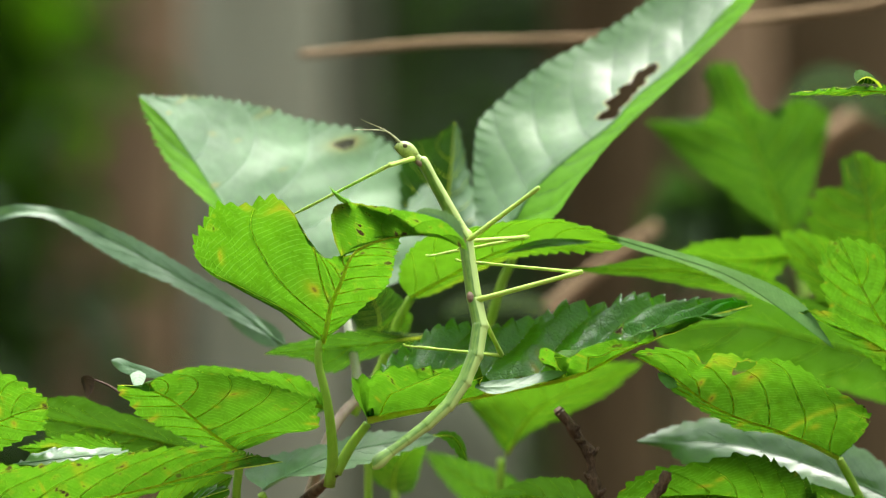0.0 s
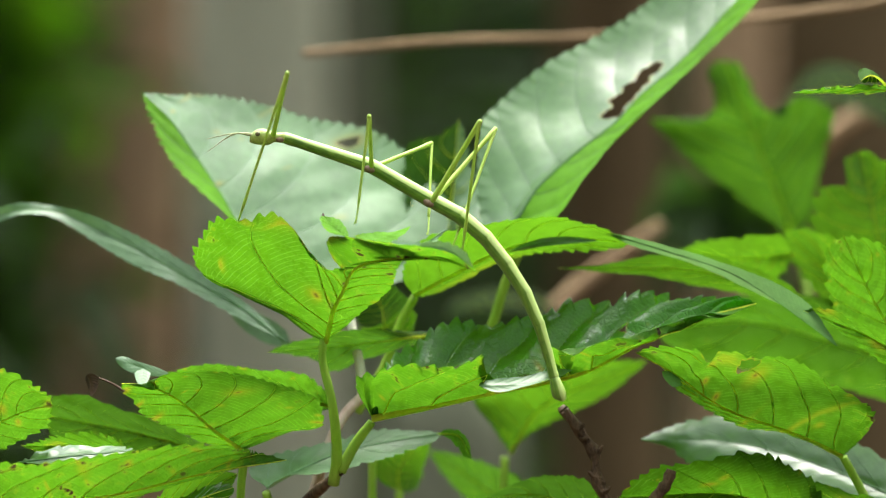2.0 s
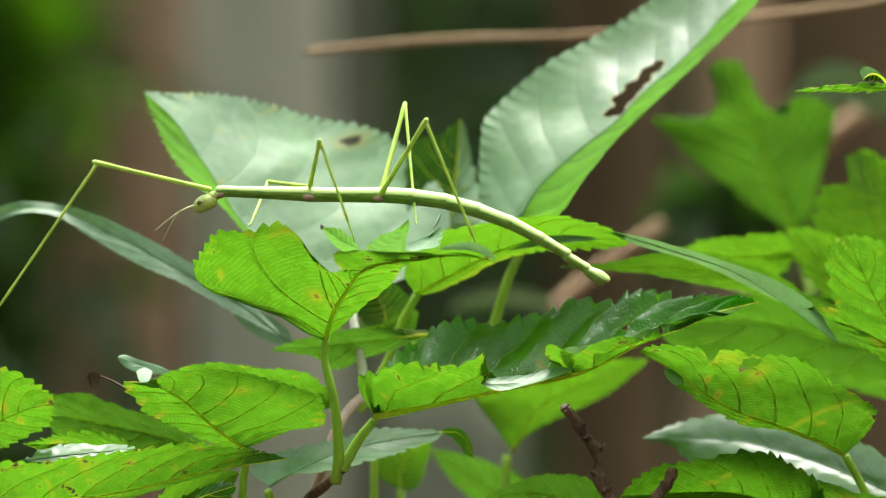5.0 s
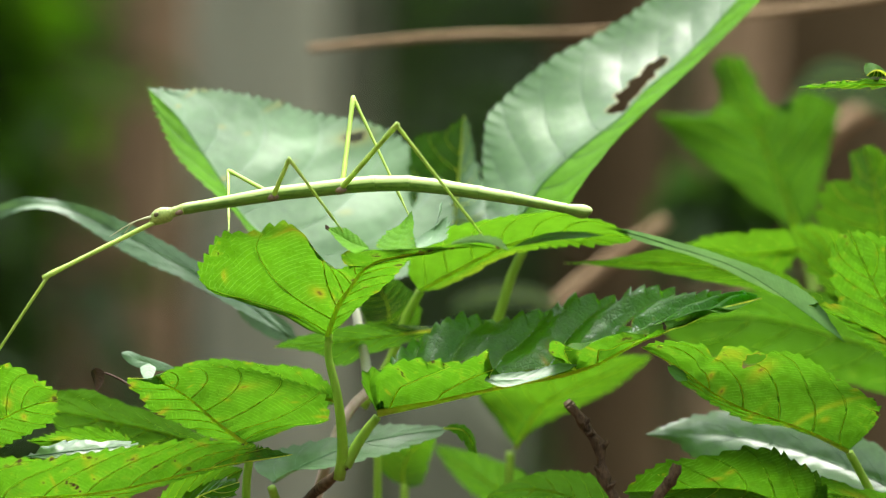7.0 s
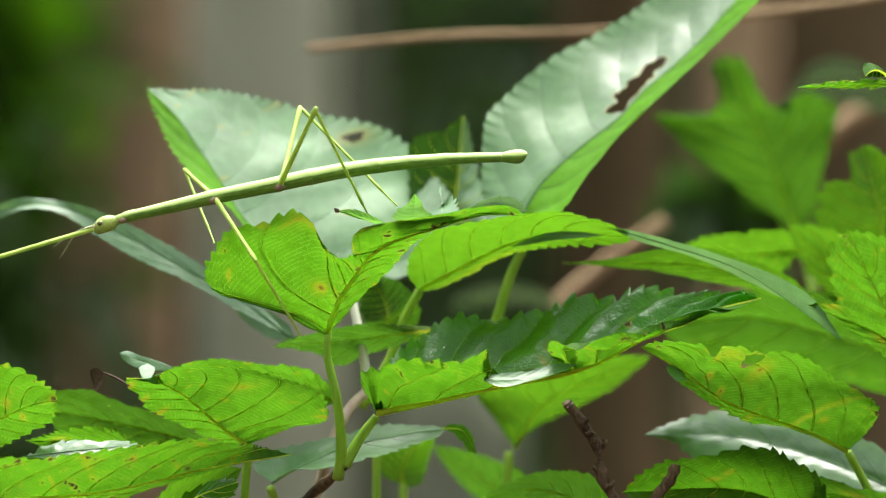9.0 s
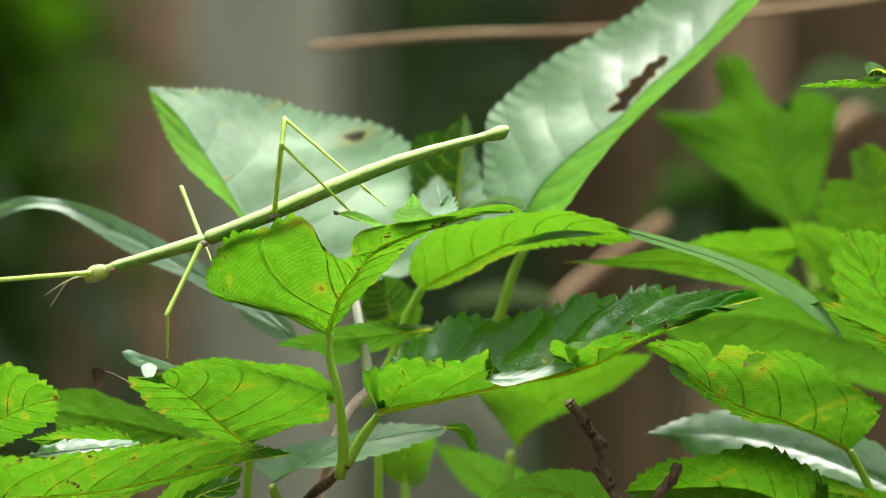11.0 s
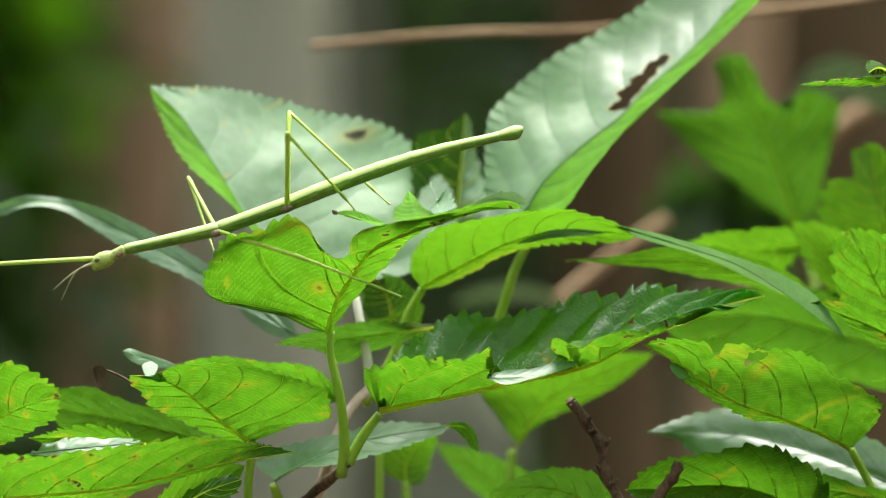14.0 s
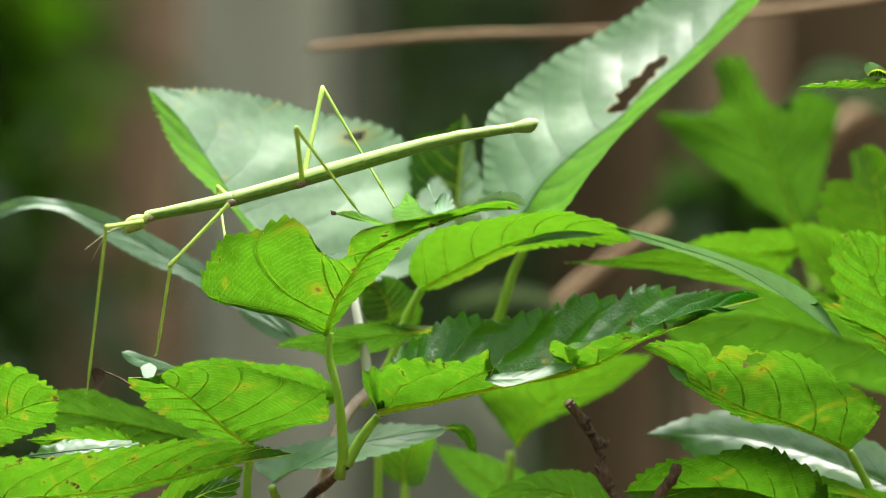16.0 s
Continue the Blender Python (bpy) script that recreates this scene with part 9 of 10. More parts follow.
    walk(INSECT['tibia_M_far'], [
        (0, pose(0.01113, 0.01777, 0.01256, -178.1, 10.6, -169.9)),
        (0.5, pose(0.01058, 0.01832, 0.01127, -178.1, 7.1, -170.0)),
        (0.7, pose(0.00807, 0.01739, 0.01583, -177.9, 23.4, -169.2)),
        (0.8, pose(0.00562, 0.01515, 0.01631, -177.5, 31.9, -168.3)),
        (1, pose(0.00493, 0.01508, 0.01575, -157.9, 27.7, -130.1)),
        (1.2, pose(0.00191, 0.01561, 0.01220, -153.1, 38.5, -121.3)),
        (1.5, pose(0.00116, 0.01372, 0.01378, -141.4, 51.1, -104.8)),
        (2, pose(-0.00002, 0.01389, 0.01174, -132.1, 59.7, -93.6)),
        (2.5, pose(-0.00003, 0.01362, 0.01081, -128.9, 60.9, -89.9)),
        (3, pose(-0.01907, 0.01758, 0.00975, -142.9, 26.4, -109.3)),
        (3.5, pose(-0.02338, 0.01613, 0.00021, -138.9, 17.0, -98.3)),
        (3.8, pose(-0.02333, 0.01621, 0.00134, -139.4, 18.6, -100.2)),
        (4, pose(-0.02316, 0.01681, 0.00260, -139.0, 21.2, -98.9)),
        (4.2, pose(-0.02216, 0.01764, 0.00307, -140.3, 23.9, -102.2)),
        (4.5, pose(-0.02228, 0.01758, 0.00305, -140.0, 24.1, -101.6)),
        (4.8, pose(-0.02259, 0.01739, 0.00298, -139.4, 24.6, -100.0)),
        (5.1, pose(-0.02298, 0.01710, 0.00289, -138.4, 25.2, -97.7)),
        (5.4, pose(-0.02339, 0.01673, 0.00279, -137.4, 25.9, -95.3)),
        (5.7, pose(-0.02372, 0.01634, 0.00269, -136.4, 26.5, -93.0)),
        (6, pose(-0.02395, 0.01603, 0.00261, -135.6, 26.9, -91.4)),
        (6.3, pose(-0.02404, 0.01590, 0.00258, -135.3, 27.0, -90.7)),
        (6.4, pose(-0.02372, 0.01628, 0.00307, -135.3, 28.8, -90.7)),
        (6.5, pose(-0.02328, 0.01664, 0.00375, -135.4, 33.5, -90.9)),
        (6.6, pose(-0.02350, 0.01638, 0.00296, -135.4, 32.4, -90.9)),
        (6.8, pose(-0.02373, 0.01592, 0.00340, -133.9, 35.2, -88.3)),
        (7, pose(-0.02330, 0.01603, 0.00340, -133.3, 35.6, -87.1)),
        (7.5, pose(-0.02268, 0.01583, 0.00421, -125.3, 45.9, -75.0)),
        (8, pose(-0.02316, 0.01603, 0.00308, -124.3, 45.9, -73.6)),
        (8.3, pose(-0.02109, 0.01695, 0.00219, -121.3, 46.3, -69.4)),
        (8.4, pose(-0.02056, 0.01719, 0.00242, -119.9, 44.0, -67.4)),
        (8.5, pose(-0.02002, 0.01733, 0.00275, -118.5, 42.3, -65.3)),
        (9, pose(-0.02002, 0.01725, 0.00309, -117.3, 44.4, -63.6)),
        (9.2, pose(-0.02109, 0.01648, 0.00318, -118.6, 43.1, -65.5)),
        (9.5, pose(-0.02101, 0.01642, 0.00333, -118.5, 43.2, -65.4)),
        (9.8, pose(-0.02078, 0.01626, 0.00370, -118.3, 43.3, -65.1)),
        (10.1, pose(-0.02044, 0.01599, 0.00419, -118.1, 43.5, -64.8)),
        (10.4, pose(-0.02004, 0.01562, 0.00468, -117.8, 43.8, -64.4)),
        (10.7, pose(-0.01965, 0.01523, 0.00509, -117.6, 44.0, -64.0)),
        (11, pose(-0.01935, 0.01490, 0.00537, -117.4, 44.1, -63.7)),
        (11.3, pose(-0.01923, 0.01477, 0.00547, -117.3, 44.2, -63.6)),
        (11.5, pose(-0.01956, 0.01527, 0.00539, -121.6, 41.4, -70.0)),
        (11.7, pose(-0.01956, 0.01501, 0.00549, -120.4, 40.6, -68.1)),
        (12, pose(-0.01980, 0.01555, 0.00516, -120.5, 42.6, -68.3)),
        (12.5, pose(-0.01956, 0.01501, 0.00582, -119.3, 43.9, -66.5)),
        (13, pose(-0.02032, 0.01466, 0.00605, -119.5, 45.6, -66.8)),
        (13.5, pose(-0.02043, 0.01461, 0.00605, -119.1, 45.6, -66.3)),
        (14, pose(-0.02044, 0.01461, 0.00560, -119.1, 45.6, -66.3)),
        (14.3, pose(-0.02047, 0.01523, 0.00494, -119.3, 45.2, -66.5)),
        (14.5, pose(-0.02049, 0.01570, 0.00450, -119.2, 45.2, -66.5)),
        (14.8, pose(-0.02063, 0.01637, 0.00361, -119.3, 46.1, -66.6)),
        (15, pose(-0.02076, 0.01675, 0.00294, -119.5, 46.6, -66.9)),
        (15.1, pose(-0.02032, 0.01716, 0.00249, -120.8, 45.7, -68.6)),
        (15.2, pose(-0.01989, 0.01754, 0.00205, -122.3, 44.9, -70.7)),
        (15.3, pose(-0.01933, 0.01791, 0.00149, -123.7, 44.1, -72.7)),
        (15.5, pose(-0.01922, 0.01776, 0.00171, -122.0, 44.9, -70.3)),
        (15.7, pose(-0.01809, 0.01825, 0.00104, -124.9, 44.1, -74.5)),
        (16, pose(-0.01773, 0.01890, -0.00111, -129.1, 39.3, -80.7)),
    ])
    walk(INSECT['femur_H_near'], [
        (0, pose(0.00000, -0.00100, -0.00030, 2.7, -15.0, -10.5)),
        (0.5, pose(0.00000, -0.00100, -0.00030, 2.7, -15.6, -10.5)),
        (0.7, pose(0.00000, -0.00100, -0.00030, 3.1, -28.4, -11.5)),
        (0.8, pose(0.00000, -0.00100, -0.00030, 3.6, -35.5, -12.5)),
        (1, pose(0.00000, -0.00100, -0.00030, 4.3, -41.5, -13.6)),
        (1.2, pose(0.00000, -0.00100, -0.00030, 24.0, -40.4, -43.3)),
        (1.5, pose(0.00000, -0.00100, -0.00030, 23.1, -49.4, -41.9)),
        (2, pose(0.00000, -0.00100, -0.00030, 31.2, -44.7, -53.0)),
        (2.5, pose(0.00000, -0.00100, -0.00030, 33.8, -41.2, -56.8)),
        (3, pose(0.00000, -0.00100, -0.00030, 33.5, -39.1, -56.3)),
        (3.5, pose(0.00000, -0.00100, -0.00030, 32.8, -42.3, -55.3)),
        (3.8, pose(0.00000, -0.00100, -0.00030, 30.6, -43.6, -52.0)),
        (4, pose(0.00000, -0.00100, -0.00030, 33.3, -43.5, -56.0)),
        (4.2, pose(0.00000, -0.00100, -0.00030, 33.7, -43.5, -56.5)),
        (4.5, pose(0.00000, -0.00100, -0.00030, 33.7, -43.1, -56.5)),
        (4.8, pose(0.00000, -0.00100, -0.00030, 33.6, -42.2, -56.3)),
        (5.1, pose(0.00000, -0.00100, -0.00030, 33.5, -41.0, -56.2)),
        (5.4, pose(0.00000, -0.00100, -0.00030, 33.4, -39.6, -56.0)),
        (5.7, pose(0.00000, -0.00100, -0.00030, 33.3, -38.4, -55.8)),
        (6, pose(0.00000, -0.00100, -0.00030, 33.2, -37.5, -55.7)),
        (6.3, pose(0.00000, -0.00100, -0.00030, 33.2, -37.1, -55.7)),
        (6.4, pose(0.00000, -0.00100, 0.00040, 32.8, -34.9, -55.1)),
        (6.5, pose(0.00000, -0.00100, 0.00070, 32.0, -33.4, -53.7)),
        (6.6, pose(0.00000, -0.00100, -0.00030, 31.9, -34.5, -53.5)),
        (6.8, pose(0.00000, -0.00100, -0.00030, 32.7, -33.4, -54.9)),
        (7, pose(0.00000, -0.00100, -0.00030, 31.8, -33.1, -53.3)),
        (7.5, pose(0.00000, -0.00100, -0.00030, 47.2, -51.2, -75.8)),
        (8, pose(0.00000, -0.00100, -0.00030, 46.0, -40.9, -74.2)),
        (8.3, pose(0.00000, -0.00100, -0.00030, 39.6, -39.0, -64.2)),
        (8.4, pose(0.00000, -0.00100, -0.00030, 39.0, -39.4, -63.2)),
        (8.5, pose(0.00000, -0.00100, -0.00030, 38.3, -39.8, -62.1)),
        (9, pose(0.00000, -0.00100, -0.00030, 39.3, -41.0, -63.7)),
        (9.2, pose(0.00000, -0.00100, -0.00030, 42.0, -41.4, -67.8)),
        (9.5, pose(0.00000, -0.00100, -0.00030, 42.6, -41.2, -68.7)),
        (9.8, pose(0.00000, -0.00100, -0.00030, 44.2, -40.7, -71.2)),
        (10.1, pose(0.00000, -0.00100, -0.00030, 46.3, -39.9, -74.4)),
        (10.4, pose(0.00000, -0.00100, -0.00030, 48.5, -38.9, -77.9)),
        (10.7, pose(0.00000, -0.00100, -0.00030, 50.4, -38.0, -81.0)),
        (11, pose(0.00000, -0.00100, -0.00030, 51.8, -37.2, -83.2)),
        (11.3, pose(0.00000, -0.00100, -0.00030, 52.3, -36.9, -84.0)),
        (11.5, pose(0.00000, -0.00100, -0.00030, 52.8, -37.6, -84.8)),
        (11.7, pose(0.00000, -0.00100, -0.00030, 53.0, -38.0, -85.1)),
        (12, pose(0.00000, -0.00100, -0.00030, 53.2, -40.0, -85.4)),
        (12.5, pose(0.00000, -0.00100, -0.00030, 53.6, -39.2, -86.1)),
        (13, pose(0.00000, -0.00100, -0.00030, 54.9, -40.0, -88.1)),
        (13.5, pose(0.00000, -0.00100, -0.00030, 54.9, -40.0, -88.1)),
        (14, pose(0.00000, -0.00100, -0.00030, 54.6, -38.8, -87.7)),
        (14.3, pose(0.00000, -0.00100, -0.00030, 53.0, -39.5, -85.1)),
        (14.5, pose(0.00000, -0.00100, -0.00030, 51.7, -40.3, -83.2)),
        (14.8, pose(0.00000, -0.00100, -0.00030, 49.8, -38.3, -80.0)),
        (15, pose(0.00000, -0.00100, -0.00030, 48.6, -36.7, -78.1)),
        (15.1, pose(0.00000, -0.00100, -0.00030, 48.8, -36.0, -78.5)),
        (15.2, pose(0.00000, -0.00100, -0.00030, 48.9, -35.6, -78.6)),
        (15.3, pose(0.00000, -0.00100, -0.00030, 49.2, -34.5, -79.1)),
        (15.5, pose(0.00000, -0.00100, -0.00030, 50.2, -32.7, -81.0)),
        (15.7, pose(0.00000, -0.00100, -0.00030, 51.3, -29.9, -83.2)),
        (16, pose(0.00000, -0.00100, -0.00030, 55.3, -26.6, -91.5)),
    ])
    walk(INSECT['tibia_H_near'], [
        (0, pose(0.02100, -0.00488, 0.00542, -177.1, -4.6, 147.9)),
        (0.5, pose(0.02094, -0.00488, 0.00564, -177.3, -5.8, 150.1)),
        (0.7, pose(0.01905, -0.00488, 0.01022, -177.7, 12.0, 143.1)),
        (0.8, pose(0.01758, -0.00488, 0.01252, -178.7, 20.6, 139.7)),
        (1, pose(0.01608, -0.00488, 0.01436, -177.1, 29.4, 143.4)),
        (1.2, pose(0.01218, -0.01247, 0.01393, 174.9, 45.3, 130.4)),
        (1.5, pose(0.01064, -0.01056, 0.01640, -170.9, 71.3, 146.6)),
        (2, pose(0.00939, -0.01348, 0.01514, 150.9, 64.6, 105.7)),
        (2.5, pose(0.00904, -0.01481, 0.01416, 143.6, 68.7, 97.8)),
        (3, pose(0.00944, -0.01519, 0.01355, 114.2, 66.8, 66.1)),
        (3.5, pose(0.00923, -0.01434, 0.01446, 104.3, 69.5, 55.4)),
        (3.8, pose(0.00975, -0.01349, 0.01481, 109.8, 71.5, 61.3)),
        (4, pose(0.00890, -0.01417, 0.01480, 96.3, 69.5, 46.9)),
        (4.2, pose(0.00879, -0.01425, 0.01479, 91.6, 67.0, 41.9)),
        (4.5, pose(0.00885, -0.01432, 0.01470, 90.2, 66.4, 40.4)),
        (4.8, pose(0.00902, -0.01451, 0.01445, 86.9, 64.8, 36.7)),
        (5.1, pose(0.00924, -0.01477, 0.01410, 83.1, 62.4, 32.5)),
        (5.4, pose(0.00947, -0.01504, 0.01372, 79.6, 59.7, 28.5)),
        (5.7, pose(0.00968, -0.01527, 0.01336, 77.0, 57.2, 25.4)),
        (6, pose(0.00983, -0.01544, 0.01309, 75.3, 55.3, 23.4)),
        (6.3, pose(0.00989, -0.01551, 0.01299, 74.7, 54.5, 22.7)),
        (6.4, pose(0.01034, -0.01583, 0.01300, 76.0, 53.7, 24.4)),
        (6.5, pose(0.01091, -0.01582, 0.01284, 71.0, 54.9, 18.1)),
        (6.6, pose(0.01079, -0.01560, 0.01218, 75.6, 52.9, 23.8)),
        (6.8, pose(0.01060, -0.01607, 0.01185, 75.0, 50.3, 23.1)),
        (7, pose(0.01105, -0.01583, 0.01174, 73.6, 50.0, 21.2)),
        (7.5, pose(0.00336, -0.01429, 0.01676, 68.0, 38.6, 13.2)),
        (8, pose(0.00453, -0.01699, 0.01412, 95.7, 60.3, 48.7)),
        (8.3, pose(0.00745, -0.01644, 0.01357, 107.6, 52.8, 62.9)),
        (8.4, pose(0.00770, -0.01622, 0.01370, 105.4, 50.2, 60.1)),
        (8.5, pose(0.00794, -0.01599, 0.01383, 103.4, 47.8, 57.4)),
        (9, pose(0.00738, -0.01593, 0.01416, 103.8, 47.1, 57.9)),
        (9.2, pose(0.00626, -0.01631, 0.01428, 102.1, 46.8, 55.7)),
        (9.5, pose(0.00602, -0.01646, 0.01423, 102.2, 45.7, 55.8)),
        (9.8, pose(0.00541, -0.01683, 0.01409, 102.3, 43.0, 55.9)),
        (10.1, pose(0.00456, -0.01731, 0.01386, 102.5, 39.2, 56.2)),
        (10.4, pose(0.00362, -0.01780, 0.01359, 102.6, 35.0, 56.4)),
        (10.7, pose(0.00275, -0.01820, 0.01331, 102.7, 31.2, 56.5)),
        (11, pose(0.00211, -0.01848, 0.01308, 102.8, 28.5, 56.7)),
        (11.3, pose(0.00186, -0.01858, 0.01299, 102.8, 27.4, 56.7)),
        (11.5, pose(0.00159, -0.01841, 0.01318, 103.3, 30.2, 57.8)),
        (11.7, pose(0.00149, -0.01833, 0.01330, 103.3, 29.4, 57.8)),
        (12, pose(0.00134, -0.01784, 0.01386, 104.5, 29.6, 60.2)),
        (12.5, pose(0.00115, -0.01805, 0.01365, 103.8, 30.2, 58.8)),
        (13, pose(0.00057, -0.01786, 0.01387, 104.5, 29.4, 60.3)),
        (13.5, pose(0.00057, -0.01786, 0.01387, 104.3, 29.6, 59.9)),
        (14, pose(0.00069, -0.01816, 0.01353, 104.1, 30.2, 59.4)),
        (14.3, pose(0.00146, -0.01794, 0.01374, 102.9, 34.6, 57.1)),
        (14.5, pose(0.00200, -0.01769, 0.01395, 101.8, 38.1, 55.3)),
        (14.8, pose(0.00300, -0.01807, 0.01338, 101.6, 40.7, 55.0)),
        (15, pose(0.00366, -0.01833, 0.01292, 101.5, 42.6, 54.9)),
        (15.1, pose(0.00355, -0.01854, 0.01268, 101.5, 42.6, 54.9)),
        (15.2, pose(0.00356, -0.01863, 0.01256, 101.8, 42.6, 55.3)),
        (15.3, pose(0.00345, -0.01891, 0.01221, 102.2, 42.2, 55.9)),
        (15.5, pose(0.00293, -0.01941, 0.01166, 102.5, 38.6, 56.4)),
        (15.7, pose(0.00228, -0.02008, 0.01075, 101.5, 37.1, 54.7)),
        (16, pose(-0.00050, -0.02079, 0.00961, 102.7, 36.8, 56.7)),
    ])
    walk(INSECT['femur_H_far'], [
        (0, pose(0.00000, 0.00100, -0.00030, 58.8, 30.3, 73.0)),
        (0.5, pose(0.00000, 0.00100, -0.00030, 42.1, 19.1, 34.6)),
        (0.7, pose(0.00000, 0.00100, -0.00030, 41.8, -1.4, 32.2)),
        (0.8, pose(0.00000, 0.00100, -0.00030, 41.6, -2.1, 36.2)),
        (1, pose(0.00000, 0.00100, -0.00030, 41.7, -2.1, 35.3)),
        (1.2, pose(0.00000, 0.00100, -0.00030, 40.5, -15.8, 42.9)),
        (1.5, pose(0.00000, 0.00100, -0.00030, 47.5, -39.6, 28.3)),
        (2, pose(0.00000, 0.00100, -0.00030, 40.0, -41.7, 39.7)),
        (2.5, pose(0.00000, 0.00100, -0.00030, 33.2, -39.9, 50.2)),
        (3, pose(0.00000, 0.00100, -0.00030, 29.4, -48.4, 55.5)),
        (3.5, pose(0.00000, 0.00100, -0.00030, 31.5, -51.5, 52.8)),
        (3.8, pose(0.00000, 0.00100, -0.00030, 33.1, -50.5, 50.7)),
        (4, pose(0.00000, 0.00100, -0.00030, 32.7, -55.3, 51.2)),
        (4.2, pose(0.00000, 0.00100, -0.00030, 30.3, -56.9, 54.1)),
        (4.5, pose(0.00000, 0.00100, -0.00030, 28.6, -57.0, 56.1)),
        (4.8, pose(0.00000, 0.00100, -0.00030, 24.3, -57.3, 61.2)),
        (5.1, pose(0.00000, 0.00100, -0.00030, 18.4, -57.2, 68.3)),
        (5.4, pose(0.00000, 0.00100, -0.00030, 12.0, -56.7, 75.9)),
        (5.7, pose(0.00000, 0.00100, -0.00030, 6.4, -55.9, 82.6)),
        (6, pose(0.00000, 0.00100, -0.00030, 2.5, -55.1, 87.3)),
        (6.3, pose(0.00000, 0.00100, -0.00030, 1.1, -54.7, 89.1)),
        (6.4, pose(0.00000, 0.00100, 0.00040, 2.6, -52.8, 87.2)),
        (6.5, pose(0.00000, 0.00100, 0.00070, 4.7, -51.5, 84.6)),
        (6.6, pose(0.00000, 0.00100, -0.00030, 4.7, -54.3, 84.6)),
        (6.8, pose(0.00000, 0.00100, -0.00030, 6.0, -55.3, 83.0)),
        (7, pose(0.00000, 0.00100, -0.00030, 7.6, -55.3, 81.0)),
        (7.5, pose(0.00000, 0.00100, -0.00030, 4.4, -51.5, 85.0)),
        (8, pose(0.00000, 0.00100, -0.00030, 1.3, -46.7, 89.1)),
        (8.3, pose(0.00000, 0.00100, -0.00030, 8.4, -44.0, 79.2)),
        (8.4, pose(0.00000, 0.00100, -0.00030, 10.0, -44.0, 76.8)),
        (8.5, pose(0.00000, 0.00100, -0.00030, 11.8, -44.0, 74.3)),
        (9, pose(0.00000, 0.00100, -0.00030, 9.6, -45.2, 77.4)),
        (9.2, pose(0.00000, 0.00100, -0.00030, 5.8, -45.9, 82.7)),
        (9.5, pose(0.00000, 0.00100, -0.00030, 5.8, -46.7, 82.6)),
        (9.8, pose(0.00000, 0.00100, -0.00030, 6.0, -48.8, 82.5)),
        (10.1, pose(0.00000, 0.00100, -0.00030, 6.1, -51.7, 82.3)),
        (10.4, pose(0.00000, 0.00100, -0.00030, 6.3, -54.9, 82.0)),
        (10.7, pose(0.00000, 0.00100, -0.00030, 6.6, -57.8, 81.7)),
        (11, pose(0.00000, 0.00100, -0.00030, 6.8, -59.9, 81.5)),
        (11.3, pose(0.00000, 0.00100, -0.00030, 6.9, -60.7, 81.4)),
        (11.5, pose(0.00000, 0.00100, -0.00030, 2.4, -57.8, 86.5)),
        (11.7, pose(0.00000, 0.00100, -0.00030, 3.5, -58.9, 85.3)),
        (12, pose(0.00000, 0.00100, -0.00030, 1.6, -58.9, 87.5)),
        (12.5, pose(0.00000, 0.00100, -0.00030, 3.3, -60.7, 85.5)),
        (13, pose(0.00000, 0.00100, -0.00030, -0.8, -60.0, 90.2)),
        (13.5, pose(0.00000, 0.00100, -0.00030, -0.8, -60.0, 90.2)),
        (14, pose(0.00000, 0.00100, -0.00030, -0.4, -57.8, 89.8)),
        (14.3, pose(0.00000, 0.00100, -0.00030, -0.0, -56.2, 89.4)),
        (14.5, pose(0.00000, 0.00100, -0.00030, 0.3, -55.2, 88.9)),
        (14.8, pose(0.00000, 0.00100, -0.00030, 0.6, -53.3, 88.5)),
        (15, pose(0.00000, 0.00100, -0.00030, 0.6, -51.9, 88.6)),
        (15.1, pose(0.00000, 0.00100, -0.00030, 2.1, -51.9, 86.7)),
        (15.2, pose(0.00000, 0.00100, -0.00030, 3.6, -52.4, 84.8)),
        (15.3, pose(0.00000, 0.00100, -0.00030, 5.1, -52.0, 82.9)),
        (15.5, pose(0.00000, 0.00100, -0.00030, 6.0, -52.9, 81.8)),
        (15.7, pose(0.00000, 0.00100, -0.00030, 7.8, -53.9, 79.5)),
        (16, pose(0.00000, 0.00100, -0.00030, 14.4, -58.1, 71.6)),
    ])
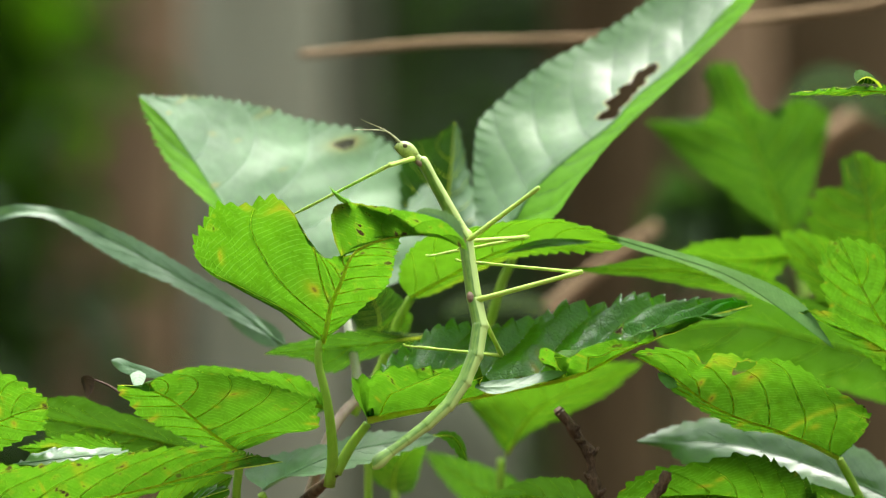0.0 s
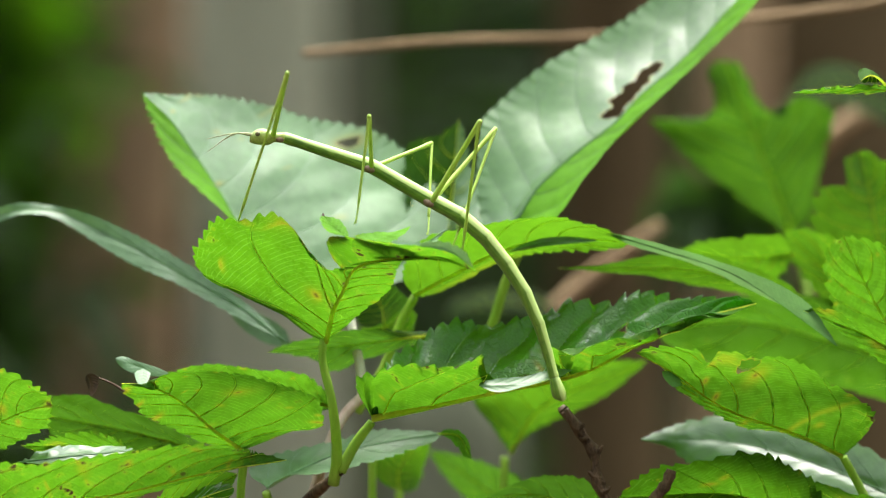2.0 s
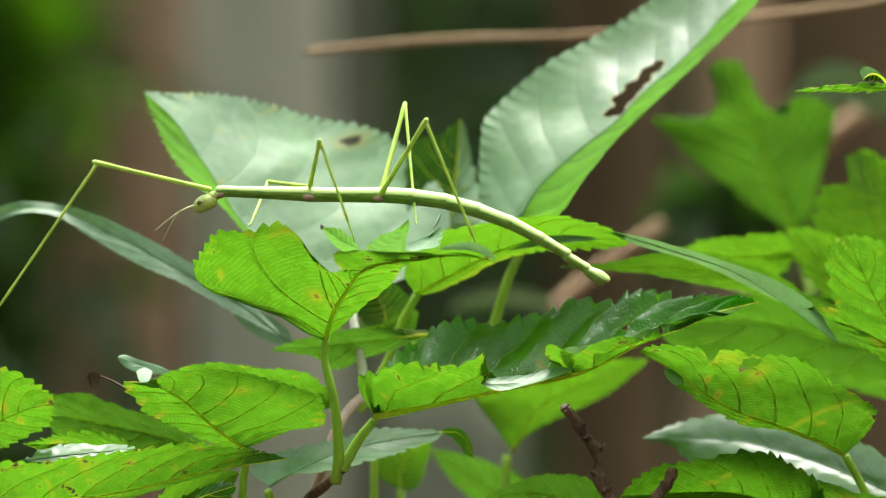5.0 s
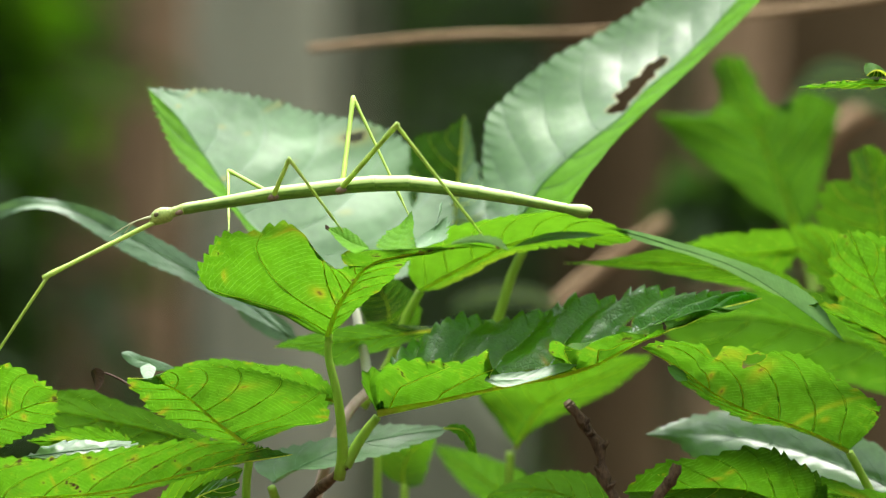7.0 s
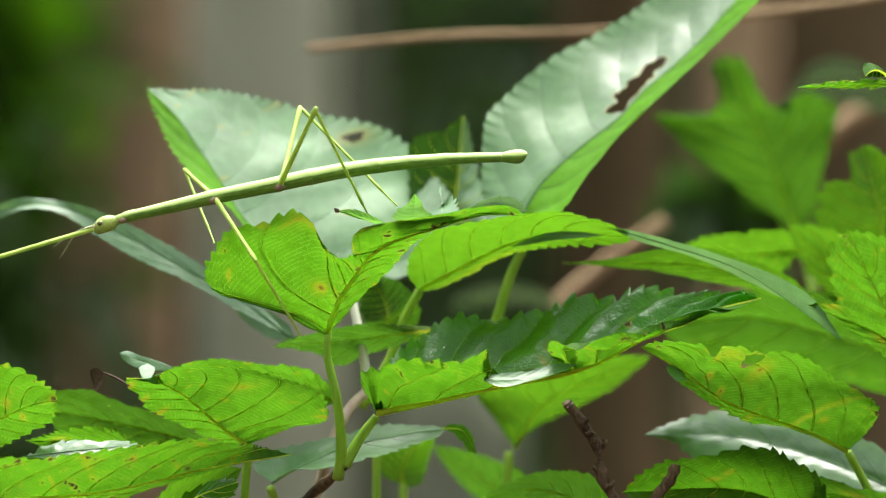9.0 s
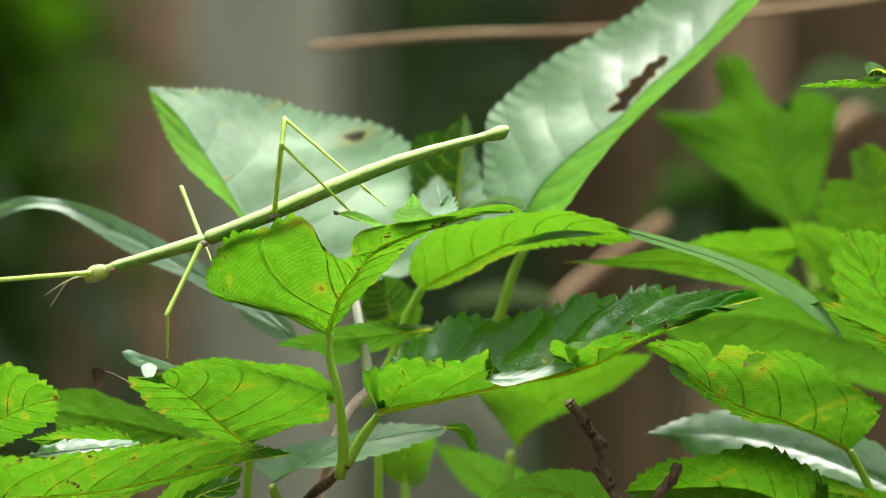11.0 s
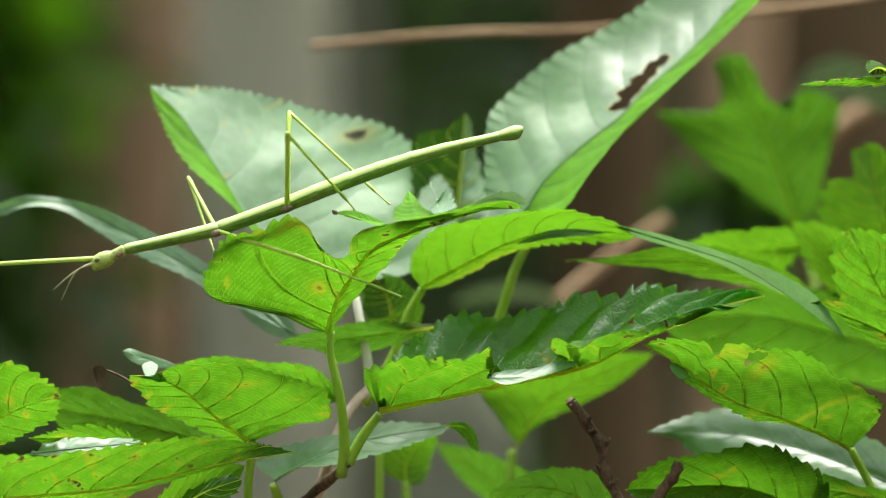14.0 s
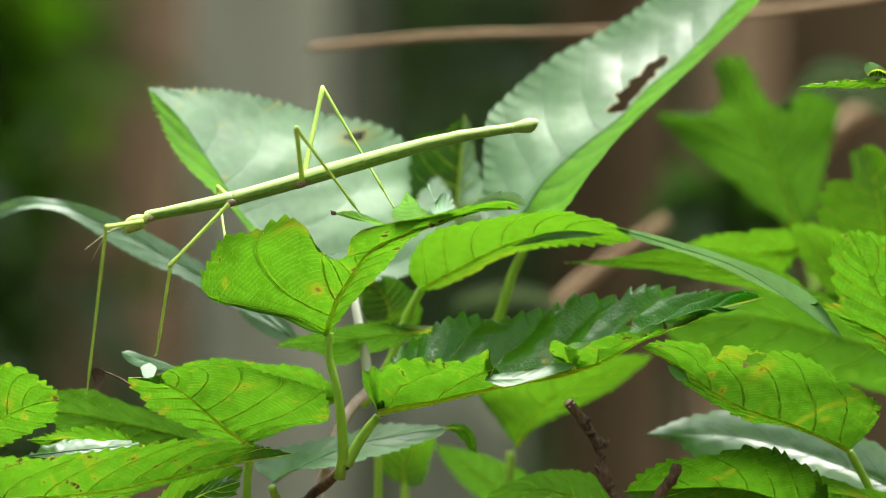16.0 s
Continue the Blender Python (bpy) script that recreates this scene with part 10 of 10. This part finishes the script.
    walk(INSECT['tibia_H_far'], [
        (0, pose(0.00573, 0.01972, -0.01176, 174.9, -4.9, -133.5)),
        (0.5, pose(0.01761, 0.01314, -0.00772, 174.5, 4.1, -86.2)),
        (0.7, pose(0.01915, 0.01307, 0.00026, 171.2, 26.9, -98.5)),
        (0.8, pose(0.01828, 0.01439, 0.00052, 171.5, 32.3, -97.9)),
        (1, pose(0.01850, 0.01407, 0.00053, 170.4, 36.3, -99.9)),
        (1.2, pose(0.01598, 0.01587, 0.00587, -163.9, 79.5, -71.8)),
        (1.5, pose(0.01523, 0.00918, 0.01402, 144.5, 51.2, -126.2)),
        (2, pose(0.01292, 0.01173, 0.01467, 146.1, 57.1, -124.3)),
        (2.5, pose(0.01108, 0.01428, 0.01414, 143.8, 44.4, -127.3)),
        (3, pose(0.00845, 0.01330, 0.01650, 159.3, 54.3, -107.0)),
        (3.5, pose(0.00843, 0.01212, 0.01725, 162.1, 53.5, -103.5)),
        (3.8, pose(0.00902, 0.01202, 0.01700, 157.6, 53.5, -109.1)),
        (4, pose(0.00796, 0.01091, 0.01809, 164.0, 55.4, -101.3)),
        (4.2, pose(0.00716, 0.01089, 0.01843, 167.7, 57.0, -96.8)),
        (4.5, pose(0.00679, 0.01110, 0.01847, 169.9, 57.1, -94.2)),
        (4.8, pose(0.00582, 0.01161, 0.01853, 175.5, 57.1, -87.5)),
        (5.1, pose(0.00448, 0.01227, 0.01855, -177.0, 56.6, -78.5)),
        (5.4, pose(0.00299, 0.01293, 0.01847, -169.2, 55.3, -69.1)),
        (5.7, pose(0.00162, 0.01349, 0.01831, -162.7, 53.5, -61.1)),
        (6, pose(0.00060, 0.01386, 0.01814, -158.4, 51.9, -55.8)),
        (6.3, pose(0.00021, 0.01399, 0.01806, -156.9, 51.2, -53.8)),
        (6.4, pose(0.00065, 0.01459, 0.01834, -156.5, 52.7, -53.3)),
        (6.5, pose(0.00133, 0.01497, 0.01833, -154.1, 56.2, -50.4)),
        (6.6, pose(0.00123, 0.01407, 0.01798, -155.0, 56.2, -51.5)),
        (6.8, pose(0.00156, 0.01370, 0.01819, -150.9, 56.6, -46.6)),
        (7, pose(0.00200, 0.01363, 0.01818, -148.0, 57.1, -43.1)),
        (7.5, pose(0.00121, 0.01498, 0.01732, -136.3, 48.2, -28.5)),
        (8, pose(0.00026, 0.01650, 0.01612, -136.1, 46.2, -28.2)),
        (8.3, pose(0.00304, 0.01693, 0.01535, -134.5, 45.5, -25.9)),
        (8.4, pose(0.00370, 0.01676, 0.01533, -132.6, 43.9, -23.3)),
        (8.5, pose(0.00437, 0.01656, 0.01532, -130.5, 42.4, -20.2)),
        (9, pose(0.00346, 0.01648, 0.01565, -131.9, 43.3, -22.2)),
        (9.2, pose(0.00200, 0.01655, 0.01587, -129.2, 42.4, -18.3)),
        (9.5, pose(0.00198, 0.01631, 0.01609, -129.6, 42.1, -18.9)),
        (9.8, pose(0.00194, 0.01568, 0.01662, -130.6, 41.5, -20.4)),
        (10.1, pose(0.00187, 0.01479, 0.01732, -131.9, 40.5, -22.4)),
        (10.4, pose(0.00180, 0.01378, 0.01803, -133.2, 39.4, -24.5)),
        (10.7, pose(0.00172, 0.01282, 0.01864, -134.4, 38.4, -26.4)),
        (11, pose(0.00166, 0.01209, 0.01905, -135.2, 37.6, -27.7)),
        (11.3, pose(0.00164, 0.01181, 0.01920, -135.5, 37.3, -28.2)),
        (11.5, pose(0.00072, 0.01292, 0.01868, -131.5, 40.2, -21.7)),
        (11.7, pose(0.00095, 0.01252, 0.01889, -133.1, 39.3, -24.2)),
        (12, pose(0.00051, 0.01256, 0.01890, -136.3, 39.0, -29.3)),
        (12.5, pose(0.00086, 0.01193, 0.01921, -133.6, 39.3, -25.0)),
        (13, pose(-0.00005, 0.01220, 0.01911, -132.0, 40.2, -22.5)),
        (13.5, pose(-0.00005, 0.01220, 0.01911, -132.5, 40.2, -23.3)),
        (14, pose(0.00004, 0.01296, 0.01868, -133.3, 39.9, -24.6)),
        (14.3, pose(0.00014, 0.01349, 0.01836, -132.7, 40.8, -23.6)),
        (14.5, pose(0.00024, 0.01382, 0.01815, -132.0, 41.7, -22.5)),
        (14.8, pose(0.00034, 0.01445, 0.01773, -130.1, 43.6, -19.8)),
        (15, pose(0.00034, 0.01490, 0.01741, -128.2, 45.2, -17.1)),
        (15.1, pose(0.00079, 0.01487, 0.01741, -129.8, 45.8, -19.2)),
        (15.2, pose(0.00126, 0.01467, 0.01753, -130.5, 46.8, -20.2)),
        (15.3, pose(0.00171, 0.01475, 0.01742, -131.2, 47.8, -21.2)),
        (15.5, pose(0.00194, 0.01441, 0.01764, -128.9, 48.1, -18.1)),
        (15.7, pose(0.00241, 0.01401, 0.01786, -129.4, 49.5, -18.8)),
        (16, pose(0.00375, 0.01223, 0.01873, -136.5, 56.2, -27.6)),
    ])
    walk(gnawed, [
        (0, pose(0.00759, -0.03000, 0.88245, -13.06, 6.30, -12.81)),
        (0.5, pose(0.00776, -0.03000, 0.88230, -12.43, 7.43, -12.24)),
        (1, pose(0.00812, -0.03000, 0.88225, -11.80, 7.68, -7.60)),
        (1.5, pose(0.00722, -0.03000, 0.88204, -4.71, 7.41, -14.28)),
        (2, pose(0.00729, -0.03000, 0.88203, -4.53, 6.78, -11.34)),
        (2.5, pose(0.00742, -0.03000, 0.88218, -4.03, 7.17, -10.56)),
        (3, pose(0.00695, -0.03000, 0.88223, -1.99, 4.53, -6.01)),
        (3.5, pose(0.00678, -0.03000, 0.88214, -2.61, 4.06, -7.53)),
        (4, pose(0.00673, -0.03000, 0.88203, -1.04, 3.97, -6.61)),
        (6.5, pose(0.00678, -0.03000, 0.88221, -0.15, 0.48, -0.79)),
        (7, pose(0.00650, -0.03000, 0.88211, 0.09, 0.09, 0.04)),
        (7.5, pose(0.00662, -0.03000, 0.88253, -2.85, -1.72, 5.15)),
        (8, pose(0.00656, -0.03000, 0.88243, -3.55, -2.51, 5.91)),
        (8.5, pose(0.00660, -0.03000, 0.88252, -5.04, -3.73, 7.98)),
        (9, pose(0.00657, -0.03000, 0.88257, -5.24, -4.14, 8.51)),
        (11.5, pose(0.00635, -0.03000, 0.88241, -3.32, -7.16, 9.96)),
        (12, pose(0.00634, -0.03000, 0.88254, -2.46, -7.70, 9.97)),
        (12.5, pose(0.00592, -0.03000, 0.88182, -4.05, -7.48, 8.99)),
        (13, pose(0.00590, -0.03000, 0.88226, -3.59, -7.90, 9.41)),
        (13.5, pose(0.00589, -0.03000, 0.88245, -3.55, -7.92, 9.47)),
        (14, pose(0.00607, -0.03000, 0.88240, -3.64, -7.99, 9.22)),
        (14.5, pose(0.00595, -0.03000, 0.88257, -4.10, -7.60, 8.78)),
        (15, pose(0.00602, -0.03000, 0.88228, -3.96, -7.45, 9.21)),
        (15.5, pose(0.00589, -0.03000, 0.88228, -4.18, -7.14, 9.15)),
        (16, pose(0.00612, -0.03000, 0.88233, -4.36, -7.45, 8.45)),
    ])
    walk(gnawed_end, [
        (0, pose(0.01485, -0.04822, 0.90018, -34.66, 20.04, -25.56)),
        (0.5, pose(0.01547, -0.04842, 0.89963, -34.26, 21.26, -24.91)),
        (1, pose(0.01732, -0.04795, 0.89935, -34.14, 21.87, -20.46)),
        (1.5, pose(0.01338, -0.05089, 0.89702, -19.41, 18.73, -21.10)),
        (2, pose(0.01434, -0.05056, 0.89708, -13.74, 14.31, -15.33)),
        (2.5, pose(0.01480, -0.05062, 0.89699, -11.71, 13.56, -13.77)),
        (3, pose(0.01514, -0.05045, 0.89685, -5.18, 7.39, -7.18)),
        (3.5, pose(0.01435, -0.05048, 0.89705, -6.40, 7.43, -8.96)),
        (4, pose(0.01451, -0.05076, 0.89642, -4.06, 6.71, -7.66)),
        (6.5, pose(0.01573, -0.05009, 0.89688, -2.02, 2.24, -1.41)),
        (7, pose(0.01564, -0.05002, 0.89677, 0.29, -0.18, -0.20)),
        (7.5, pose(0.01694, -0.04839, 0.89847, -0.28, -6.92, 6.31)),
        (8, pose(0.01687, -0.04809, 0.89872, -4.42, -4.38, 5.70)),
        (8.5, pose(0.01712, -0.04734, 0.89948, -7.96, -3.69, 9.21)),
        (9, pose(0.01712, -0.04720, 0.89965, -9.65, -3.17, 9.70)),
        (11.5, pose(0.01660, -0.04761, 0.89926, -7.42, -6.03, 11.35)),
        (12, pose(0.01652, -0.04786, 0.89916, -6.50, -6.79, 11.91)),
        (12.5, pose(0.01572, -0.04760, 0.89895, -8.11, -6.38, 12.17)),
        (13, pose(0.01575, -0.04767, 0.89929, -7.60, -6.49, 13.58)),
        (13.5, pose(0.01575, -0.04767, 0.89946, -7.59, -6.38, 14.47)),
        (14, pose(0.01582, -0.04769, 0.89945, -7.82, -6.48, 15.00)),
        (14.5, pose(0.01565, -0.04762, 0.89972, -8.32, -6.04, 15.23)),
        (15, pose(0.01590, -0.04758, 0.89937, -8.54, -6.44, 16.09)),
        (15.5, pose(0.01583, -0.04752, 0.89941, -8.93, -6.35, 16.44)),
        (16, pose(0.01573, -0.04760, 0.89955, -9.06, -6.15, 16.25)),
    ])


motions()
